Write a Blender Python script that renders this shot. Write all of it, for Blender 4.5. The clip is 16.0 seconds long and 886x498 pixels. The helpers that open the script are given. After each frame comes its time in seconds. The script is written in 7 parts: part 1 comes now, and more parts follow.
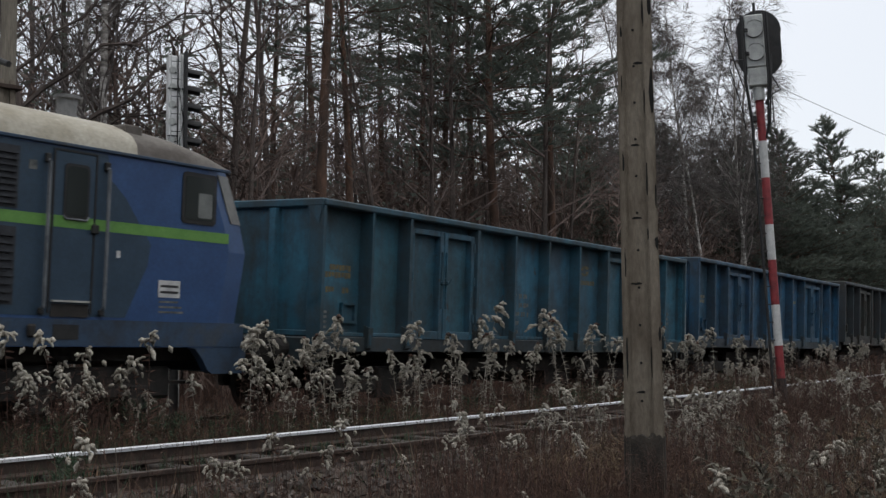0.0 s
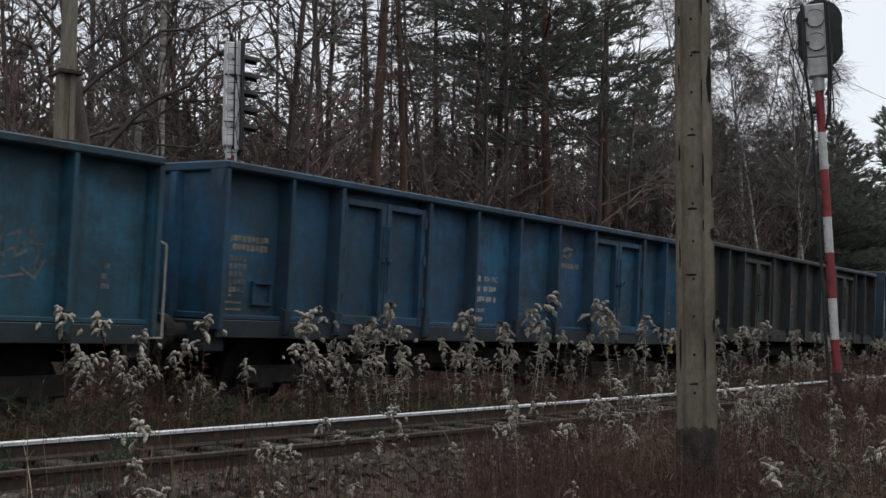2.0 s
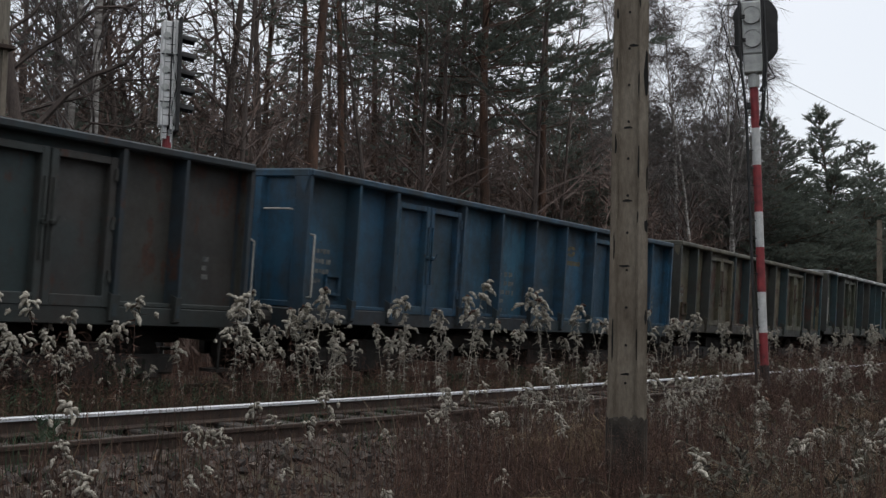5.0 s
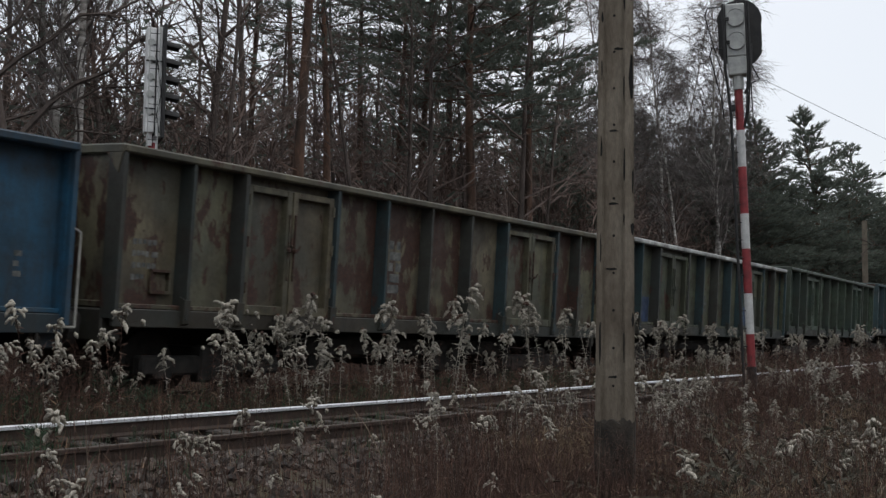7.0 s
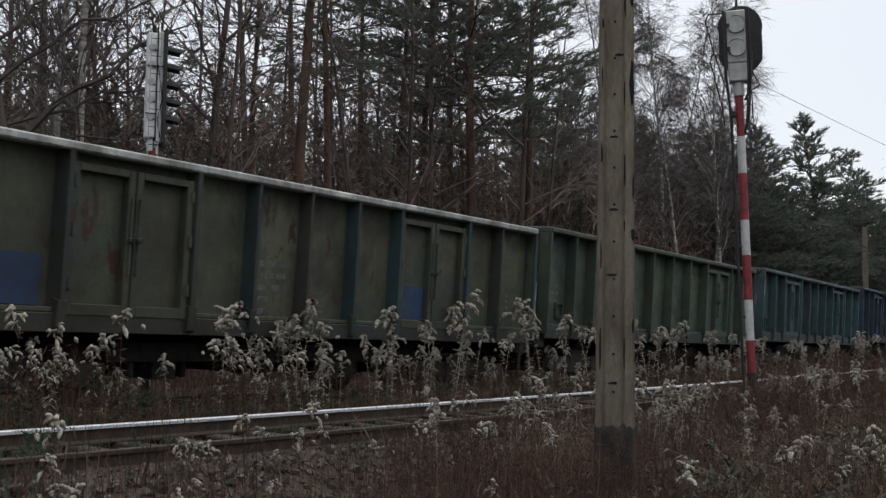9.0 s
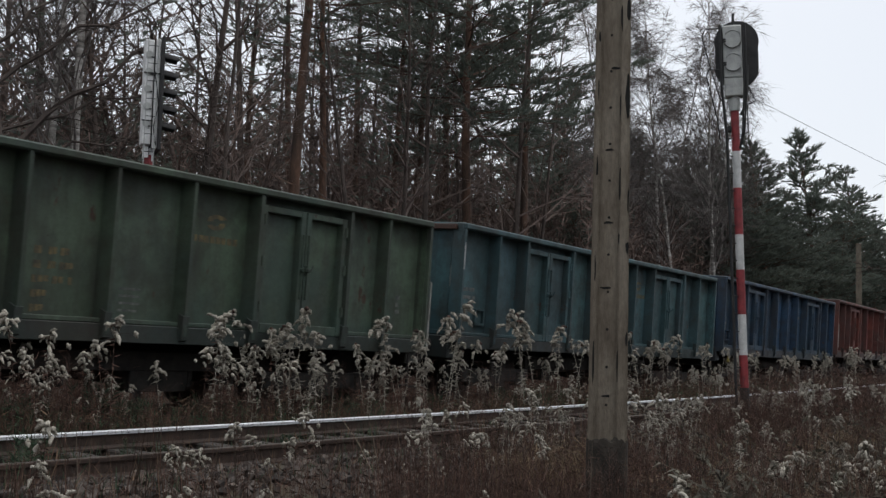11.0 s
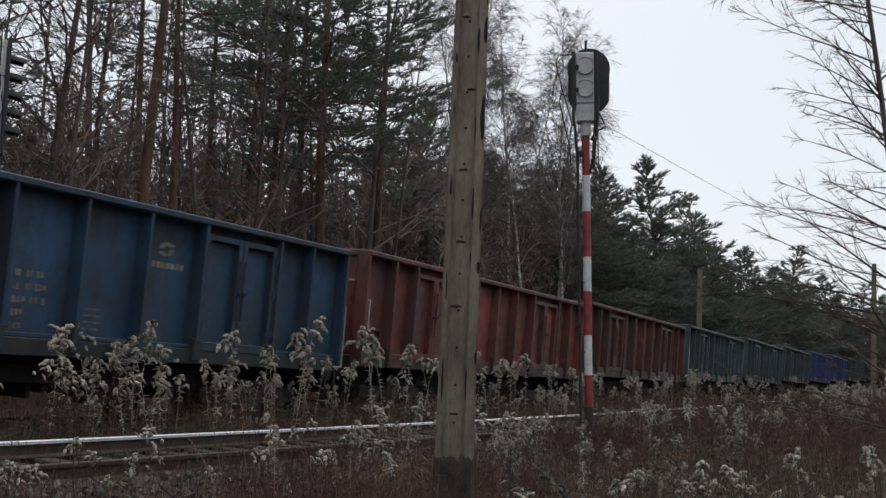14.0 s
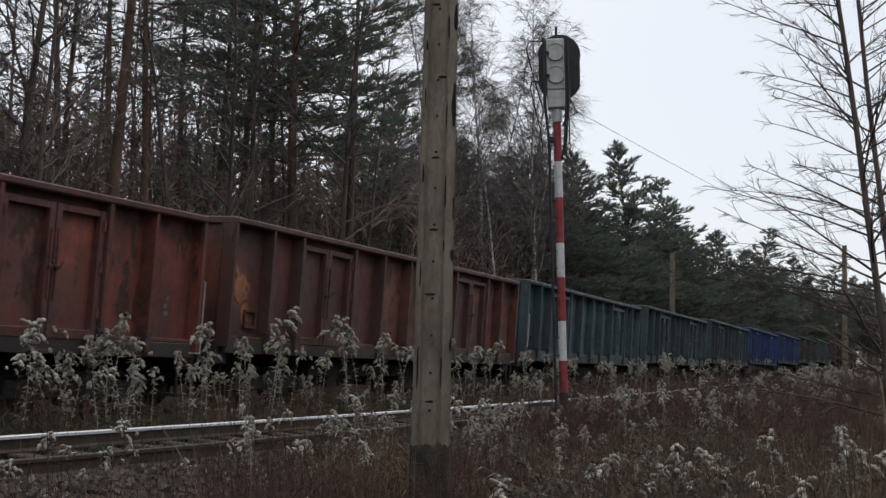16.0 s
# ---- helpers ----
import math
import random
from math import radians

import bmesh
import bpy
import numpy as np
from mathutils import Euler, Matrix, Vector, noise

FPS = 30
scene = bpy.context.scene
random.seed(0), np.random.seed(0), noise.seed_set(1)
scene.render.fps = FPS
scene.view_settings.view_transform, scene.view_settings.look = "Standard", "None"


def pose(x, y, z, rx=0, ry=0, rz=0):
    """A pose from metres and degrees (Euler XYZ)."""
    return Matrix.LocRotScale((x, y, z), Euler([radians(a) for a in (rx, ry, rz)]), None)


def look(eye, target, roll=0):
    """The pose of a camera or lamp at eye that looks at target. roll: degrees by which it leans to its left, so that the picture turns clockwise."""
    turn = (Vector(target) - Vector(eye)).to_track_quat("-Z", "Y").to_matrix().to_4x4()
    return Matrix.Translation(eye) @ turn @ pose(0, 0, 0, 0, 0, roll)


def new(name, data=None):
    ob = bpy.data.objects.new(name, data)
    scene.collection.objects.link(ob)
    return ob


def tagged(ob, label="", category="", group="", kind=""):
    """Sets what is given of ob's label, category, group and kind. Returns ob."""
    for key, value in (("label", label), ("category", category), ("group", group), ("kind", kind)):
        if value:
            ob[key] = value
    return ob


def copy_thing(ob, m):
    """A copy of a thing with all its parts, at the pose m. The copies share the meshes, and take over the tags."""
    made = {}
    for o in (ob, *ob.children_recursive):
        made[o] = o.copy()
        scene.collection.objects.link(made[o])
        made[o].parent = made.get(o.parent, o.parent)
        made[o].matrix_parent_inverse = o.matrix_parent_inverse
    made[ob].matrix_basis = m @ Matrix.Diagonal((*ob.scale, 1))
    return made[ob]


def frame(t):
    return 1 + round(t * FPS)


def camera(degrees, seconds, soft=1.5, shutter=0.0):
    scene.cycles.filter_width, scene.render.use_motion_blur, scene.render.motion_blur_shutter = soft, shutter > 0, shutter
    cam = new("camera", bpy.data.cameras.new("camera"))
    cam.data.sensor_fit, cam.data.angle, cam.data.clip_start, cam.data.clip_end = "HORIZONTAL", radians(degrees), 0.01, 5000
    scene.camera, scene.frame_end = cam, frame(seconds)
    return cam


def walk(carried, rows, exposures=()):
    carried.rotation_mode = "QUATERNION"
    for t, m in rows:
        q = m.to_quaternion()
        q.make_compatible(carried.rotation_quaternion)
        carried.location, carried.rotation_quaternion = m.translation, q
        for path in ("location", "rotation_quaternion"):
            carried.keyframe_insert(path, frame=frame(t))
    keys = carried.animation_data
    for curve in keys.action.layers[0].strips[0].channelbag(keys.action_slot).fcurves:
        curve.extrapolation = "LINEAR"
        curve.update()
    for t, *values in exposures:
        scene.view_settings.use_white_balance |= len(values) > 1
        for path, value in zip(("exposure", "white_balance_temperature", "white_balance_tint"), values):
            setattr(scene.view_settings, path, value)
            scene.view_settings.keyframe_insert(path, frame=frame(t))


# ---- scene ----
# ---- camera: hand-held on the spot beside the line, turning only; azimuth from the line, pitch, roll ----
EYE = (0.0, 0.0, 0.878)
TURNS = (
    (0, 34.64, 5.24, -0.64),
    (0.5, 35.58, 5.70, -0.61),
    (1, 36.59, 5.35, -0.09),
    (1.5, 37.07, 5.12, 0.28),
    (2, 37.13, 4.69, 0.33),
    (2.5, 37.59, 4.01, -0.23),
    (3, 38.23, 3.54, -0.14),
    (3.5, 38.25, 3.52, 0.57),
    (4, 37.41, 3.59, 0.73),
    (4.5, 35.93, 3.85, 1.50),
    (5, 34.12, 4.12, 1.33),
    (7.5, 33.48, 4.37, 0.78),
    (8, 33.51, 4.45, 0.90),
    (8.5, 33.54, 4.54, 0.85),
    (11, 33.28, 5.11, 1.61),
    (11.5, 33.02, 5.50, 1.72),
    (12, 32.35, 5.89, 2.13),
    (12.5, 30.57, 6.19, 2.44),
    (13, 28.87, 6.31, 2.63),
    (13.5, 27.61, 6.32, 2.74),
    (14, 26.41, 6.13, 2.39),
    (14.5, 25.15, 5.97, 2.06),
    (15, 24.16, 5.83, 1.81),
    (15.5, 24.13, 5.83, 1.53),
    (16, 25.14, 5.61, 1.43),
)


def aim(az, pitch, roll):
    return pose(*EYE, 0, 0, az - 90) @ pose(0, 0, 0, 90 + pitch) @ pose(0, 0, 0, 0, 0, roll)


cam = camera(39.67, 16.0, soft=1.4, shutter=0.12)
walk(cam, [(t, aim(a, p, r)) for t, a, p, r in TURNS])

# ---- light: an overcast winter day ----
world = bpy.data.worlds.new("overcast")
scene.world = world
world.use_nodes = True
wn, wl = world.node_tree.nodes, world.node_tree.links
sky = wn.new("ShaderNodeTexSky")
sky.sky_type, sky.sun_disc = "NISHITA", False
sky.sun_elevation, sky.sun_rotation = radians(42), radians(60)
sky.air_density, sky.dust_density, sky.ozone_density = 1.0, 2.0, 2.0
veil = wn.new("ShaderNodeMix")                 # an even cloud layer over the sky
veil.data_type = "RGBA"
veil.inputs[0].default_value = 0.8
veil.inputs[7].default_value = (8.4, 8.85, 9.5, 1)
wl.new(sky.outputs[0], veil.inputs[6])
wl.new(veil.outputs[2], wn["Background"].inputs[0])
wn["Background"].inputs[1].default_value = 0.1
sun = new("sun", bpy.data.lights.new("sun", "SUN"))
sun.data.energy, sun.data.angle, sun.data.color = 1.75, radians(80), (1.0, 0.98, 0.95)
sun.matrix_world = look((0, 0, 60), (4, 14, 0))
scene.view_settings.exposure = 0.0

# ---- the line: curvature knots along it, cant and grade ----
KNOTS = ((-15, -0.00157), (15, 0.00264), (45, 0.0), (85, -0.00023), (150, 0.00044))
LATERAL, CANT, GRADE, SAG, SPACING = 12.34, 0.050, 0.0052, 0.00006, 3.73
SG = np.arange(-80.0, 420.0, 1.0)
_k = np.interp(SG, [a for a, b in KNOTS], [b for a, b in KNOTS])
_th = np.cumsum(_k) - np.interp(0, SG, np.cumsum(_k))
_x = np.cumsum(np.cos(_th)) - np.interp(0, SG, np.cumsum(np.cos(_th)))
_y = np.cumsum(np.sin(_th)) - np.interp(0, SG, np.cumsum(np.sin(_th)))


def rise(s):
    s = np.clip(s, -80, 200)
    return GRADE * s + SAG * s * s


def heading(s):
    return float(np.interp(s, SG, _th))


def on_line(s, off=0.0, z=0.0):
    """The place s metres along the far track's centre line, off metres towards the near side, z above rail."""
    th = heading(s)
    return Vector((float(np.interp(s, SG, _x)) + off * math.sin(th),
                   float(np.interp(s, SG, _y)) + LATERAL - off * math.cos(th), float(rise(s)) + z))


def line_pose(s, off=0.0):
    return Matrix.Translation(on_line(s, off)) @ pose(0, 0, 0, 0, 0, math.degrees(heading(s))) @ pose(0, 0, 0, math.degrees(CANT))


# ---- mesh helpers ----
def mesh(name, verts, faces, mat=None, smooth=False):
    me = bpy.data.meshes.new(name)
    me.from_pydata([tuple(v) for v in verts], [], faces)
    if mat:
        me.materials.append(mat)
    if smooth:
        me.polygons.foreach_set("use_smooth", [True] * len(me.polygons))
    return me


def hang(name, me, parent=None, label="", m=None):
    ob = new(name, me)
    if parent is not None:
        ob.parent = parent
    if m is not None:
        ob.matrix_local = m
    if label:
        tagged(ob, label)
    return ob


def part(name, bm, material, parent=None, label="", smooth=False, m=None):
    me = bpy.data.meshes.new(name)
    bm.to_mesh(me)
    bm.free()
    if material:
        me.materials.append(material)
    if smooth:
        me.polygons.foreach_set("use_smooth", [True] * len(me.polygons))
    return hang(name, me, parent, label, m)


def box(bm, x0, x1, y0, y1, z0, z1, bevel=0.0):
    vs = [bm.verts.new(p) for p in ((x0, y0, z0), (x1, y0, z0), (x1, y1, z0), (x0, y1, z0),
                                    (x0, y0, z1), (x1, y0, z1), (x1, y1, z1), (x0, y1, z1))]
    fs = [bm.faces.new([vs[i] for i in f]) for f in ((3, 2, 1, 0), (4, 5, 6, 7), (0, 1, 5, 4), (1, 2, 6, 5), (2, 3, 7, 6), (3, 0, 4, 7))]
    if bevel:
        edges = list({e for f in fs for e in f.edges})
        bmesh.ops.bevel(bm, geom=edges, offset=bevel, segments=1, affect="EDGES", profile=0.5)
    return vs


def boxes(*rows, bevel=0.0):
    bm = bmesh.new()
    for r in rows:
        box(bm, *r, bevel=bevel)
    return bm


def rod(bm, a, b, r, n=8, r2=None):
    """A closed round bar from a to b."""
    a, b = Vector(a), Vector(b)
    m = Matrix.Translation((a + b) / 2) @ (b - a).to_track_quat("Z", "Y").to_matrix().to_4x4()
    bmesh.ops.create_cone(bm, cap_ends=True, segments=n, radius1=r, radius2=r if r2 is None else r2, depth=(b - a).length, matrix=m)


def rods(points, r, n=8):
    bm = bmesh.new()
    for a, b in zip(points, points[1:]):
        rod(bm, a, b, r, n)
    return bm


def prism(bm, outline, axis, lo, hi):
    """An outline (list of pairs) pushed along an axis ('x', 'y' or 'z')."""
    def at(p, t):
        return {"x": (t, p[0], p[1]), "y": (p[0], t, p[1]), "z": (p[0], p[1], t)}[axis]
    a = [bm.verts.new(at(p, lo)) for p in outline]
    b = [bm.verts.new(at(p, hi)) for p in outline]
    n = len(outline)
    fs = [bm.faces.new(a[::-1]), bm.faces.new(b)]
    fs += [bm.faces.new((a[i], a[(i + 1) % n], b[(i + 1) % n], b[i])) for i in range(n)]
    bmesh.ops.recalc_face_normals(bm, faces=fs)


def empty(name, m=None, label="", category="", group="", kind=""):
    ob = new(name)
    if m is not None:
        ob.matrix_world = m
    return tagged(ob, label, category, group, kind)


# ---- materials ----
def material(name, rough=0.8, metal=0.0, spec=0.5):
    m = bpy.data.materials.new(name)
    m.use_nodes = True
    b = m.node_tree.nodes["Principled BSDF"]
    b.inputs["Roughness"].default_value, b.inputs["Metallic"].default_value = rough, metal
    b.inputs["Specular IOR Level"].default_value = spec
    return m, m.node_tree.nodes, m.node_tree.links, b


def noise_tex(n, l, scale, detail=5, coord="Object", stretch=(1, 1, 1), rough=0.6):
    tc, mp, tx = n.new("ShaderNodeTexCoord"), n.new("ShaderNodeMapping"), n.new("ShaderNodeTexNoise")
    mp.inputs["Scale"].default_value = stretch
    tx.inputs["Scale"].default_value, tx.inputs["Detail"].default_value, tx.inputs["Roughness"].default_value = scale, detail, rough
    l.new(tc.outputs[coord], mp.inputs[0])
    l.new(mp.outputs[0], tx.inputs[0])
    return tx


def ramp(n, l, src, stops):
    r = n.new("ShaderNodeValToRGB")
    while len(r.color_ramp.elements) < len(stops):
        r.color_ramp.elements.new(0.5)
    for e, (p, c) in zip(r.color_ramp.elements, stops):
        e.position = p
        e.color = (*c, 1) if len(c) == 3 else c
    l.new(src, r.inputs[0])
    return r


def mix(n, l, fac, a, b, mode="MIX"):
    x = n.new("ShaderNodeMix")
    x.data_type, x.blend_type = "RGBA", mode
    for sock, v in ((x.inputs[0], fac), (x.inputs[6], a), (x.inputs[7], b)):
        if isinstance(v, (int, float)):
            sock.default_value = v
        elif isinstance(v, tuple):
            sock.default_value = (*v, 1)
        else:
            l.new(v, sock)
    return x.outputs[2]


def bump(n, l, b, src, strength=0.3, dist=0.01):
    u = n.new("ShaderNodeBump")
    u.inputs["Strength"].default_value, u.inputs["Distance"].default_value = strength, dist
    l.new(src, u.inputs["Height"])
    l.new(u.outputs[0], b.inputs["Normal"])


def mottled(name, c1, c2, scale=8.0, rough=0.85, metal=0.0, stretch=(1, 1, 1), fine=60.0, bumps=0.3, c3=None, per_object=0.0, dist=0.01, coord="Object", island=0.0):
    """Two or three colours mixed by coarse noise, with a finer grain over them."""
    m, n, l, b = material(name, rough, metal)
    big, small = noise_tex(n, l, scale, 6, coord, stretch), noise_tex(n, l, fine, 4, coord, stretch)
    stops = [(0.35, c1), (0.65, c2)] if c3 is None else [(0.3, c1), (0.5, c2), (0.7, c3)]
    col = ramp(n, l, big.outputs[0], stops).outputs[0]
    grain = ramp(n, l, small.outputs[0], [(0.3, (0.6,) * 3), (0.7, (1.0,) * 3)]).outputs[0]
    col = mix(n, l, 0.7, col, grain, "MULTIPLY")
    if per_object:
        oi = n.new("ShaderNodeObjectInfo")
        v = ramp(n, l, oi.outputs["Random"], [(0.0, (1 - per_object,) * 3), (1.0, (1.0,) * 3)]).outputs[0]
        col = mix(n, l, 1.0, col, v, "MULTIPLY")
    if island:
        ge = n.new("ShaderNodeNewGeometry")
        v = ramp(n, l, ge.outputs["Random Per Island"], [(0.0, (1 - island,) * 3), (1.0, (1 + island,) * 3)]).outputs[0]
        col = mix(n, l, 1.0, col, v, "MULTIPLY")
    l.new(col, b.inputs["Base Color"])
    if bumps:
        bump(n, l, b, small.outputs[0], bumps, dist)
    return m


def wagon_paint():
    """Old wagon paint: the object's own colour, faded, grimed and scraped, and broken by rust; alpha is how much rust."""
    m, n, l, b = material("wagon_paint", 0.6)
    oi = n.new("ShaderNodeObjectInfo")
    big = noise_tex(n, l, 0.9, 7, rough=0.65)
    mid = noise_tex(n, l, 4.5, 6, rough=0.7)
    fine = noise_tex(n, l, 22, 6, rough=0.75)
    streak = noise_tex(n, l, 4.0, 6, stretch=(1, 1, 0.10), rough=0.7)
    fade = ramp(n, l, big.outputs[0], [(0.34, (0.45, 0.42, 0.38)), (0.5, (0.95, 0.95, 0.95)), (0.66, (1.35, 1.35, 1.32))]).outputs[0]
    col = mix(n, l, 1.0, oi.outputs["Color"], fade, "MULTIPLY")
    brown = ramp(n, l, mid.outputs[0], [(0.45, (0, 0, 0)), (0.72, (0.5, 0.5, 0.5))]).outputs[0]
    col = mix(n, l, brown, col, (0.045, 0.036, 0.028))
    worn = noise_tex(n, l, 0.55, 5, rough=0.6)
    hue = ramp(n, l, worn.outputs[0], [(0.49, (0, 0, 0)), (0.57, (0.65, 0.65, 0.65))]).outputs[0]
    col = mix(n, l, hue, col, mix(n, l, 0.5, oi.outputs["Color"], (0.016, 0.040, 0.042)))
    lite = ramp(n, l, worn.outputs[0], [(0.36, (0.75, 0.75, 0.75)), (0.46, (0, 0, 0))]).outputs[0]
    col = mix(n, l, lite, col, mix(n, l, 1.0, oi.outputs["Color"], (1.6, 1.6, 1.55), "MULTIPLY"))
    dirt = ramp(n, l, streak.outputs[0], [(0.45, (0, 0, 0)), (0.72, (0.65, 0.65, 0.65))]).outputs[0]
    col = mix(n, l, dirt, col, (0.028, 0.025, 0.022))
    blot = noise_tex(n, l, 1.7, 9, stretch=(1, 1, 0.6), rough=0.72)
    stain = ramp(n, l, blot.outputs[0], [(0.52, (0, 0, 0)), (0.59, (0.5, 0.5, 0.5)), (0.70, (0.75, 0.75, 0.75))]).outputs[0]
    col = mix(n, l, stain, col, mix(n, l, 0.65, oi.outputs["Color"], (0.022, 0.020, 0.018)))
    dots = noise_tex(n, l, 11, 3, rough=0.5)
    speck = ramp(n, l, dots.outputs[0], [(0.70, (0, 0, 0)), (0.735, (0.8, 0.8, 0.8))]).outputs[0]
    col = mix(n, l, speck, col, (0.022, 0.013, 0.010))
    pale = ramp(n, l, fine.outputs[0], [(0.67, (0, 0, 0)), (0.74, (0.35, 0.35, 0.35))]).outputs[0]
    col = mix(n, l, pale, col, (0.26, 0.25, 0.22))
    grain = ramp(n, l, fine.outputs[0], [(0.25, (0.65,) * 3), (0.6, (1.05,) * 3)]).outputs[0]
    col = mix(n, l, 0.8, col, grain, "MULTIPLY")
    patch = noise_tex(n, l, 3.4, 10, stretch=(1, 1, 0.45), rough=0.66)
    lim = n.new("ShaderNodeMath")
    lim.operation = "MULTIPLY_ADD"
    lim.inputs[1].default_value = 0.35
    l.new(oi.outputs["Alpha"], lim.inputs[0])
    l.new(patch.outputs[0], lim.inputs[2])
    rusty = ramp(n, l, lim.outputs[0], [(0.70, (0, 0, 0)), (0.73, (1, 1, 1))]).outputs[0]
    rust = ramp(n, l, fine.outputs[0], [(0.3, (0.016, 0.009, 0.007)), (0.7, (0.066, 0.027, 0.015))]).outputs[0]
    l.new(mix(n, l, rusty, col, rust), b.inputs["Base Color"])
    rg = ramp(n, l, mid.outputs[0], [(0.3, (0.45,) * 3), (0.7, (0.8,) * 3)]).outputs[0]
    l.new(rg, b.inputs["Roughness"])
    bump(n, l, b, mid.outputs[0], 0.3, 0.012)
    return m


PAINT = wagon_paint()
GRIME = mottled("underframe_grime", (0.012, 0.011, 0.010), (0.035, 0.03, 0.026), 6, 0.9)
STEEL = mottled("worn_rail_steel", (0.86, 0.87, 0.90), (0.96, 0.97, 0.98), 5, 0.6, 1.0, bumps=0.05)
DULL_STEEL = mottled("dull_rail_steel", (0.055, 0.045, 0.038), (0.13, 0.11, 0.095), 4, 0.75, 0.5, bumps=0.05)
RUST = mottled("rail_rust", (0.026, 0.017, 0.013), (0.062, 0.038, 0.027), 9, 0.9)
CONCRETE = mottled("weathered_concrete", (0.085, 0.066, 0.048), (0.165, 0.138, 0.106), 3.2, 0.95, stretch=(1, 1, 0.4), fine=38, c3=(0.235, 0.205, 0.165), bumps=0.7)
SLEEPER = mottled("old_sleeper", (0.024, 0.020, 0.017), (0.062, 0.051, 0.044), 5, 0.95, stretch=(1, 0.2, 1), per_object=0.4)
SOIL = mottled("leaf_litter_soil", (0.018, 0.012, 0.008), (0.048, 0.032, 0.022), 1.3, 1.0, fine=25, c3=(0.06, 0.055, 0.03), bumps=0.6, dist=0.03)
TAR = mottled("tarred_concrete", (0.018, 0.015, 0.012), (0.058, 0.048, 0.038), 6, 0.95, fine=40, bumps=0.5)
WHITE_PAINT = mottled("dull_white_paint", (0.42, 0.42, 0.41), (0.62, 0.62, 0.61), 5, 0.6, bumps=0.1)
CLEAN_WHITE = mottled("white_enamel", (0.62, 0.62, 0.62), (0.80, 0.80, 0.79), 6, 0.5, bumps=0.05)
GREY_BOX = mottled("pale_grey_housing", (0.34, 0.35, 0.34), (0.48, 0.49, 0.47), 7, 0.55, bumps=0.1)
RED_PAINT = mottled("signal_red_paint", (0.15, 0.018, 0.022), (0.30, 0.034, 0.040), 6, 0.6, bumps=0.1)
BLACK_PAINT = mottled("matt_black_paint", (0.010, 0.010, 0.011), (0.028, 0.027, 0.027), 6, 0.75, bumps=0.1)
OLD_TIMBER = mottled("grey_pole_timber", (0.10, 0.085, 0.065), (0.21, 0.185, 0.15), 5, 0.95, stretch=(1, 1, 0.12), fine=40, bumps=0.4)
DARK_HOLE = mottled("bore", (0.006, 0.006, 0.006), (0.012, 0.011, 0.01), 5, 1.0, bumps=0)


def thin_leaf(m, share):
    """Thin foliage: part of the light passes through."""
    n, l = m.node_tree.nodes, m.node_tree.links
    b, out = n["Principled BSDF"], n["Material Output"]
    t, x = n.new("ShaderNodeBsdfTranslucent"), n.new("ShaderNodeMixShader")
    l.new(b.inputs["Base Color"].links[0].from_socket, t.inputs["Color"])
    x.inputs[0].default_value = share
    l.new(b.outputs[0], x.inputs[1])
    l.new(t.outputs[0], x.inputs[2])
    l.new(x.outputs[0], out.inputs["Surface"])

# ---- ground: one sheet, with the line's low bank, out to the horizon ----
def bank(x, y):
    """Ground height at a place in plan."""
    s = x
    off = LATERAL + np.interp(s, SG, _y) - y          # towards the near side from the far track's centre
    base = rise(s)
    h = np.where(off > 0, np.interp(off, [0, 5.0, 6.0, 7.4, 9.5, 12, 16, 60], [-0.22, -0.23, -0.50, -0.68, -0.78, -0.82, -0.84, -0.85]),
                 np.interp(-off, [0, 1.9, 3.2, 5.6, 14, 60], [-0.22, -0.24, -0.45, -0.12, 0.1, 0.5]))
    return base + h


def lumps(x, y):
    return 0.05 * noise.noise((x * 0.9, y * 0.9, 0)) + 0.10 * noise.noise((x * 0.23, y * 0.23, 4))


def ground_z(x, y):
    return float(bank(x, y)) + lumps(x, y) * min(1.0, max(0.15, abs(LATERAL - SPACING / 2 - y) / 7.0))


def spread(a, b, fine_a, fine_b, step, grow=1.25):
    out, v, d = [], fine_a, step
    while v > a:
        d *= grow
        v -= d
        out.insert(0, v)
    out += list(np.arange(fine_a, fine_b, step))
    v, d = fine_b, step
    while v < b:
        out.append(v)
        d *= grow
        v += d
    return out + [v]


def build_ground():
    xs, ys = spread(-1500, 3000, -6, 60, 0.45), spread(-1500, 2500, -2, 30, 0.45)
    verts = [(x, y, ground_z(x, y)) for y in ys for x in xs]
    w = len(xs)
    faces = [(j * w + i, j * w + i + 1, (j + 1) * w + i + 1, (j + 1) * w + i) for j in range(len(ys) - 1) for i in range(w - 1)]
    tagged(hang("ground", mesh("ground", verts, faces, SOIL, True)), "dark brown soil with leaf litter and dead grass", "ground", kind="structure")


build_ground()

RAIL_OUTLINE = ((-0.075, -0.172), (0.075, -0.172), (0.075, -0.16), (0.012, -0.14), (0.012, -0.045), (0.036, -0.036), (0.036, -0.006),
                (0.028, 0.0), (-0.028, 0.0), (-0.036, -0.006), (-0.036, -0.036), (-0.012, -0.045), (-0.012, -0.14), (-0.075, -0.16))


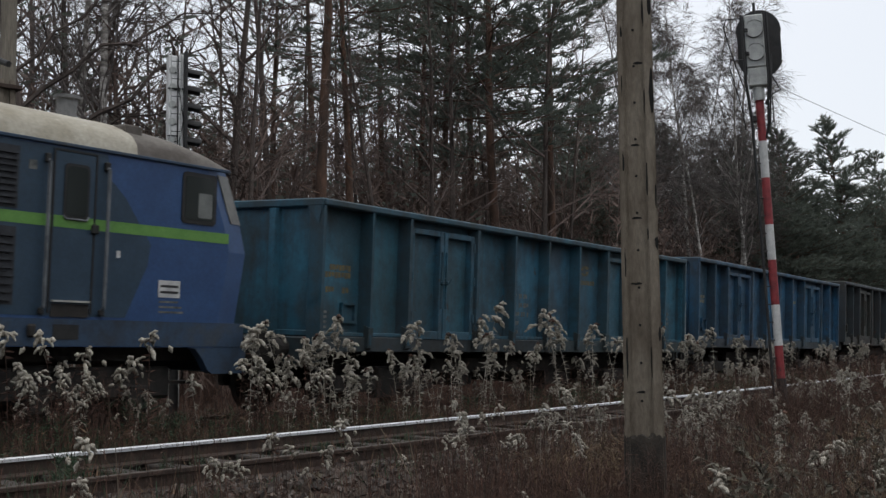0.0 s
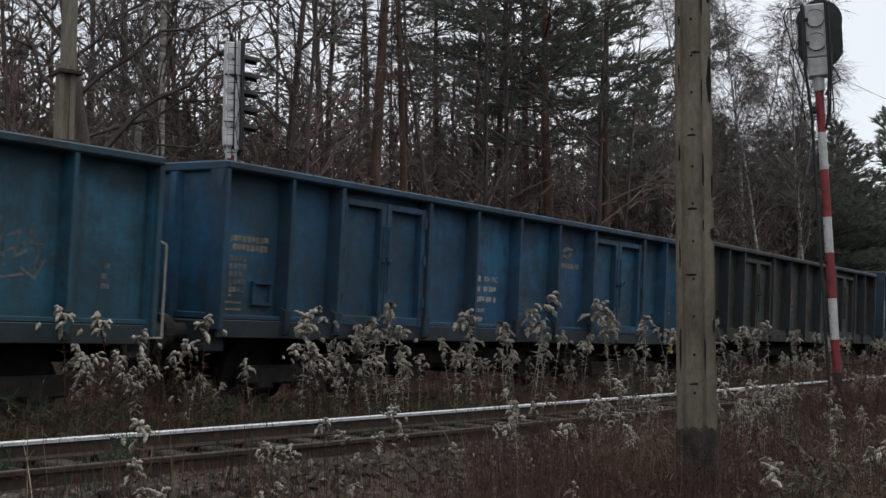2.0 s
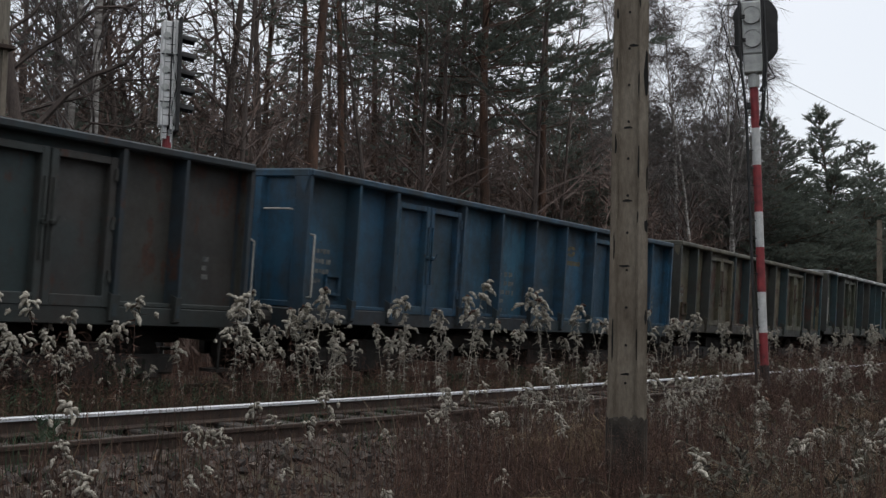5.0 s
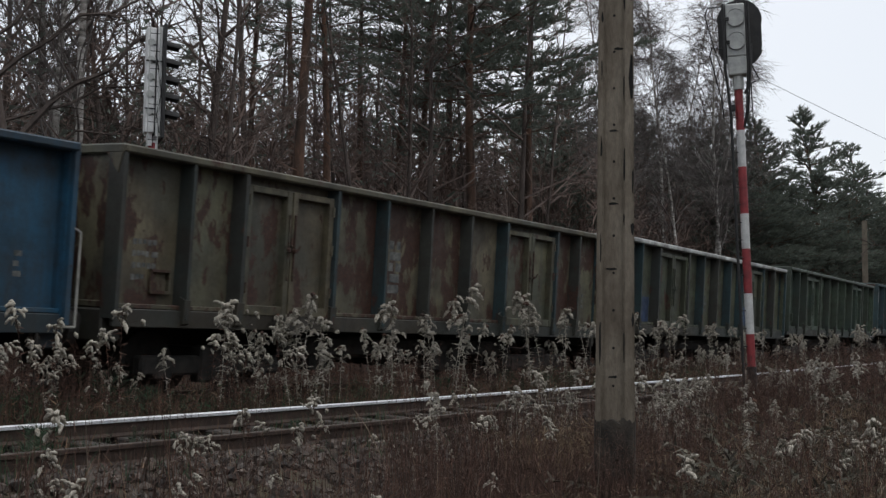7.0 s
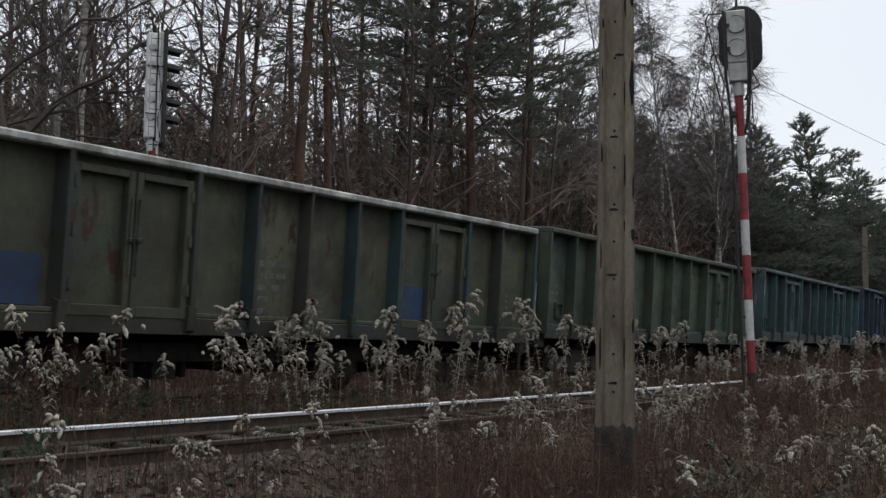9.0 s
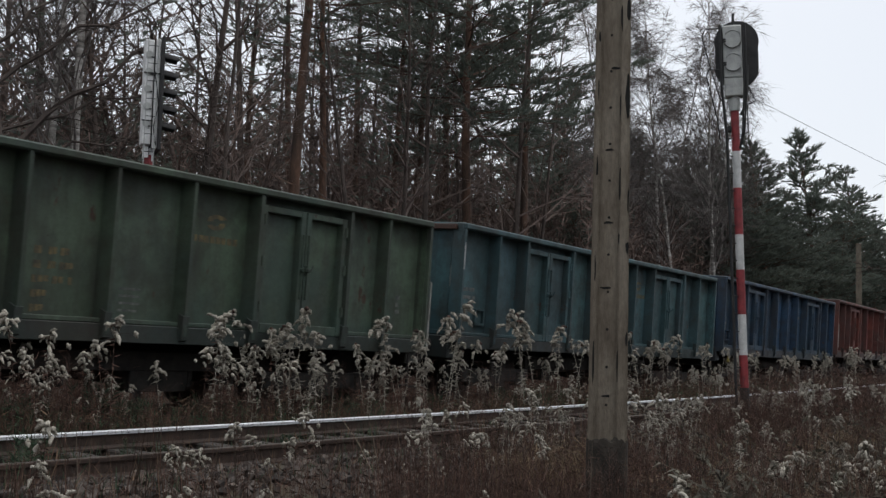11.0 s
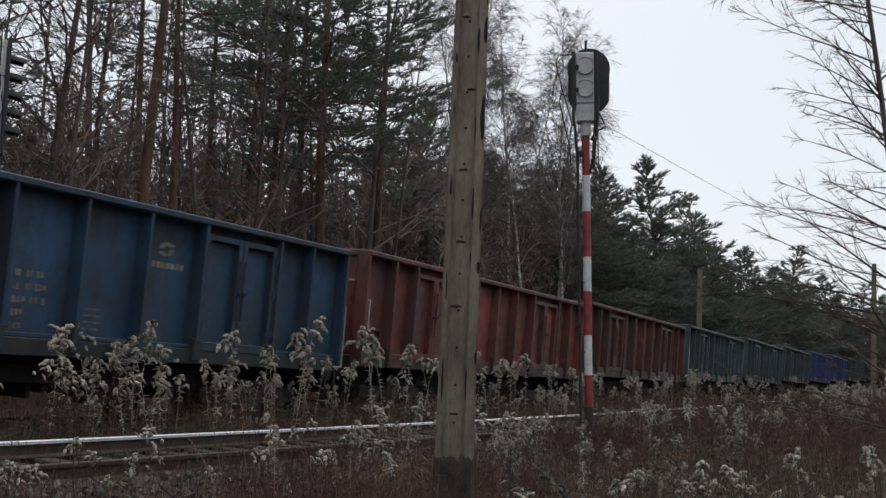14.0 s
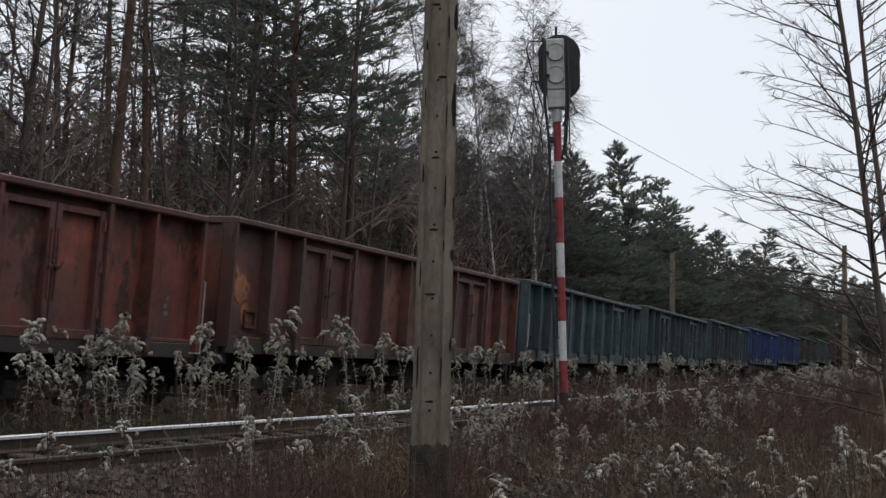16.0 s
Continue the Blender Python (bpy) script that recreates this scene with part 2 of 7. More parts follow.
def build_rail(track, off, head, shine):
    ss = list(np.arange(-30, 60, 1.5)) + list(np.arange(60, 320, 6.0))
    verts, faces, n = [], [], len(RAIL_OUTLINE)
    for s in ss:
        m = line_pose(s, track)
        verts += [m @ Vector((0, -off + p[0], p[1])) for p in RAIL_OUTLINE]
    for k in range(len(ss) - 1):
        for i in range(n):
            faces.append((k * n + i, k * n + (i + 1) % n, (k + 1) * n + (i + 1) % n, (k + 1) * n + i))
    me = mesh("rail", verts, faces)
    me.materials.append(RUST)
    me.materials.append(head)
    for p in me.polygons:
        i = p.index % n
        p.material_index = 1 if i in shine else 0
    return hang("rail", me)


def build_track(track, label, shine):
    top = tagged(new("track"), label, "railway track", kind="structure")
    for off in (-0.7525, 0.7525):
        r = build_rail(track, off, *((STEEL, (6, 7, 8, 9)) if track and off < 0 else (DULL_STEEL, shine)))
        r.parent = top
        tagged(r, "steel rail with a bright worn running head")
    me = part("sleeper", boxes((-0.13, 0.13, -1.3, 1.3, -0.34, -0.176), bevel=0.015), SLEEPER, top).data
    first = top.children[-1]
    first.matrix_local = line_pose(-12, track)
    for k in range(1, 140):
        hang("sleeper", me, top, m=line_pose(-12 + 0.62 * k, track))
    return top


build_track(SPACING, "railway track on old sleepers, with bright worn rails, among weeds", (7,))
build_track(0.0, "railway track under the goods train, with dull rails", (7,))

# ---- goods wagons ----
# two makes of wagon: widths of the half side's bays from the end (end bay, bay, door, two middle bays)
LONG, HALF_W, TOP, DECK, SILL, PITCH = 13.16, 1.44, 3.08, 1.20, 0.975, 14.04
BAYS = ((1.138, 0.973, 1.972, 1.254, 1.243), (1.25, 1.106, 2.001, 1.123, 1.10))
SECOND_MAKE = (5, 7, 12, 16)


def posts(make):
    """Where the posts stand along a wagon, from its middle."""
    out = [-LONG / 2]
    for d in BAYS[make] + BAYS[make][::-1]:
        out.append(out[-1] + d)
    return out


def build_wagon(make):
    """An open four-axle box wagon; x along the line, its middle at the origin, z above rail."""
    w = new("open_goods_wagon")
    xs = posts(make)
    for side in (-1, 1):
        o = side * HALF_W

        def yy(a, b):
            return (min(o + side * a, o + side * b), max(o + side * a, o + side * b))
        for i in range(10):
            if i in (2, 7):
                continue
            a, b = xs[i] + 0.03, xs[i + 1] - 0.03
            part("side_panel", boxes((a, b, *yy(-0.19, -0.17), DECK, TOP - 0.09)), PAINT, w)
            part("bottom_flange", boxes((a, b, *yy(-0.19, -0.05), DECK - 0.005, DECK + 0.05), bevel=0.008), PAINT, w)
        for i, x in enumerate(xs):
            wide = 0.055 if i in (2, 3, 7, 8) else 0.042
            if i in (0, 10):
                wide = 0.05
            bm = bmesh.new()
            prism(bm, [(x - wide * 1.15, o - side * 0.18), (x - wide * 0.62, o + side * 0.04), (x + wide * 0.62, o + side * 0.04), (x + wide * 1.15, o - side * 0.18)], "z", SILL + 0.1, TOP - 0.1)
            part("post", bm, PAINT, w)
            if i not in (0, 10):
                bm = bmesh.new()
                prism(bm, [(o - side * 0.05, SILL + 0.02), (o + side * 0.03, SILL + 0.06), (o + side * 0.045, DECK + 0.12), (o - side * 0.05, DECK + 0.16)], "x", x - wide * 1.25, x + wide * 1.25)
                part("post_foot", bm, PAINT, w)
        part("top_rail", boxes((xs[0] - 0.03, xs[-1] + 0.03, *yy(-0.20, 0.06), TOP - 0.10, TOP), bevel=0.02), PAINT, w)
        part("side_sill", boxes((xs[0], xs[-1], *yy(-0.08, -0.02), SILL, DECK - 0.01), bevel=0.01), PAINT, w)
        for d in (2, 7):
            a, b = xs[d] + 0.06, xs[d + 1] - 0.06
            mid = (a + b) / 2
            part("door_header", boxes((a, b, *yy(-0.19, -0.14), TOP - 0.34, TOP - 0.09), bevel=0.01), PAINT, w)
            for x0, x1 in ((a, mid - 0.012), (mid + 0.012, b)):
                door = part("door", boxes((x0 + 0.06, x1 - 0.06, *yy(-0.14, -0.115), DECK + 0.1, TOP - 0.3)), PAINT, w)
                part("door_frame", boxes((x0, x0 + 0.10, *yy(-0.14, -0.005), DECK - 0.03, TOP - 0.215), (x1 - 0.10, x1, *yy(-0.14, -0.005), DECK - 0.03, TOP - 0.215),
                                         (x0 + 0.10, x1 - 0.10, *yy(-0.14, -0.01), TOP - 0.30, TOP - 0.215), (x0 + 0.10, x1 - 0.10, *yy(-0.14, -0.01), DECK - 0.03, DECK + 0.10), bevel=0.008), PAINT, door)
                hx = x1 - 0.05 if x1 < mid else x0 + 0.05
                part("latch", boxes((hx - 0.014, hx + 0.014, *yy(-0.008, 0.022), DECK + 0.45, DECK + 1.35), bevel=0.006), PAINT, door)
                bm = boxes((hx - 0.032, hx + 0.032, *yy(-0.01, 0.06), DECK + 0.83, DECK + 0.89), bevel=0.012)
                rod(bm, (hx, o + side * 0.07, DECK + 0.86), (hx - 0.03 * (1 if x1 < mid else -1), o + side * 0.09, DECK + 0.93), 0.014, 6)
                part("handle", bm, PAINT, door)
                ox = x0 + 0.03 if x1 < mid else x1 - 0.03
                for hz in (DECK + 0.25, DECK + 0.85, DECK + 1.4):
                    part("hinge", rods([(ox, o + side * 0.005, hz), (ox, o + side * 0.005, hz + 0.14)], 0.025, 8), PAINT, door)
    for e in (-1, 1):
        x = e * LONG / 2

        def xx(a, b):
            return (min(x + e * a, x + e * b), max(x + e * a, x + e * b))
        part("end_wall", boxes((*xx(-0.05, -0.01), -HALF_W + 0.05, HALF_W - 0.05, DECK, TOP - 0.1)), PAINT, w)
        part("end_rail", boxes((*xx(-0.08, 0.06), -HALF_W - 0.03, HALF_W + 0.03, TOP - 0.115, TOP + 0.003), bevel=0.02), PAINT, w)
        for y in (-0.62, 0.62):
            bm = bmesh.new()
            prism(bm, [(x - e * 0.02, y - 0.07), (x + e * 0.10, y - 0.05), (x + e * 0.10, y + 0.05), (x - e * 0.02, y + 0.07)], "z", SILL, TOP - 0.12)
            part("end_post", bm, PAINT, w)
        part("end_flange", boxes((*xx(-0.01, 0.03), -HALF_W + 0.05, HALF_W - 0.05, DECK - 0.01, DECK + 0.07), bevel=0.01), PAINT, w)
        for side in (-1, 1):                   # folded corner plates and gussets under the rail
            bm = bmesh.new()
            prism(bm, [(x - e * 0.05, side * (HALF_W - 0.02)), (x + e * 0.035, side * (HALF_W - 0.02)), (x + e * 0.035, side * (HALF_W - 0.20)), (x - e * 0.01, side * (HALF_W - 0.24))], "z", SILL + 0.1, TOP - 0.1)
            part("corner_plate", bm, PAINT, w)
            bm = bmesh.new()
            prism(bm, [(side * (HALF_W + 0.02), TOP - 0.1), (side * (HALF_W - 0.24), TOP - 0.1), (side * (HALF_W - 0.03), TOP - 0.34)], "x", *sorted((x + e * 0.037, x + e * 0.055)))
            part("gusset", bm, PAINT, w)
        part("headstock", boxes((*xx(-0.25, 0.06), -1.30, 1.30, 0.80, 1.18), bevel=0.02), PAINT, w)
        for y in (-0.875, 0.875):
            b = part("buffer", rods([(x + e * 0.05, y, 1.02), (x + e * 0.36, y, 1.02)], 0.11, 14), GRIME, w)
            part("buffer_head", rods([(x + e * 0.36, y, 1.02), (x + e * 0.50, y, 1.02)], 0.22, 18), GRIME, b)
        part("coupling", rods([(x + e * 0.05, 0, 1.0), (x + e * 0.3, 0, 0.98), (x + e * 0.5, 0, 0.86)], 0.05, 8), GRIME, w)
        for side in (-1, 1):
            if e * side > 0:
                continue
            y = side * (HALF_W - 0.02)
            part("grab_rail", rods([(x - e * 0.10, y, 1.05), (x + e * 0.16, y, 1.05), (x + e * 0.16, y, 2.1), (x + e * 0.02, y, 2.16)], 0.014, 6), HANDRAIL, w, "pale painted grab rail")
            part("corner_step", boxes((*xx(-0.35, 0.02), *sorted((y, y - side * 0.3)), 0.42, 0.46), (*xx(-0.34, -0.31), *sorted((y, y - side * 0.03)), 0.46, 0.99), (*xx(-0.03, 0.0), *sorted((y, y - side * 0.03)), 0.46, 0.99)), GRIME, w)
    bm = boxes((xs[1] - 0.48, xs[1] - 0.14, -HALF_W + 0.115, -HALF_W + 0.17, DECK + 0.18, DECK + 0.22), (xs[1] - 0.48, xs[1] - 0.44, -HALF_W + 0.12, -HALF_W + 0.17, DECK + 0.22, DECK + 0.44),
               (xs[1] - 0.18, xs[1] - 0.14, -HALF_W + 0.12, -HALF_W + 0.17, DECK + 0.22, DECK + 0.44), (xs[1] - 0.48, xs[1] - 0.14, -HALF_W + 0.11, -HALF_W + 0.17, DECK + 0.44, DECK + 0.47))
    part("label_holder", bm, PAINT, w)
    part("wagon_floor", boxes((-LONG / 2 + 0.05, LONG / 2 - 0.05, -HALF_W + 0.06, HALF_W - 0.06, DECK - 0.08, DECK)), GRIME, w)
    part("centre_sill", boxes((-LONG / 2, LONG / 2, -0.35, -0.15, 0.72, DECK - 0.09), (-LONG / 2, LONG / 2, 0.15, 0.35, 0.72, DECK - 0.09)), GRIME, w)
    part("brake_cylinder", rods([(-1.4, -0.6, 0.75), (-0.5, -0.6, 0.75)], 0.2, 14), GRIME, w)
    part("brake_rigging", boxes((-3.1, 3.1, -0.98, -0.90, 0.62, 0.86), (-3.1, 3.1, 0.90, 0.98, 0.62, 0.86), (-3.0, 3.0, -0.06, 0.0, 0.46, 0.52), *[(x - 0.04, x + 0.04, -0.9, 0.9, 0.42, 0.74) for x in (-2.6, -1.7, -0.1, 1.1, 2.0, 2.8)],
                                (-2.3, -1.9, -0.95, -0.6, 0.40, 0.72), (0.9, 1.9, -0.95, -0.7, 0.36, 0.70), bevel=0.01), GRIME, w)
    part("air_tank", rods([(0.4, 0.7, 0.74), (1.6, 0.7, 0.74)], 0.2, 14), GRIME, w)
    for bx in (-4.5, 4.5):
        bogie = part("bogie", boxes((bx - 0.25, bx + 0.25, -1.1, 1.1, 0.5, 0.72), (bx - 1.3, bx + 1.3, -1.12, -0.96, 0.38, 0.62), (bx - 1.3, bx + 1.3, 0.96, 1.12, 0.38, 0.62),
                                    (bx - 0.28, bx + 0.28, -1.14, -0.94, 0.28, 0.75), (bx - 0.28, bx + 0.28, 0.94, 1.14, 0.28, 0.75), bevel=0.03), GRIME, w)
        for ax in (-0.9, 0.9):
            bm = bmesh.new()
            rod(bm, (0, -1.1, 0), (0, 1.1, 0), 0.075, 10)
            for y in (-0.75, 0.75):
                sg = 1 if y > 0 else -1
                rod(bm, (0, y - sg * 0.09, 0), (0, y - sg * 0.06, 0), 0.487, 28)
                rod(bm, (0, y - sg * 0.06, 0), (0, y + sg * 0.045, 0), 0.46, 28)
                for k in range(6):
                    c, s_ = math.cos(k * math.pi / 3), math.sin(k * math.pi / 3)
                    rod(bm, (0.28 * c, y + sg * 0.03, 0.28 * s_), (0.28 * c, y + sg * 0.055, 0.28 * s_), 0.06, 8)
            part("wheelset", bm, GRIME, bogie, m=pose(bx + ax, 0, 0.46))
            for y in (-1.04, 1.04):
                part("axle_box", boxes((bx + ax - 0.14, bx + ax + 0.14, y - 0.1, y + 0.1, 0.32, 0.60), bevel=0.03), GRIME, bogie)
    return w


HANDRAIL = mottled("pale_handrail_paint", (0.30, 0.29, 0.26), (0.5, 0.49, 0.45), 9, 0.6)
# paint colour and share of rust, from the engine back
WAGONS = (
    ((0.017, 0.086, 0.134), 0.12), ((0.011, 0.074, 0.150), 0.08), ((0.034, 0.034, 0.030), 0.34), ((0.011, 0.060, 0.112), 0.14),
    ((0.112, 0.099, 0.062), 0.60), ((0.060, 0.066, 0.040), 0.25), ((0.052, 0.078, 0.052), 0.15), ((0.035, 0.082, 0.094), 0.20),
    ((0.011, 0.042, 0.088), 0.10), ((0.155, 0.038, 0.027), 0.42), ((0.115, 0.037, 0.026), 0.32), ((0.050, 0.088, 0.102), 0.15),
    ((0.046, 0.080, 0.094), 0.15), ((0.038, 0.066, 0.078), 0.2), ((0.014, 0.042, 0.20), 0.0), ((0.014, 0.042, 0.18), 0.0),
    ((0.035, 0.035, 0.035), 0.3), ((0.04, 0.07, 0.075), 0.2), ((0.08, 0.034, 0.027), 0.3), ((0.02, 0.055, 0.11), 0.1), ((0.035, 0.035, 0.03), 0.3))
NAMES = ("blue", "bright blue", "dark grey-brown", "blue", "rust-stained olive", "olive-green", "green", "pale teal", "dark blue", "rust-red", "red-brown", "teal",
         "teal", "dark green", "bright blue", "bright blue", "dark grey", "teal", "red-brown", "blue", "dark grey")


def paint_all(ob, colour, rust):
    rr = random.Random(int(1e4 * sum(colour)))
    for o in (ob, *ob.children_recursive):
        o.color = (*colour, rust)
        if o.name.startswith(("side_panel", "door")):      # no two plates have weathered alike
            k = rr.uniform(0.8, 1.15)
            o.color = (*[c * k * rr.uniform(0.95, 1.05) for c in colour], max(0.0, rust + rr.uniform(-0.12, 0.1) - (0.22 if rust > 0.45 and o.name.startswith("door") else 0.0)))
        elif o.name.startswith(("post", "top_rail", "end_rail")):
            k = rr.uniform(0.6, 0.86)
            o.color = (*[c * k for c in colour], rust * 0.5)
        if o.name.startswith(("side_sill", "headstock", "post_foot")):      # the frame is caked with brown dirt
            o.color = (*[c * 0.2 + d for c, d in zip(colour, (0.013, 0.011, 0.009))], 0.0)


MAKES = [build_wagon(0), build_wagon(1)]
TRAIN = []
for _n in range(len(WAGONS)):
    _k = 1 if _n in SECOND_MAKE else 0
    TRAIN.append(MAKES[_k] if _n in (0, SECOND_MAKE[0]) else copy_thing(MAKES[_k], Matrix.Identity(4)))
for _w, (_c, _r), _n in zip(TRAIN, WAGONS, NAMES):
    paint_all(_w, _c, _r)
    tagged(_w, f"{_n} weathered open steel goods wagon on the far track", "goods wagon", "wagons of the goods train")


# the train slows and gathers a little on its way: seconds and metres
SURGE = ((0, -0.05), (1, 0.02), (1.5, 0.14), (2, -0.02), (3, 0.01), (4, -0.11), (5, -0.22), (7.5, 0.10), (8, -0.05), (8.5, 0.05), (11, 0.10), (12, 0.07), (12.5, 0.12),
         (13, -0.06), (14, -0.07), (15, -0.07), (16, -0.05))
SLACK = (-0.25, -0.17, 0.0, 0.25, 0.02, 0.08, -0.15, 0.03, 0.13, 0.07, 0.0, 0.1, 0.6, 1.1, 1.6, 2.1, 2.4, 2.4, 2.4, 2.4, 2.4)      # in the couplings
S0 = 19.62


def ran(t):
    """Where the first wagon's middle is along the line at t seconds."""
    return S0 - (8.4604 * t + 0.00935 * t * t) + float(np.interp(t, [a for a, b in SURGE], [b for a, b in SURGE]))


def motions():
    times = [0.5 * k for k in range(33)]
    for n, w in enumerate(TRAIN):
        walk(w, [(t, line_pose(ran(t) + n * PITCH + (SLACK[n] if n < len(SLACK) else 0.0))) for t in times])
    walk(ENGINE, [(t, line_pose(ran(t) - 6.835 - 6.5) @ Matrix.Translation((6.5 - 1.35, 0, 0))) for t in times])
    fine = [k / 15 for k in range(241)]        # the wheels roll
    for thing in [ENGINE] + TRAIN[:11]:
        for o in thing.children_recursive:
            if o.name.startswith("wheelset"):
                x, y, z = o.location
                walk(o, [(t, pose(x, y, z, 0, math.degrees((ran(t) - S0) / z), 0)) for t in fine])

# ---- markings and fittings on single wagons ----
YELLOW_MARK = mottled("faded_yellow_lettering", (0.060, 0.055, 0.038), (0.175, 0.135, 0.058), 7, 0.8, bumps=0)
PALE_MARK = mottled("faded_white_lettering", (0.055, 0.062, 0.062), (0.19, 0.19, 0.178), 9, 0.8, bumps=0)
CREAM_MARK = mottled("cream_lettering", (0.10, 0.10, 0.075), (0.27, 0.25, 0.18), 9, 0.8, bumps=0)
WHITE_MARK = mottled("white_lettering", (0.30, 0.31, 0.31), (0.46, 0.46, 0.45), 9, 0.8, bumps=0)
YELLOW_PAINT = mottled("yellow_lever_paint", (0.24, 0.19, 0.05), (0.38, 0.30, 0.09), 7, 0.6, bumps=0)
LETTER_Y = -(HALF_W - 0.17) - 0.001


def bars(rows, x, z, line, high, bm=None):
    """Lines of lettering too worn to read, as bars: rows of (start, width) pairs."""
    bm = bm or bmesh.new()
    for k, row in enumerate(rows):
        for a, w in row:
            count = max(1, round(w / 0.075)) if high < 0.12 else 1
            for j in range(count):
                u, v = x + a + w * j / count, x + a + w * (j + 0.78 if count > 1 else 1) / count
                low = 0.12 * high * (j * 7 % 3)
                box(bm, u, v, LETTER_Y - 0.003, LETTER_Y + 0.004, z - k * line - high + low, z - k * line)
    return bm


def scrawl(strokes, x, z, y, wide=0.02):
    """Loose sprayed strokes on a panel: each a run of (along, up) places."""
    bm = bmesh.new()
    for row in strokes:
        for (a, b), (c, d) in zip(row, row[1:]):
            g = Vector((c - a, d - b)).normalized() * wide / 2
            prism(bm, [(x + a + g.y - g.x, z + b - g.x - g.y), (x + c + g.y + g.x, z + d - g.x + g.y), (x + c - g.y + g.x, z + d + g.x + g.y), (x + a - g.y - g.x, z + b + g.x - g.y)], "y", y - 0.003, y + 0.004)
    return bm


def words(body, w, x, z, size, mat):
    """Painted lettering on a wagon's side."""
    c = bpy.data.curves.new("lettering", "FONT")
    c.body, c.size, c.extrude = body, size, 0.001
    c.materials.append(mat)
    o = new("lettering", c)
    o.parent = w
    o.matrix_local = pose(x, LETTER_Y - 0.004, z, 90, 0, 0)


def blotch(w, rr, x, wide, z0, z1, colour, label):
    """A ragged patch of other paint on a side panel."""
    ring = [(x + wide * (0.5 + 0.5 * rr.uniform(0.72, 1.05) * math.cos(t)), (z0 + z1) / 2 + (z1 - z0) / 2 * rr.uniform(0.72, 1.05) * math.sin(t)) for t in np.arange(0, 6.2, 0.42)]
    bm = bmesh.new()
    prism(bm, ring, "y", LETTER_Y - 0.002 - rr.uniform(0.001, 0.006), LETTER_Y + 0.012)
    part("worn_patch", bm, PAINT, w, label).color = colour


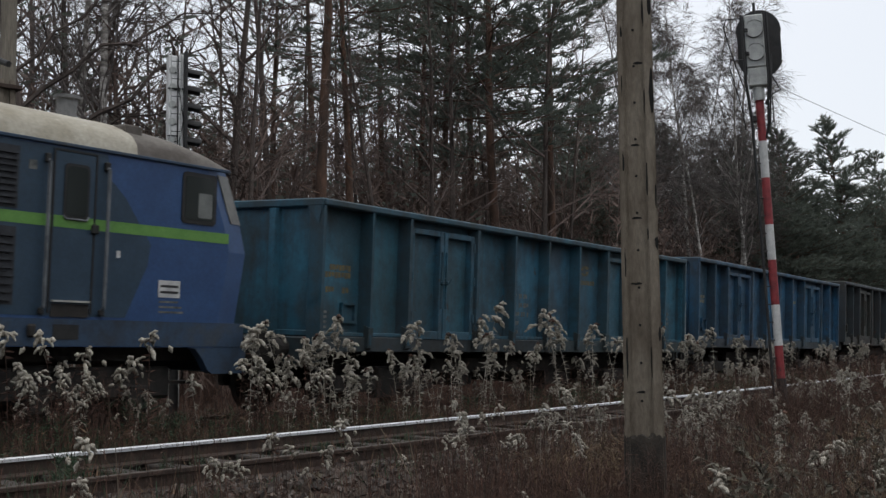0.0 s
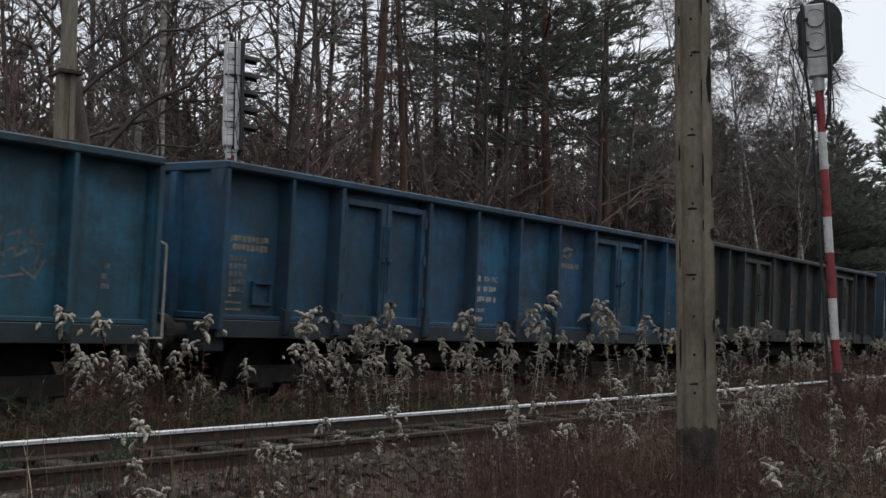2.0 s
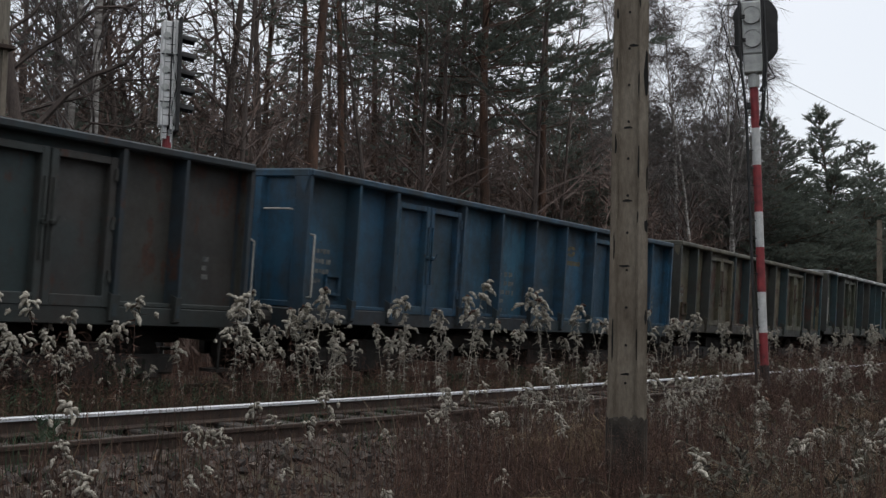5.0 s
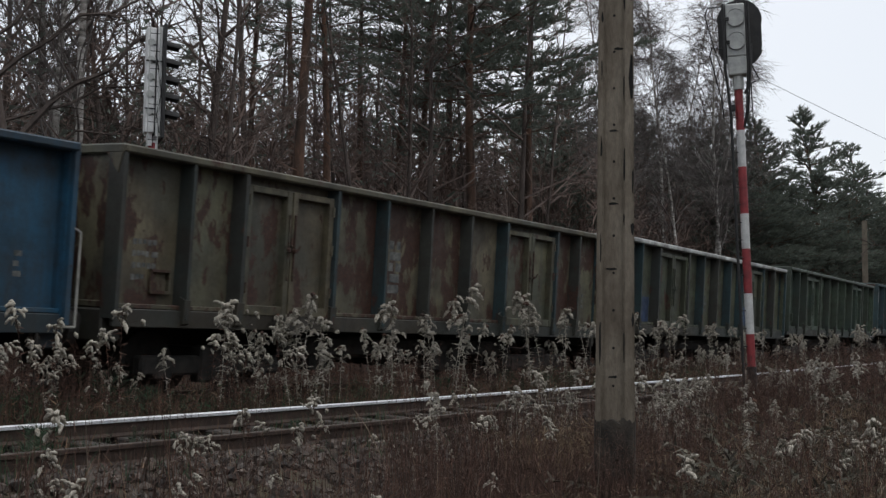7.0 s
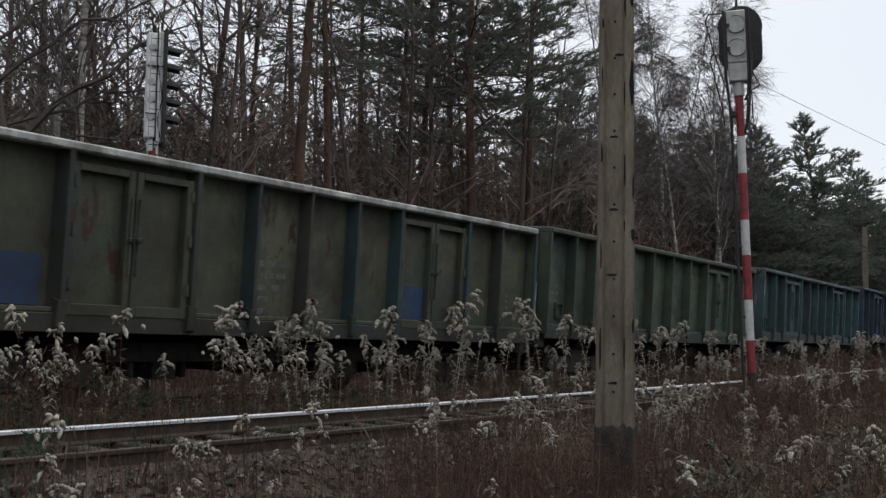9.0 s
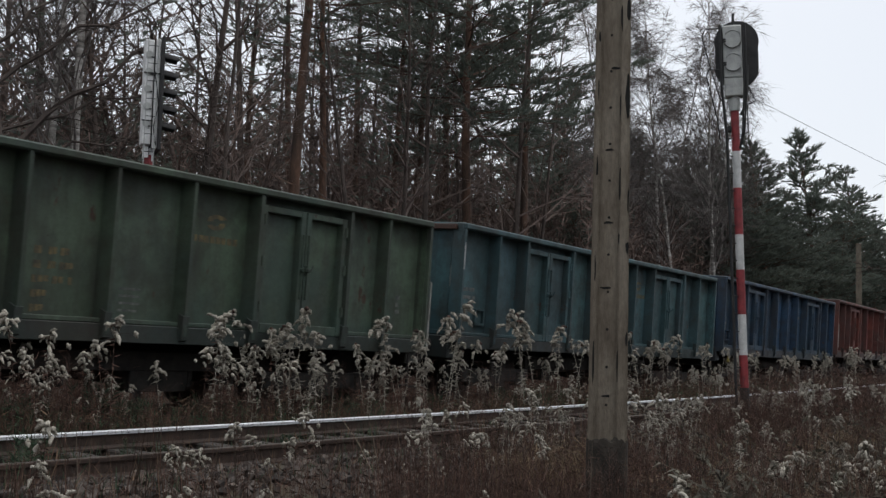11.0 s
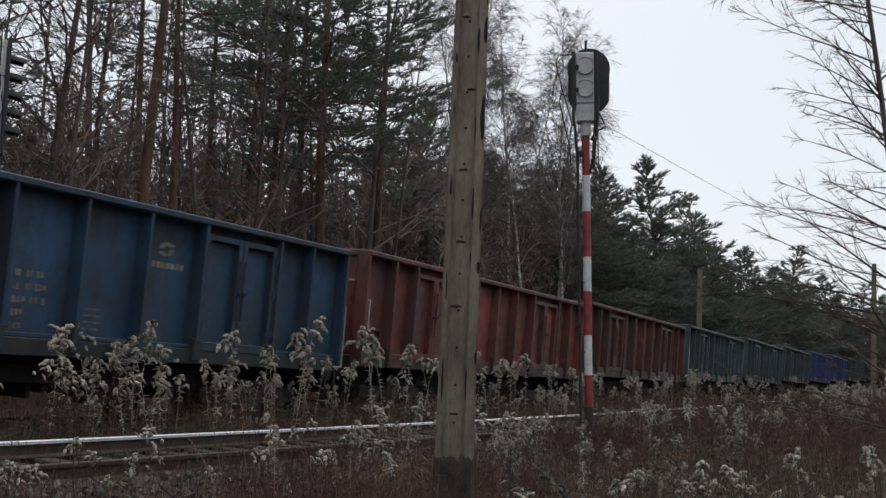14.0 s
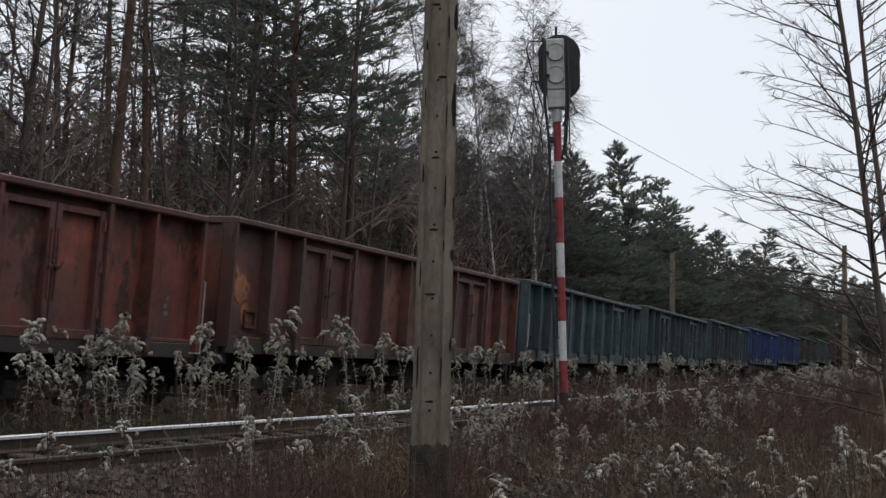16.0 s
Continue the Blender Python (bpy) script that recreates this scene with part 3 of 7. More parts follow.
def mark(w, n):
    xs = posts(1 if n in SECOND_MAKE else 0)
    rr = random.Random(100 + n)
    tint = CREAM_MARK if n in (1, 8) else YELLOW_MARK if n in (0, 3, 6, 7) else PALE_MARK
    if n in (0, 1, 3, 6, 7, 8):
        x = xs[6] + 0.62
        bm = bmesh.new()
        ring = [(x + 0.17 * math.cos(t) * (1.25 if math.cos(t) > 0 else 1), 2.56 + 0.085 * math.sin(t)) for t in np.linspace(0.5, 3.3, 12)]
        inner = [(x + 0.07 * math.cos(t), 2.56 + 0.035 * math.sin(t)) for t in np.linspace(3.3, 0.5, 12)]
        prism(bm, ring + inner, "y", LETTER_Y - 0.003, LETTER_Y + 0.004)
        ring = [(x - 0.02 + 0.17 * math.cos(t), 2.53 + 0.085 * math.sin(t)) for t in np.linspace(3.6, 6.5, 12)]
        inner = [(x - 0.02 + 0.07 * math.cos(t), 2.53 + 0.035 * math.sin(t)) for t in np.linspace(6.5, 3.6, 12)]
        prism(bm, ring + inner, "y", LETTER_Y - 0.003, LETTER_Y + 0.004)
        part("emblem", bm, tint, w, "faded yellow painted emblem")
        word = [(k * 0.105 + rr.uniform(0, 0.01), 0.08) for k in range(8)]
        part("lettering", bars([word], x - 0.42, 2.36, 0.1, 0.085), tint, w, "faded yellow lettering")
    lines = [[(0, 0.10), (0.2, 0.12), (0.36, 0.14)], [(0, 0.1), (0.2, 0.12), (0.36, 0.2)], [(0, 0.24), (0.28, 0.16), (0.5, 0.05)], [(0, 0.22)], [(0, 0.2)]]
    if n == 1:
        lines = [[(0, 0.10)], lines[1], lines[2], [], lines[4]]
        words("RIV MC", w, xs[4] + 0.50, 1.915, 0.125, WHITE_MARK)
        words("Eaos", w, xs[4] + 0.30, 1.435, 0.125, WHITE_MARK)
    if n not in (4, 9, 10):
        part("lettering", bars(lines, xs[4] + 0.3, 2.0, 0.16, 0.085), tint if n == 6 else WHITE_MARK if n == 1 else PALE_MARK, w, "worn number lettering")
        part("lettering", bars([[(0, 0.34)], [(0, 0.34)], [(0, 0.34)], [(0, 0.3)]], xs[5] + 0.32, 1.62, 0.085, 0.03), PALE_MARK, w, "small worn table of lettering")
    if n == 1:
        part("lettering", bars([[(0.0, 0.68)], [(0.06, 0.62)]], xs[0] + 0.26, 2.22, 0.105, 0.085), tint, w, "worn cream lettering")
        part("lettering", bars([[(0, 0.3)]] * 5, xs[0] + 0.28, 1.97, 0.095, 0.07), PALE_MARK, w, "worn number column")
        part("lettering", bars([[(0.1, 0.05)], [(0, 0.34)], [(0, 0.34)], [], [(0, 0.26)]], xs[0] + 0.18, 1.50, 0.085, 0.03), tint, w, "small ruled table of lettering")
    elif n not in (0, 9, 10):
        part("lettering", bars([[(0, 0.4)], [(0, 0.28), (0.31, 0.1)], [(0, 0.4)], [(0, 0.22)]], xs[0] + 0.38, 2.02, 0.14, 0.07), PALE_MARK, w, "worn lettering")
    if n == 0:
        part("lettering", bars([[(0.1, 0.5)], [(0, 0.6)], [], [(0.02, 0.2), (0.4, 0.16)]], xs[0] + 0.3, 2.2, 0.105, 0.085), YELLOW_MARK, w, "faded yellow lettering")
        part("lettering", bars([[(0, 0.24)]] * 5, xs[0] + 0.14, 1.55, 0.07, 0.05), PALE_MARK, w, "small worn table of lettering")
        strokes = [[(0, 0.30), (0.10, 0.42), (0.06, 0.20), (0.16, 0.46), (0.20, 0.14)], [(0.22, 0.44), (0.36, 0.50), (0.30, 0.22), (0.44, 0.30), (0.50, 0.56)], [(0.40, 0.12), (0.56, 0.02), (0.66, 0.20), (0.78, 0.30)],
                   [(0.02, 0.04), (0.20, 0.02), (0.42, 0.06)], [(0.10, 0.24), (0.34, 0.34), (0.64, 0.38)], [(0.52, 0.50), (0.60, 0.28), (0.52, 0.10)], [(0.08, 0.52), (0.14, 0.62)]]
        part("sprayed_scrawl", scrawl(strokes, xs[8] + 0.12, 1.62, LETTER_Y, 0.026), PALE_MARK, w, "faded pale sprayed scrawl")
    part("lettering", bars([[(0, 0.1)], [(0, 0.07)], [(0, 0.1)]], xs[9] + 0.55, 1.85, 0.11, 0.06), PALE_MARK, w, "small worn lettering")
    if n in (3, 5, 9, 11):                     # some have rails at the leading corner too
        part("corner_rail", rods([(xs[0] + 0.16, -HALF_W + 0.08, 1.32), (xs[0] + 0.16, -HALF_W - 0.02, 1.34), (xs[0] + 0.16, -HALF_W - 0.02, 2.18), (xs[0] + 0.16, -HALF_W + 0.08, 2.2)], 0.016, 6), HANDRAIL, w, "pale painted grab rail")
        part("end_handle", rods([(-LONG / 2 - 0.03, -1.2, 2.52), (-LONG / 2 - 0.1, -1.18, 2.52), (-LONG / 2 - 0.1, -0.75, 2.52), (-LONG / 2 - 0.03, -0.73, 2.52)], 0.014, 6), HANDRAIL, w)
    if n in (0, 1, 7):
        xs6 = xs[6] + 0.55
        ring = bmesh.new()
        for k in range(20):
            a, b = 2 * math.pi * k / 20, 2 * math.pi * (k + 1) / 20
            rod(ring, (xs6 + 0.21 * math.cos(a), -HALF_W - 0.02, 0.80 + 0.21 * math.sin(a)), (xs6 + 0.21 * math.cos(b), -HALF_W - 0.02, 0.80 + 0.21 * math.sin(b)), 0.014, 6)
        for k in range(3):
            a = 2.1 * k + 0.4
            rod(ring, (xs6, -HALF_W - 0.02, 0.80), (xs6 + 0.21 * math.cos(a), -HALF_W - 0.02, 0.80 + 0.21 * math.sin(a)), 0.012, 6)
        rod(ring, (xs6, -HALF_W - 0.03, 0.80), (xs6, -HALF_W + 0.25, 0.80), 0.025, 8)
        part("brake_wheel", ring, GRIME, w, "grimy hand brake wheel")
    if n in (1, 8):
        x = LONG / 2 - 0.75 if n == 1 else -LONG / 2 + 0.6
        bm = boxes((x - 0.022, x + 0.022, -HALF_W - 0.02, -HALF_W + 0.02, 0.82, 0.98), (x - 0.06, x + 0.06, -HALF_W - 0.02, -HALF_W + 0.02, 0.955, 0.99), bevel=0.006)
        for u, v in (((-0.085, 0.85), (-0.04, 0.81)), ((-0.04, 0.81), (0.04, 0.81)), ((0.04, 0.81), (0.085, 0.85))):
            rod(bm, (x + u[0], -HALF_W, u[1]), (x + v[0], -HALF_W, v[1]), 0.018, 6)
        part("brake_lever", bm, YELLOW_PAINT, w, "yellow brake lever")
    if n == 5:                                 # repainted patches and a pale rail
        for i, a, b in ((1, 0.06, 0.92), (7, 0.1, 0.85)):
            y0 = -HALF_W + (0.112 if i == 7 else 0.168)
            o = part("repaint_patch", boxes((xs[i] + a, xs[i] + b, y0 - 0.028, y0, DECK + 0.06, DECK + 0.62)), PAINT, w, "patch of fresh blue paint")
            o.color = (0.012, 0.045, 0.13, 0.0)
        for o in w.children:
            if o.name.startswith("top_rail") or o.name.startswith("end_rail"):
                o.color = (0.42, 0.43, 0.42, 0.0)
    if n == 2:                                 # posts in an older blue
        for o in w.children:
            if o.name.startswith(("post", "top_rail")) and not o.name.startswith("post_foot"):
                o.color = (0.014, 0.024, 0.033, 0.2)
            elif o.name.startswith("door") and rr.random() < 0.7:
                o.color = (0.024, 0.036, 0.038, 0.25)
    if n in (4, 5):                            # posts still in their old blue-green paint
        for o in w.children:
            if o.name.startswith("post") and not o.name.startswith("post_foot"):
                o.color = (0.015, 0.040, 0.047, 0.25) if rr.random() < 0.7 else (0.028, 0.030, 0.025, 0.3)
    if n == 7:                                 # white paint run down the corner
        xe = -LONG / 2
        for y, x, z0, z1 in ((-0.62, -0.104, 1.95, 2.95), (-0.585, -0.104, 2.25, 2.75), (-1.30, -0.039, 1.85, 2.45), (-1.26, -0.039, 2.0, 2.35), (-1.36, -0.039, 1.75, 2.1)):
            part("paint_run", boxes((xe + x, xe + x + 0.006, y - 0.022, y + 0.02, z0, z1)), WHITE_MARK, w, "run of white paint")
        part("cross_bar", boxes((xe - 0.13, xe - 0.02, -HALF_W + 0.1, HALF_W - 0.1, 2.96, 3.05), bevel=0.01), PAINT, w)
        part("paint_run", boxes((xe - 0.134, xe - 0.128, -0.9, -0.6, 2.965, 3.045)), WHITE_MARK, w, "smear of white paint")
        part("paint_run", boxes((xs[0] - 0.02, xs[0] + 0.012, -HALF_W - 0.044, -HALF_W - 0.038, 2.3, 2.75)), WHITE_MARK, w, "run of white paint")
    if n == 8:
        part("sprayed_scrawl", scrawl([[(0.02, 0.1), (0.06, 0.7), (0.3, 0.78), (0.26, 0.5), (0.1, 0.42)], [(0.2, 0.05), (0.34, 0.2), (0.3, 0.36), (0.4, 0.62)], [(0.05, 0.3), (0.38, 0.34)], [(0.12, 0.6), (0.36, 0.46)]], xs[0] + 0.28, 1.52, LETTER_Y, 0.04), PALE_MARK, w, "faded pale sprayed scrawl")
        part("wagon_label", boxes((xs[0] + 0.52, xs[0] + 0.64, LETTER_Y - 0.006, LETTER_Y + 0.004, 1.36, 1.48), bevel=0.002), WHITE_PAINT, w, "small white paper label")
    if n == 4:
        part("chalk_marks", bars([[(0, 0.12), (0.2, 0.1)], [(0.02, 0.3)], [(0, 0.12), (0.2, 0.14)], [(0.05, 0.25)], [(0, 0.3)]], xs[4] + 0.35, 2.4, 0.17, 0.13), PALE_MARK, w, "smeared pale lettering")
    if n == 10:
        for x0, wd, z0, z1 in ((0.16, 0.30, 0.72, 1.25), (0.30, 0.52, 0.55, 1.02), (0.52, 0.34, 0.16, 0.62)):
            blotch(w, rr, xs[0] + x0, wd, DECK + z0, DECK + z1, (0.27, 0.105, 0.045, 0.35), "orange patch of worn paint")
    if n == 2:
        for x, wd, z0, z1 in ((xs[4] + 0.2, 0.55, 0.55, 0.80), (xs[4] + 0.35, 0.5, 0.85, 1.05), (xs[6] + 0.25, 0.5, 0.6, 0.82), (xs[6] + 0.3, 0.4, 0.88, 1.1), (xs[0] + 0.3, 0.4, 0.7, 0.9)):
            blotch(w, rr, x, wd, DECK + z0, DECK + z1, (0.115, 0.066, 0.036, 0.5), "brown patch over old lettering")
    if n == 9:
        for i in (3, 4):
            o = part("repaint_panel", boxes((xs[i] + 0.06, xs[i + 1] - 0.06, -HALF_W + 0.14, -HALF_W + 0.168, DECK + 0.06, TOP - 0.12)), PAINT, w, "brighter red panel")
            o.color = (0.14, 0.026, 0.027, 0.1)
        part("lettering", bars([[(0, 0.05), (0.12, 0.1)], [(0, 0.05), (0.1, 0.2)], [(0, 0.05), (0.1, 0.25)], [(0, 0.12)]], xs[4] + 0.10, 2.0, 0.13, 0.07), WHITE_MARK, w, "worn white lettering", m=pose(0, -0.031, 0))


for _n, _w in enumerate(TRAIN[:15]):
    mark(_w, _n)

# ---- the engine at the head of the train ----
LOCO_BLUE = mottled("engine_blue", (0.017, 0.053, 0.145), (0.026, 0.074, 0.190), 2, 0.45, fine=30, bumps=0.05)
LOCO_DARK = mottled("engine_dark_blue", (0.014, 0.037, 0.065), (0.024, 0.052, 0.085), 3, 0.5, fine=30, bumps=0.05)
LOCO_GREEN = mottled("engine_green_stripe", (0.090, 0.235, 0.045), (0.135, 0.30, 0.062), 4, 0.5, bumps=0)
LOCO_ROOF = mottled("engine_cream_roof", (0.24, 0.21, 0.15), (0.44, 0.41, 0.34), 1.6, 0.7, fine=25, bumps=0.1)
LOCO_GRILLE = mottled("engine_dark_grille", (0.012, 0.014, 0.018), (0.03, 0.033, 0.04), 9, 0.7)
RUBBER = mottled("window_rubber", (0.01, 0.01, 0.01), (0.02, 0.02, 0.02), 9, 0.8, bumps=0)


def dark_glass():
    m, n, l, b = material("cab_glass", 0.08, 0.0)
    b.inputs["Base Color"].default_value = (0.02, 0.025, 0.024, 1)
    return m


GLASS = dark_glass()
ENGINE_LONG = 14.2


GREY_METAL = mottled("grey_exhaust", (0.10, 0.10, 0.10), (0.2, 0.2, 0.2), 6, 0.6)
RAIL_GREY = mottled("worn_grey_rail", (0.07, 0.08, 0.09), (0.16, 0.17, 0.18), 7, 0.55, bumps=0.1)
ROOF_GRIME = mottled("sooty_roof_paint", (0.085, 0.072, 0.062), (0.165, 0.148, 0.130), 3, 0.85, fine=30, bumps=0.2)
LOCO_LOWER = mottled("grimy_blue_sole_bar", (0.020, 0.030, 0.045), (0.022, 0.050, 0.095), 2.5, 0.75, fine=25, c3=(0.045, 0.048, 0.05), bumps=0.2)
GRIMY_PANE = mottled("grimy_glass", (0.075, 0.072, 0.064), (0.14, 0.135, 0.12), 3, 0.3, fine=20, bumps=0)
# pale grey with reflected sky light put into the glass colour
SHEEN_PANE = mottled("painted_glass_sheen", (0.12, 0.13, 0.125), (0.20, 0.21, 0.20), 4, 0.25, bumps=0)


def rounded(x0, x1, z0, z1, r):
    """A round-cornered outline."""
    out = []
    for cx, cz, a in ((x1 - r, z1 - r, 0), (x0 + r, z1 - r, 90), (x0 + r, z0 + r, 180), (x1 - r, z0 + r, 270)):
        out += [(cx + r * math.cos(radians(a + 22.5 * k)), cz + r * math.sin(radians(a + 22.5 * k))) for k in range(5)]
    return out


def plate(outline, y0, y1):
    bm = bmesh.new()
    prism(bm, outline, "y", y0, y1)
    return bm


def build_engine():
    """Blue engine; x = 0 at its rear end, the body runs towards -x."""
    e = new("locomotive")
    # body shell: plan outlines at several heights, the rear end raked
    levels = ((1.12, 0.0), (1.6, 0.08), (2.3, 0.20), (2.65, 0.08), (3.30, -0.22))
    bm = bmesh.new()
    rings = []
    for z, f in levels:
        pts = [(-ENGINE_LONG, -1.45), (f - 0.6, -1.45), (f - 0.22, -1.36), (f - 0.04, -1.12), (f, -0.8), (f, 0.8), (f - 0.04, 1.12), (f - 0.22, 1.36), (f - 0.6, 1.45), (-ENGINE_LONG, 1.45)]
        rings.append([bm.verts.new((x, y, z)) for x, y in pts])
    for a, b in zip(rings, rings[1:]):
        for i in range(len(a)):
            j = (i + 1) % len(a)
            bm.faces.new((a[i], a[j], b[j], b[i]))
    bm.faces.new(rings[0][::-1])
    bm.faces.new(rings[-1])
    bmesh.ops.recalc_face_normals(bm, faces=bm.faces[:])
    body = part("body", bm, LOCO_BLUE, e, "blue painted body with a darker blue flash")
    # roof: clean over the body, sooty over the cab
    shape = ((-ENGINE_LONG, 0.52, 1.47), (-5, 0.52, 1.47), (-1.95, 0.50, 1.47), (-1.2, 0.44, 1.47), (-0.75, 0.33, 1.44), (-0.40, 0.18, 1.36), (-0.16, 0.03, 1.2))
    for name, rows, mat, note in (("roof", shape[:3], LOCO_ROOF, "dirty cream rounded roof"), ("cab_roof", shape[2:], ROOF_GRIME, "sooty grey-brown cab roof")):
        bm = bmesh.new()
        rings = [[bm.verts.new((x, hw * math.cos(t), 3.30 + h * math.sin(t) ** 0.8)) for t in np.linspace(0, math.pi, 17)] for x, h, hw in rows]
        for a, b in zip(rings, rings[1:]):
            for i in range(16):
                bm.faces.new((a[i], a[i + 1], b[i + 1], b[i]))
        if name == "cab_roof":
            bm.faces.new(rings[-1])
        bmesh.ops.recalc_face_normals(bm, faces=bm.faces[:])
        part(name, bm, mat, e, note, True)
    part("roof_vent", boxes((-1.98, -1.72, -1.27, -1.05, 3.56, 3.68), bevel=0.012), ROOF_GRIME, e)
    for x in (-2.25, -6.0):
        pot = part("exhaust", rods([(x, -0.55, 3.72), (x, -0.55, 3.98)], 0.12, 16), GREY_METAL, e)
        part("exhaust_cap", rods([(x, -0.55, 3.98), (x, -0.55, 4.02)], 0.155, 16), GREY_METAL, pot)
    base = part("pantograph_base", boxes((-6.2, -3.7, -0.62, -0.54, 3.98, 4.05), (-6.2, -3.7, 0.54, 0.62, 3.98, 4.05), (-3.85, -3.75, -0.62, 0.62, 3.97, 4.06), (-6.15, -6.05, -0.62, 0.62, 3.97, 4.06), bevel=0.01), BLACK_PAINT, e, "black folded current collector")
    for x in (-3.9, -6.0):
        for y in (-0.58, 0.58):
            bm = bmesh.new()
            for k in range(4):
                rod(bm, (x, y, 3.70 + 0.07 * k), (x, y, 3.74 + 0.07 * k), 0.07, 12, 0.045)
            part("insulator", bm, GRIME, base)
    for y in (-0.45, 0.45):
        part("collector_arm", rods([(-6.0, y, 4.06), (-4.2, y * 0.9, 4.16), (-3.3, y * 0.85, 4.22)], 0.03, 8), BLACK_PAINT, base)
    part("collector_strip", rods([(-3.35, -0.95, 4.14), (-3.3, -0.6, 4.25), (-3.3, 0.6, 4.25), (-3.35, 0.95, 4.14)], 0.035, 8), BLACK_PAINT, base)
    for side in (-1, 1):
        def yb(a, b):
            return tuple(sorted((side * (1.45 + a), side * (1.45 + b))))
        part("gutter", boxes((-ENGINE_LONG, -0.45, *yb(-0.01, 0.03), 3.275, 3.315), bevel=0.008), LOCO_LOWER, e)
        part("stripe", boxes((-ENGINE_LONG, -0.42, *yb(0, 0.004), 2.40, 2.525)), LOCO_GREEN, body, "lime green stripe")
        part("sole_bar", boxes((-ENGINE_LONG, -0.1, *yb(-0.05, 0.005), 1.13, 1.42)), LOCO_LOWER, body, "grimy blue lower body")
        bm = bmesh.new()
        prism(bm, [(-4.3, 3.26), (-2.36, 3.26), (-2.32, 3.0), (-2.08, 2.8), (-1.68, 2.3), (-1.72, 2.05), (-2.02, 1.45), (-4.3, 1.45)], "y", *yb(0, 0.002))
        part("flash", bm, LOCO_DARK, body, "dark blue painted flash")
        door = part("cab_door", boxes((-3.07, -2.53, *yb(0, 0.012), 1.5, 3.22), bevel=0.006), LOCO_DARK, e, "dark blue cab door")
        part("stripe", boxes((-3.065, -2.535, *yb(0.012, 0.015), 2.40, 2.525)), LOCO_GREEN, door, "lime green stripe")
        frame_ = part("window_frame", plate(rounded(-2.95, -2.61, 2.50, 3.10, 0.06), *yb(0.012, 0.022)), RUBBER, door)
        part("door_window", plate(rounded(-2.92, -2.64, 2.53, 3.07, 0.05), *yb(0.022, 0.026)), GLASS, frame_)
        part("window_lip", rods([(-2.95, side * 1.475, 2.53), (-2.92, side * 1.48, 2.495), (-2.64, side * 1.48, 2.495), (-2.61, side * 1.475, 2.53)], 0.011, 6), RAIL_GREY, door)
        part("door_seam", boxes((-3.095, -3.072, *yb(-0.002, 0.016), 1.48, 3.24), (-2.528, -2.505, *yb(-0.002, 0.016), 1.48, 3.24), (-3.07, -2.53, *yb(-0.002, 0.016), 3.222, 3.24)), RUBBER, door)
        part("door_sill", boxes((-3.05, -2.55, *yb(0.012, 0.05), 1.60, 1.62)), HANDRAIL, door)
        part("step_plate", boxes((-3.05, -2.55, *yb(0.006, 0.014), 1.44, 1.58)), GRIME, e)
        part("door_handle", boxes((-2.57, -2.47, *yb(0.012, 0.05), 2.36, 2.46), bevel=0.01), RUBBER, door)
        for x in (-3.18, -2.38):
            rail = part("grab_rail", rods([(x, side * 1.45, 3.12), (x, side * 1.52, 3.08), (x, side * 1.52, 1.55), (x, side * 1.45, 1.5)], 0.02, 8), RAIL_GREY, e)
            part("rail_socket", boxes((x - 0.035, x + 0.035, *yb(0, 0.05), 3.07, 3.17), (x - 0.035, x + 0.035, *yb(0, 0.05), 1.46, 1.53), bevel=0.012), RUBBER, rail)
        win = part("cab_window", plate(rounded(-1.23, -0.66, 2.60, 3.22, 0.06), *yb(0, 0.012)), RUBBER, e)
        part("pane", plate(rounded(-1.18, -0.71, 2.65, 3.17, 0.04), *yb(0.012, 0.016)), GLASS, win)
        # the reflection in the cab window, painted as a pale panel
        part("sliding_pane", plate(rounded(-0.97, -0.74, 2.68, 2.98, 0.02), *yb(0.016, 0.020)), SHEEN_PANE, win, "pale grey panel with the window's reflection put into its colour")
        bm = bmesh.new()
        quad = []
        for z, f in ((2.66, 0.076), (3.24, -0.192)):
            quad.append([bm.verts.new((f + dx + 0.008, side * (y + 0.012), z)) for dx, y in ((-0.44, 1.412), (-0.22, 1.36), (-0.07, 1.16))])
            quad.append([bm.verts.new((f + dx - 0.006, side * (y - 0.006), z)) for dx, y in ((-0.44, 1.412), (-0.22, 1.36), (-0.07, 1.16))])
        o0, i0, o1, i1 = quad
        for k in (0, 1):
            bm.faces.new((o0[k], o0[k + 1], o1[k + 1], o1[k]))
            bm.faces.new((i0[k], i1[k], i1[k + 1], i0[k + 1]))
            bm.faces.new((o0[k], i0[k], i0[k + 1], o0[k + 1]))
            bm.faces.new((o1[k], o1[k + 1], i1[k + 1], i1[k]))
        bm.faces.new((o0[0], o1[0], i1[0], i0[0]))
        bm.faces.new((o0[2], i0[2], i1[2], o1[2]))
        bmesh.ops.recalc_face_normals(bm, faces=bm.faces[:])
        part("quarter_pane", bm, GRIMY_PANE, e, "dusty wrap-round corner pane")
        part("lamp_bracket", boxes((-3.34, -3.24, *yb(0.005, 0.06), 1.22, 1.36), bevel=0.02), GRIME, e)
        for x0 in (-5.62, -8.4, -11.2):
            for z0, z1 in ((2.55, 3.2), (1.55, 2.36)):
                g = part("air_grille", boxes((x0, x0 + 2.1, *yb(0, 0.006), z0, z1)), LOCO_GRILLE, e)
                for k in range(9):
                    z = z0 + 0.04 + (z1 - z0 - 0.06) * k / 9
                    part("louvre", boxes((x0 + 0.03, x0 + 2.07, *yb(0.006, 0.03), z, z + 0.025)), LOCO_GRILLE, g)
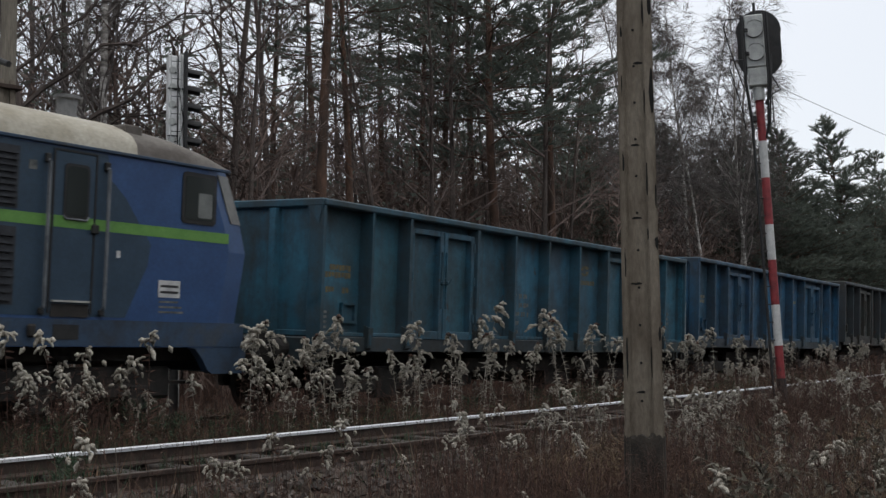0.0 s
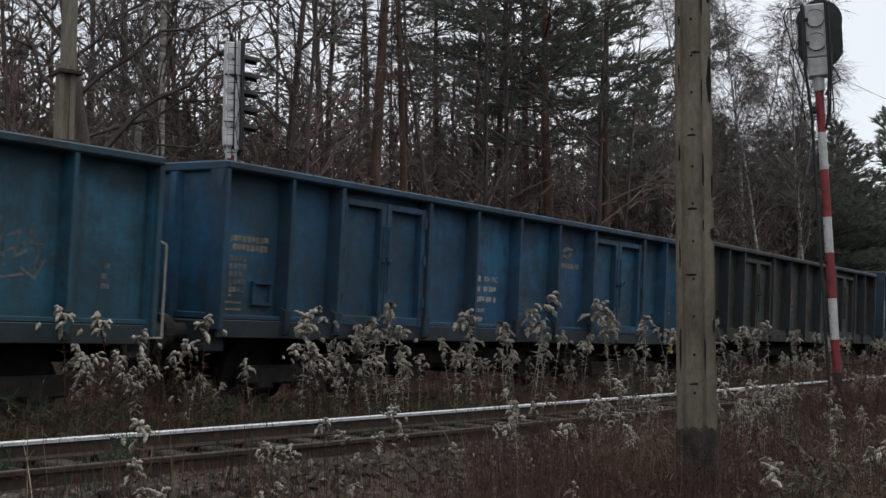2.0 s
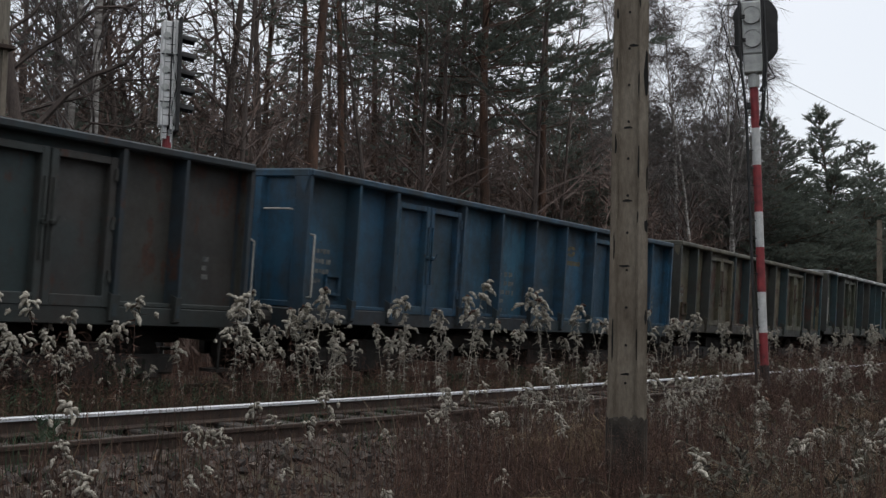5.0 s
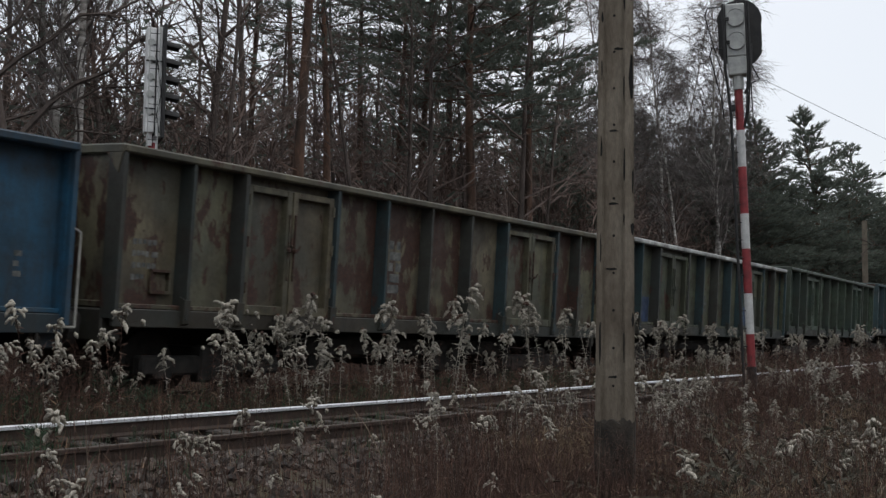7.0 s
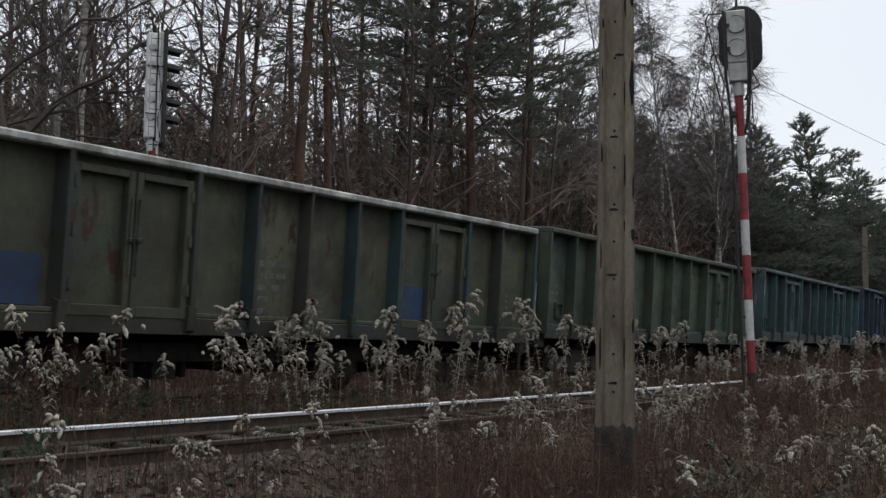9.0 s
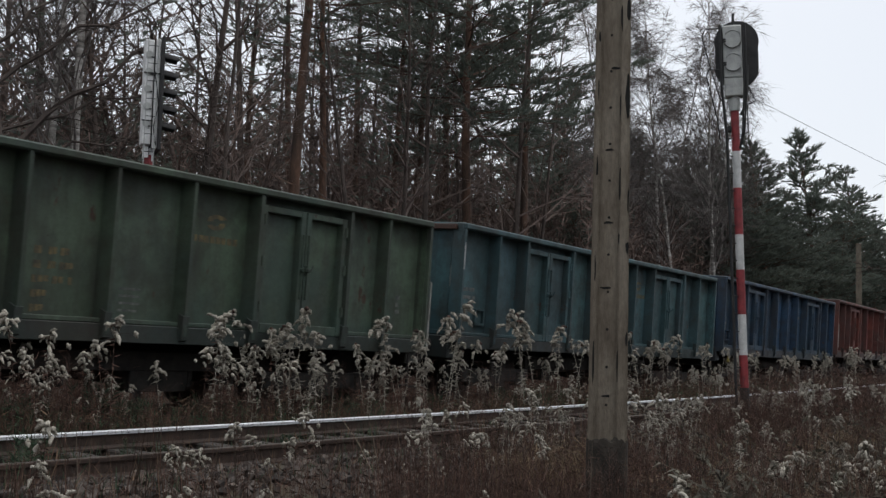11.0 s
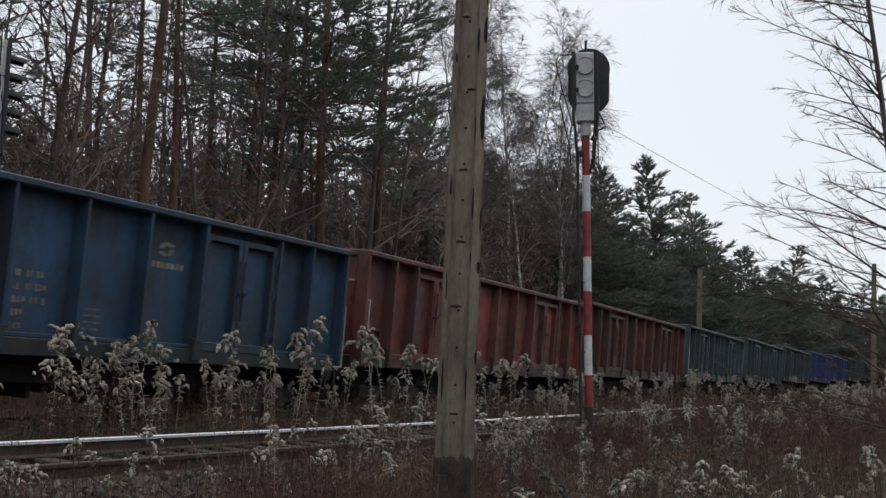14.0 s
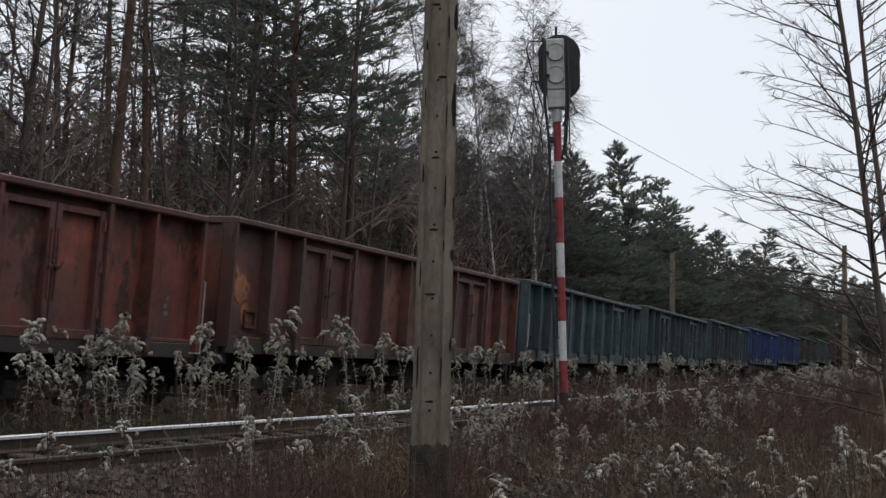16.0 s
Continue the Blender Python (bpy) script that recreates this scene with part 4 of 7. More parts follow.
        part("number_plate", boxes((-1.54, -1.2, *yb(0.001, 0.008), 1.70, 1.90), bevel=0.003), WHITE_PAINT, e, "white plate with worn lettering")
        for z in (1.76, 1.83):
            part("plate_lettering", boxes((-1.51, -1.23, *yb(0.008, 0.010), z - 0.012, z + 0.018)), BLACK_PAINT, e)
        for z, w_ in ((1.65, 0.3), (1.59, 0.36), (1.53, 0.38)):
            part("lettering", boxes((-1.52, -1.52 + w_, *yb(0, 0.004), z - 0.012, z + 0.012)), PALE_MARK, e)
        part("label", boxes((-2.18, -2.13, *yb(0.002, 0.006), 2.12, 2.2)), WHITE_PAINT, e)
        part("label", boxes((-3.4, -3.3, *yb(0, 0.005), 2.98, 3.08)), PALE_MARK, e)
        part("filler_recess", boxes((-3.0, -2.66, *yb(0.005, 0.009), 1.2, 1.36)), RUBBER, e)
        part("skirt", plate([(-1.02, 1.128), (-0.90, 1.10), (-0.78, 0.98), (-0.68, 0.84), (-0.60, 0.80), (-0.04, 0.80), (-0.04, 1.128)], *yb(-0.12, -0.001)), LOCO_LOWER, e)
        part("windscreen", boxes((-0.005, 0.012, side * 0.62 - 0.45, side * 0.62 + 0.45, 2.62, 3.18), bevel=0.004), GLASS, e, m=pose(0.02, 0, 0.62, 0, -27, 0) @ pose(0, 0, -0.62))
        b = part("buffer", rods([(0.0, side * 0.875, 1.02), (0.45, side * 0.875, 1.02)], 0.12, 14), GRIME, e)
        part("buffer_head", rods([(0.45, side * 0.875, 1.02), (0.60, side * 0.875, 1.02)], 0.23, 18), GRIME, b)
    part("buffer_beam", boxes((-0.3, 0.02, -1.36, 1.36, 0.80, 1.12), bevel=0.02), LOCO_DARK, e)
    part("fuel_tank", boxes((-8.6, -5.6, -1.2, 1.2, 0.35, 1.1), bevel=0.1), GRIME, e)
    part("underframe", boxes((-ENGINE_LONG, -0.2, -1.1, 1.1, 0.95, 1.125)), GRIME, e)
    for bx in (-2.9, -11.3):
        bogie = part("bogie", boxes((bx - 1.9, bx + 1.9, -1.16, -0.98, 0.5, 0.88), (bx - 1.9, bx + 1.9, 0.98, 1.16, 0.5, 0.88), (bx - 0.3, bx + 0.3, -1.1, 1.1, 0.55, 0.9), bevel=0.04), GRIME, e)
        for ax in (-1.4, 0.0, 1.4):
            bm = bmesh.new()
            rod(bm, (0, -1.0, 0), (0, 1.0, 0), 0.09, 10)
            for y in (-0.75, 0.75):
                rod(bm, (0, y - 0.06, 0), (0, y + 0.06, 0), 0.52, 28)
            part("wheelset", bm, GRIME, bogie, m=pose(bx + ax, 0, 0.52))
            for y in (-1.07, 1.07):
                part("axle_box", boxes((bx + ax - 0.16, bx + ax + 0.16, y - 0.11, y + 0.11, 0.36, 0.68), bevel=0.03), GRIME, bogie)
    return tagged(e, "blue electric locomotive with lime stripe and cream roof", "locomotive")


ENGINE = build_engine()

# ---- poles, signals and wires ----


def at_az(az, d, z=0.0, spin=0.0, tilt_x=0.0, tilt_y=0.0):
    a = radians(az)
    return pose(d * math.cos(a), d * math.sin(a), z, 0, 0, az) @ pose(0, 0, 0, tilt_x, tilt_y, spin)


def taper(bm, lo, hi, z0, z1, x0, x1, y0, y1, steps=6):
    """A box whose section shrinks from lo to hi times its size between z0 and z1."""
    rings = []
    for k in range(steps + 1):
        u = k / steps
        s, z = lo + (hi - lo) * u, z0 + (z1 - z0) * u
        j = [0.004 * noise.noise((z * 3, i * 7.1, x0 * 9)) for i in range(4)]
        rings.append([bm.verts.new(p) for p in ((x0 * s + j[0], y0 * s, z), (x1 * s, y0 * s + j[1], z), (x1 * s, y1 * s + j[2], z), (x0 * s + j[3], y1 * s, z))])
    fs = [bm.faces.new(rings[0][::-1]), bm.faces.new(rings[-1])]
    for a, b in zip(rings, rings[1:]):
        fs += [bm.faces.new((a[i], a[(i + 1) % 4], b[(i + 1) % 4], b[i])) for i in range(4)]
    bmesh.ops.recalc_face_normals(bm, faces=fs)


Q = random.Random(3)


def flake(front, y, z, wide, long):
    """A ragged broken-out chip on a face whose x is front."""
    bm = bmesh.new()
    near, far = [], []
    for k in range(9):
        t = 2 * math.pi * k / 9
        r = Q.uniform(0.55, 1.1)
        near.append(bm.verts.new((front - 0.003, y + wide * r * math.cos(t), z + long * r * math.sin(t))))
        far.append(bm.verts.new((front + 0.01, y + wide * r * math.cos(t), z + long * r * math.sin(t))))
    bm.faces.new(near)
    bm.faces.new(far[::-1])
    for k in range(9):
        bm.faces.new((near[k], far[k], far[(k + 1) % 9], near[(k + 1) % 9]))
    bmesh.ops.recalc_face_normals(bm, faces=bm.faces[:])
    return bm


def build_pole(m, high, width, label, tarred=True):
    """A concrete pole of H section: two flanges, a bored web between them; x points away from the camera."""
    p = empty("concrete_pole", m, label, "utility pole", "concrete poles by the line")
    w = width / 2
    for y0, y1 in ((-w, -w * 0.42), (w * 0.62, w)):
        bm = bmesh.new()
        taper(bm, 1.0, 0.72, -1.2, high, -w * 0.75, w * 0.75, y0, y1, 14)
        bmesh.ops.bevel(bm, geom=[e for e in bm.edges if abs((e.verts[0].co - e.verts[1].co).normalized().z) > 0.9], offset=0.012, segments=2, affect="EDGES")
        part("flange", bm, CONCRETE, p)
    bm = bmesh.new()
    taper(bm, 1.0, 0.72, -1.2, high, -w * 0.52, w * 0.52, -w * 0.43, w * 0.63, 14)
    web = part("web", bm, CONCRETE, p)
    z = 0.55
    while z < high - 0.4:
        s = 1.0 - 0.28 * (z + 1.2) / (high + 1.2)
        part("bolt_hole", rods([(-w * 0.52 * s - 0.003, w * 0.08, z), (-w * 0.52 * s + 0.02, w * 0.08, z)], 0.011, 8), DARK_HOLE, web)
        z += 0.30
    for k in range(44 if tarred else 0):       # spalled edges and cracks
        z = 0.7 + 0.165 * k + Q.uniform(-0.15, 0.15)
        s = 1.0 - 0.28 * (z + 1.2) / (high + 1.2)
        front, long, wide = (-w * 0.75 * s, Q.uniform(0.05, 0.2), Q.uniform(0.005, 0.013) * (1.7 if k % 3 == 0 else 1))
        y = (-w * 0.99 + wide, -w * 0.43 - wide * 0.6, w * 0.78)[k % 3] * s
        if k % 4 == 0:
            front, y, long, wide = -w * 0.52 * s, w * Q.uniform(-0.2, 0.3) * s, 0.012, 0.045
        part("spall", flake(front, y, z, wide, long), DARK_HOLE, p)
    if tarred:
        bm = bmesh.new()
        x1, y1 = w * 0.757, w * 1.008
        ring = []
        for k in range(144):
            t = 2 * math.pi * k / 144
            cx, cy = math.cos(t), math.sin(t)
            q = (abs(cx) ** 8 + abs(cy) ** 8) ** (-1 / 8)
            ring.append((cx * q * x1, cy * q * y1, 0.27 + 0.03 * noise.noise((cx * 3, cy * 3, 1)) + 0.025 * noise.noise((cx * 13, cy * 13, 5)) + 0.02 * noise.noise((cx * 37, cy * 37, 5))))
        low = [bm.verts.new((x * 1.015, y * 1.015, -1.2)) for x, y, z in ring]
        top = [bm.verts.new((x, y, z)) for x, y, z in ring]
        mid = bm.verts.new((0, 0, 0.3))
        for k in range(144):
            bm.faces.new((low[k], low[(k + 1) % 144], top[(k + 1) % 144], top[k]))
            bm.faces.new((top[k], top[(k + 1) % 144], mid))
        bm.faces.new(low[::-1])
        part("tarred_foot", bm, TAR, p, "dark tarred foot of the pole")
    return p


build_pole(at_az(25.50, 10.0, 0.0), 8.5, 0.325, "weathered concrete pole with bolt holes and a tarred foot")
build_pole(at_az(14.5, 64.0, float(rise(62)) - 0.3), 6.9, 0.34, "grey concrete line pole behind the train", False)
build_pole(at_az(6.95, 70.0, float(rise(69)) - 0.7), 8.2, 0.34, "grey concrete line pole among far trees", False)


def build_stub_pole(m):
    p = empty("timber_pole", m, "grey timber pole on a concrete stub beyond the line", "utility pole")
    w = 0.13
    for y0, y1 in ((-w, -w * 0.4), (w * 0.4, w)):
        bm = bmesh.new()
        taper(bm, 1.1, 0.92, -1.0, 5.45, -w * 0.8, w * 0.8, y0, y1)
        part("stub_flange", bm, CONCRETE, p, "concrete stub")
    bm = bmesh.new()
    taper(bm, 1.1, 0.92, -1.0, 5.4, -w * 0.5, w * 0.5, -w * 0.41, w * 0.41)
    part("stub_web", bm, CONCRETE, p)
    bm = bmesh.new()
    rod(bm, (0.06, -0.06, 3.4), (0.06, -0.06, 9.2), 0.135, 12, 0.11)
    part("timber_shaft", bm, OLD_TIMBER, p, "grey weathered timber shaft")
    for z in (4.2, 5.3):
        part("clamp", boxes((-0.17, 0.22, -0.21, 0.15, z, z + 0.07), bevel=0.01), RUST, p)
    return p


build_stub_pole(at_az(54.5, 19.7, -0.2, 20, 0, 0))


def build_signal():
    """The tall light signal by the near track, seen from behind: banded mast, grey housing, black oval back board."""
    s = empty("light_signal", at_az(19.33, 20.0, 0.0, 0, -2.3, 0), "railway light signal from behind on red and white mast", "railway signal")
    part("foot", boxes((-0.24, 0.24, -0.24, 0.24, -1.1, -0.42), bevel=0.03), TAR, s, "dark footing")
    part("stem", rods([(0, 0, -0.45), (0, 0, 0.56)], 0.075, 16), BLACK_PAINT, s, "black lower stem")
    part("foot_flange", rods([(0, 0, -0.44), (0, 0, -0.38)], 0.17, 16), BLACK_PAINT, s)
    bands = (0.56, 1.07, 1.71, 2.42, 2.98, 3.73, 4.32, 4.98)
    for k, (a, b) in enumerate(zip(bands, bands[1:])):
        part("mast_band", rods([(0, 0, a), (0, 0, b)], 0.066, 24), RED_PAINT if k % 2 == 0 else WHITE_PAINT, s, "red painted band" if k % 2 == 0 else "white painted band")
    part("neck", rods([(0, 0, 4.98), (0, 0, 5.22)], 0.09, 14), GREY_BOX, s)
    part("junction_box", boxes((-0.13, 0.13, -0.15, 0.15, 5.2, 5.5), bevel=0.02), GREY_BOX, s)
    housing = part("lamp_housing", boxes((-0.14, 0.12, -0.15, 0.15, 5.5, 6.36), bevel=0.02), GREY_BOX, s, "pale grey lamp housing")
    for z in (5.74, 6.12):
        d = part("rear_door", rods([(-0.14, 0, z), (-0.165, 0, z)], 0.135, 24), GREY_BOX, housing)
        ring = bmesh.new()
        bmesh.ops.create_circle(ring, segments=28, radius=0.142, cap_ends=False, matrix=pose(-0.15, 0, z, 0, 90, 0))
        ext = bmesh.ops.extrude_edge_only(ring, edges=ring.edges[:])
        bmesh.ops.translate(ring, verts=[v for v in ext["geom"] if isinstance(v, bmesh.types.BMVert)], vec=(-0.03, 0, 0))
        part("door_rim", ring, BLACK_PAINT, housing)
        part("catch", boxes((-0.19, -0.15, 0.10, 0.19, z - 0.012, z + 0.012), (-0.19, -0.15, 0.10, 0.19, z - 0.045, z - 0.025)), BLACK_PAINT, housing)
        bm = bmesh.new()
        prism(bm, [(0.12 * math.cos(t), 0.12 * math.sin(t)) for t in np.linspace(-0.5, 3.64, 16)] + [(0.11 * math.cos(t), 0.11 * math.sin(t)) for t in np.linspace(3.64, -0.5, 16)], "x", 0.16, 0.42)
        bmesh.ops.translate(bm, verts=bm.verts[:], vec=(0, 0, z))
        part("lamp_hood", bm, BLACK_PAINT, s)
    bm = bmesh.new()
    rr, zc0, zc1, off = 0.34, 5.72, 6.14, -0.06
    outline = [(off + rr * math.cos(t), zc1 + rr * math.sin(t)) for t in np.linspace(0, math.pi, 20)] + [(off + rr * math.cos(t), zc0 + rr * math.sin(t)) for t in np.linspace(math.pi, 2 * math.pi, 20)]
    prism(bm, outline, "x", 0.12, 0.15)
    part("back_board", bm, BLACK_PAINT, s, "black oval back board")
    for k in range(24):
        t = 2 * math.pi * k / 24
        c = zc1 if math.sin(t) >= 0 else zc0
        part("board_rim", rods([(0.135, off + rr * math.cos(t), c + rr * math.sin(t)), (0.135, off + rr * math.cos(t + 0.262), c + rr * math.sin(t + 0.262))], 0.016, 6), BLACK_PAINT, s)
    part("finial", rods([(0, -0.02, 6.36), (0, -0.02, 6.58)], 0.022, 8), BLACK_PAINT, s)
    for y in (0.19, -0.16, -0.2):                       # ladder stiles and the rear rail
        part("ladder_stile", rods([(-0.10, y * 0.35 + 0.06, 0.2) if y > 0 else (-0.08, -0.06, 4.35), (-0.14, y * 0.7, 4.6), (-0.2, y, 5.3), (-0.2, y, 6.35)], 0.024 if y > 0 else 0.016, 6), BLACK_PAINT, s)
    for k in range(15):
        part("rung", rods([(-0.115, 0.115, 0.6 + 0.28 * k), (-0.05, 0.05, 0.6 + 0.28 * k)], 0.009, 6), BLACK_PAINT, s)
    part("cage_hoop", rods([(-0.2, 0.19, 6.3), (-0.3, 0.42, 6.28), (-0.3, 0.47, 6.15), (-0.25, 0.38, 5.75), (-0.2, 0.26, 5.3), (-0.2, 0.2, 5.1)], 0.010, 6), BLACK_PAINT, s)
    part("cage_hoop", rods([(-0.2, 0.19, 5.62), (-0.3, 0.38, 5.62), (-0.3, 0.42, 5.5), (-0.2, 0.27, 4.8), (-0.14, 0.24, 4.5)], 0.010, 6), BLACK_PAINT, s)
    part("cable_conduit", rods([(-0.05, -0.22, 5.7), (-0.05, -0.2, 5.3), (-0.06, -0.16, 5.02), (-0.06, -0.09, 4.9)], 0.025, 8), BLACK_PAINT, s)
    part("bracket", rods([(-0.05, -0.2, 5.4), (-0.05, -0.33, 5.12), (-0.05, -0.2, 5.06), (-0.05, -0.2, 4.62), (-0.05, -0.07, 4.55)], 0.010, 6), BLACK_PAINT, s)
    part("telephone_box", boxes((-0.16, -0.03, 0.06, 0.14, 4.62, 4.72), bevel=0.01), BLACK_PAINT, s)


build_signal()


def build_far_signal():
    """A five-lamp signal beyond the line, seen edge on: white housing, black board, hooded lamps."""
    s = empty("light_signal", at_az(47.0, 20.4, -0.2, -84, 0, 0), "five-lamp railway signal seen edge-on, with white housing and black hoods", "railway signal")
    # local x runs along the line, the lamps look along +x
    part("foot", boxes((-0.25, 0.25, -0.25, 0.25, -0.7, 0.05), bevel=0.03), CONCRETE, s)
    z = 0.05
    k = 0
    while z < 4.2:
        part("mast_band", rods([(0, 0, z), (0, 0, min(4.25, z + 0.7))], 0.07, 12), BLACK_PAINT if z < 3.4 else RED_PAINT, s)
        z += 0.7
        k += 1
    housing = part("lamp_housing", boxes((-0.15, 0.0, -0.15, 0.15, 4.40, 6.13), bevel=0.015), CLEAN_WHITE, s, "white lamp housing")
    part("hinge_strip", boxes((0.02, 0.10, -0.16, 0.16, 4.34, 6.15), bevel=0.01), CLEAN_WHITE, housing, "white hinged cover edge")
    part("seam", boxes((0.002, 0.018, -0.15, 0.15, 4.36, 6.12)), BLACK_PAINT, housing)
    part("back_board", boxes((0.10, 0.15, -0.32, 0.32, 4.3, 6.18), bevel=0.01), BLACK_PAINT, s, "black back board")
    part("mast_head", boxes((-0.10, -0.02, -0.08, 0.08, 4.2, 4.42), (0.0, 0.07, -0.06, 0.06, 4.15, 4.36)), CLEAN_WHITE, s)
    for k in range(5):
        z = 4.74 + 0.285 * k
        bm = bmesh.new()
        ts = np.linspace(0.0, math.pi, 14)     # a deep half-round visor, drooping at its lip
        prism(bm, [(0.135 * math.cos(t), z + 0.10 * math.sin(t)) for t in ts] + [(0.12 * math.cos(t), z - 0.01 + 0.088 * math.sin(t)) for t in ts[::-1]], "x", 0.15, 0.40)
        part("lamp_hood", bm, BLACK_PAINT, s, m=pose(0, 0, z, 0, 8, 0) @ pose(0, 0, -z))
        part("lens", rods([(0.15, 0, z), (0.17, 0, z)], 0.10, 16), BLACK_PAINT, s)
        ring = bmesh.new()                     # round inspection lids, ribbed
        rod(ring, (-0.08, -0.15, z), (-0.08, -0.165, z), 0.062, 18)
        rod(ring, (-0.08, -0.165, z), (-0.08, -0.172, z), 0.040, 18)
        part("inspection_lid", ring, GREY_BOX, housing)
        part("lid_catch", boxes((-0.05, -0.01, -0.168, -0.15, z - 0.05, z - 0.03)), BLACK_PAINT, housing)
    part("cable", rods([(0.01, -0.17, 5.62), (0.02, -0.175, 5.58), (0.10, -0.18, 5.05), (0.03, -0.175, 4.7), (0.08, -0.17, 4.4)], 0.009, 6), BLACK_PAINT, s)
    part("clamp_band", boxes((-0.16, 0.16, -0.178, -0.165, 5.56, 5.585), (-0.16, 0.0, -0.178, -0.165, 4.78, 4.80)), BLACK_PAINT, s)
    for x in (-0.11, 0.05):
        part("ladder_stile", rods([(x, -0.24, 0.4), (x, -0.24, 6.15)], 0.008, 6), GREY_BOX, s)
    for k in range(20):
        part("rung", rods([(-0.11, -0.24, 0.5 + 0.29 * k), (0.05, -0.24, 0.5 + 0.29 * k)], 0.006, 6), BLACK_PAINT, s)


build_far_signal()


def build_wire(a, b, sag, name_label):
    a, b = Vector(a), Vector(b)
    pts = [a.lerp(b, k / 40) - Vector((0, 0, sag * 4 * (k / 40) * (1 - k / 40))) for k in range(41)]
    cu = bpy.data.curves.new("line_wire", "CURVE")
    cu.dimensions, cu.bevel_depth, cu.bevel_resolution = "3D", 0.006, 1
    sp = cu.splines.new("POLY")
    sp.points.add(40)
    for p, q in zip(sp.points, pts):
        p.co = (*q, 1)
    cu.materials.append(BLACK_PAINT)
    tagged(new("line_wire", cu), name_label, "wire", "wires along the line")


build_wire((-40, 10.9, 8.0), (69.5, 8.5, 7.9), 0.9, "thin dark wire slung beside the railway line")
build_wire((11.44, 16.0, 8.2), (62.0, 16.0, 7.0), 0.5, "thin dark wire between two line poles")
build_wire((11.44, 16.0, 7.9), (62.0, 16.0, 6.7), 0.55, "thin dark wire between two line poles")

# ---- trees: tapered tubes for wood, thin cones for twigs, needle tufts for pines ----
BARK_DARK = mottled("dark_bark", (0.058, 0.044, 0.038), (0.140, 0.107, 0.092), 5, 0.95, stretch=(1, 1, 0.25), fine=40, bumps=0.6, per_object=0.35, dist=0.02)
BARK_PINE = mottled("pine_bark", (0.060, 0.040, 0.030), (0.170, 0.090, 0.058), 4, 0.95, stretch=(1, 1, 0.3), fine=30, bumps=0.6, per_object=0.3, dist=0.02)
BARK_BIRCH = mottled("birch_bark", (0.03, 0.026, 0.022), (0.24, 0.22, 0.20), 4.5, 0.8, stretch=(0.6, 0.6, 2.0), fine=30, c3=(0.52, 0.50, 0.47), bumps=0.3)
TWIG = mottled("bare_twigs", (0.115, 0.084, 0.074), (0.225, 0.170, 0.148), 3, 0.95, fine=20, bumps=0, per_object=0.35)
TWIG_BIRCH = mottled("birch_twigs", (0.09, 0.075, 0.07), (0.17, 0.15, 0.14), 3, 0.9, fine=20, bumps=0)
BRUSH = mottled("brown_brushwood", (0.175, 0.120, 0.100), (0.300, 0.212, 0.176), 3, 0.95, fine=20, bumps=0, per_object=0.35)
NEEDLES = mottled("pine_needles", (0.100, 0.120, 0.104), (0.150, 0.170, 0.142), 2.5, 1.0, fine=9, bumps=0, per_object=0.25, c3=(0.122, 0.148, 0.112))
thin_leaf(NEEDLES, 0.45)
R = random.Random(7)


class Wood:
    """Gathers tubes and cones into one mesh."""

    def __init__(self):
        self.v, self.f = [], []

    def tube(self, pts, rad, n=4):
        base = len(self.v)
        for i, p in enumerate(pts):
            d = (pts[min(i + 1, len(pts) - 1)] - pts[max(i - 1, 0)]).normalized()
            a = d.orthogonal().normalized() if abs(d.z) < 0.95 else Vector((1, 0, 0)).cross(d).normalized()
            b = d.cross(a)
            for k in range(n):
                t = 2 * math.pi * k / n
                self.v.append(p + (a * math.cos(t) + b * math.sin(t)) * rad[i])
        for i in range(len(pts) - 1):
            for k in range(n):
                self.f.append((base + i * n + k, base + i * n + (k + 1) % n, base + (i + 1) * n + (k + 1) % n, base + (i + 1) * n + k))

    def spike(self, a, b, r):
        d = (b - a).normalized()
        u = d.orthogonal().normalized()
        w = d.cross(u)
        i = len(self.v)
        self.v += [a + u * r, a - u * r * 0.5 + w * r * 0.87, a - u * r * 0.5 - w * r * 0.87, b]
        self.f += [(i, i + 1, i + 3), (i + 1, i + 2, i + 3)]

    def blade(self, a, b, w):
        d = b - a
        s = d.orthogonal().normalized()
        s.rotate(Matrix.Rotation(R.uniform(0, 6.28), 3, d.normalized()))
        i = len(self.v)
        self.v += [a + s * w, a - s * w, b]
        self.f.append((i, i + 1, i + 2))

    def mesh(self, name, mat, smooth=False):
        return mesh(name, self.v, self.f, mat, smooth)


def rnd(a, b):
    return R.uniform(a, b)


def tilt(d, ang, spin):
    """d bent away by ang about a random side."""
    a = d.orthogonal().normalized()
    a.rotate(Matrix.Rotation(spin, 3, d))
    out = d.copy()
    out.rotate(Matrix.Rotation(ang, 3, a))
    return out


def limb(p, d, length, segs, wob, lift=0.0):
    pts = [p.copy()]
    for _ in range(segs):
        d = (d + Vector((rnd(-wob, wob), rnd(-wob, wob), rnd(-wob, wob) + lift))).normalized()
        pts.append(pts[-1] + d * (length / segs))
    return pts


def along(pts, t):
    k = min(int(t * (len(pts) - 1)), len(pts) - 2)
    u = t * (len(pts) - 1) - k
    return pts[k].lerp(pts[k + 1], u), (pts[k + 1] - pts[k]).normalized()


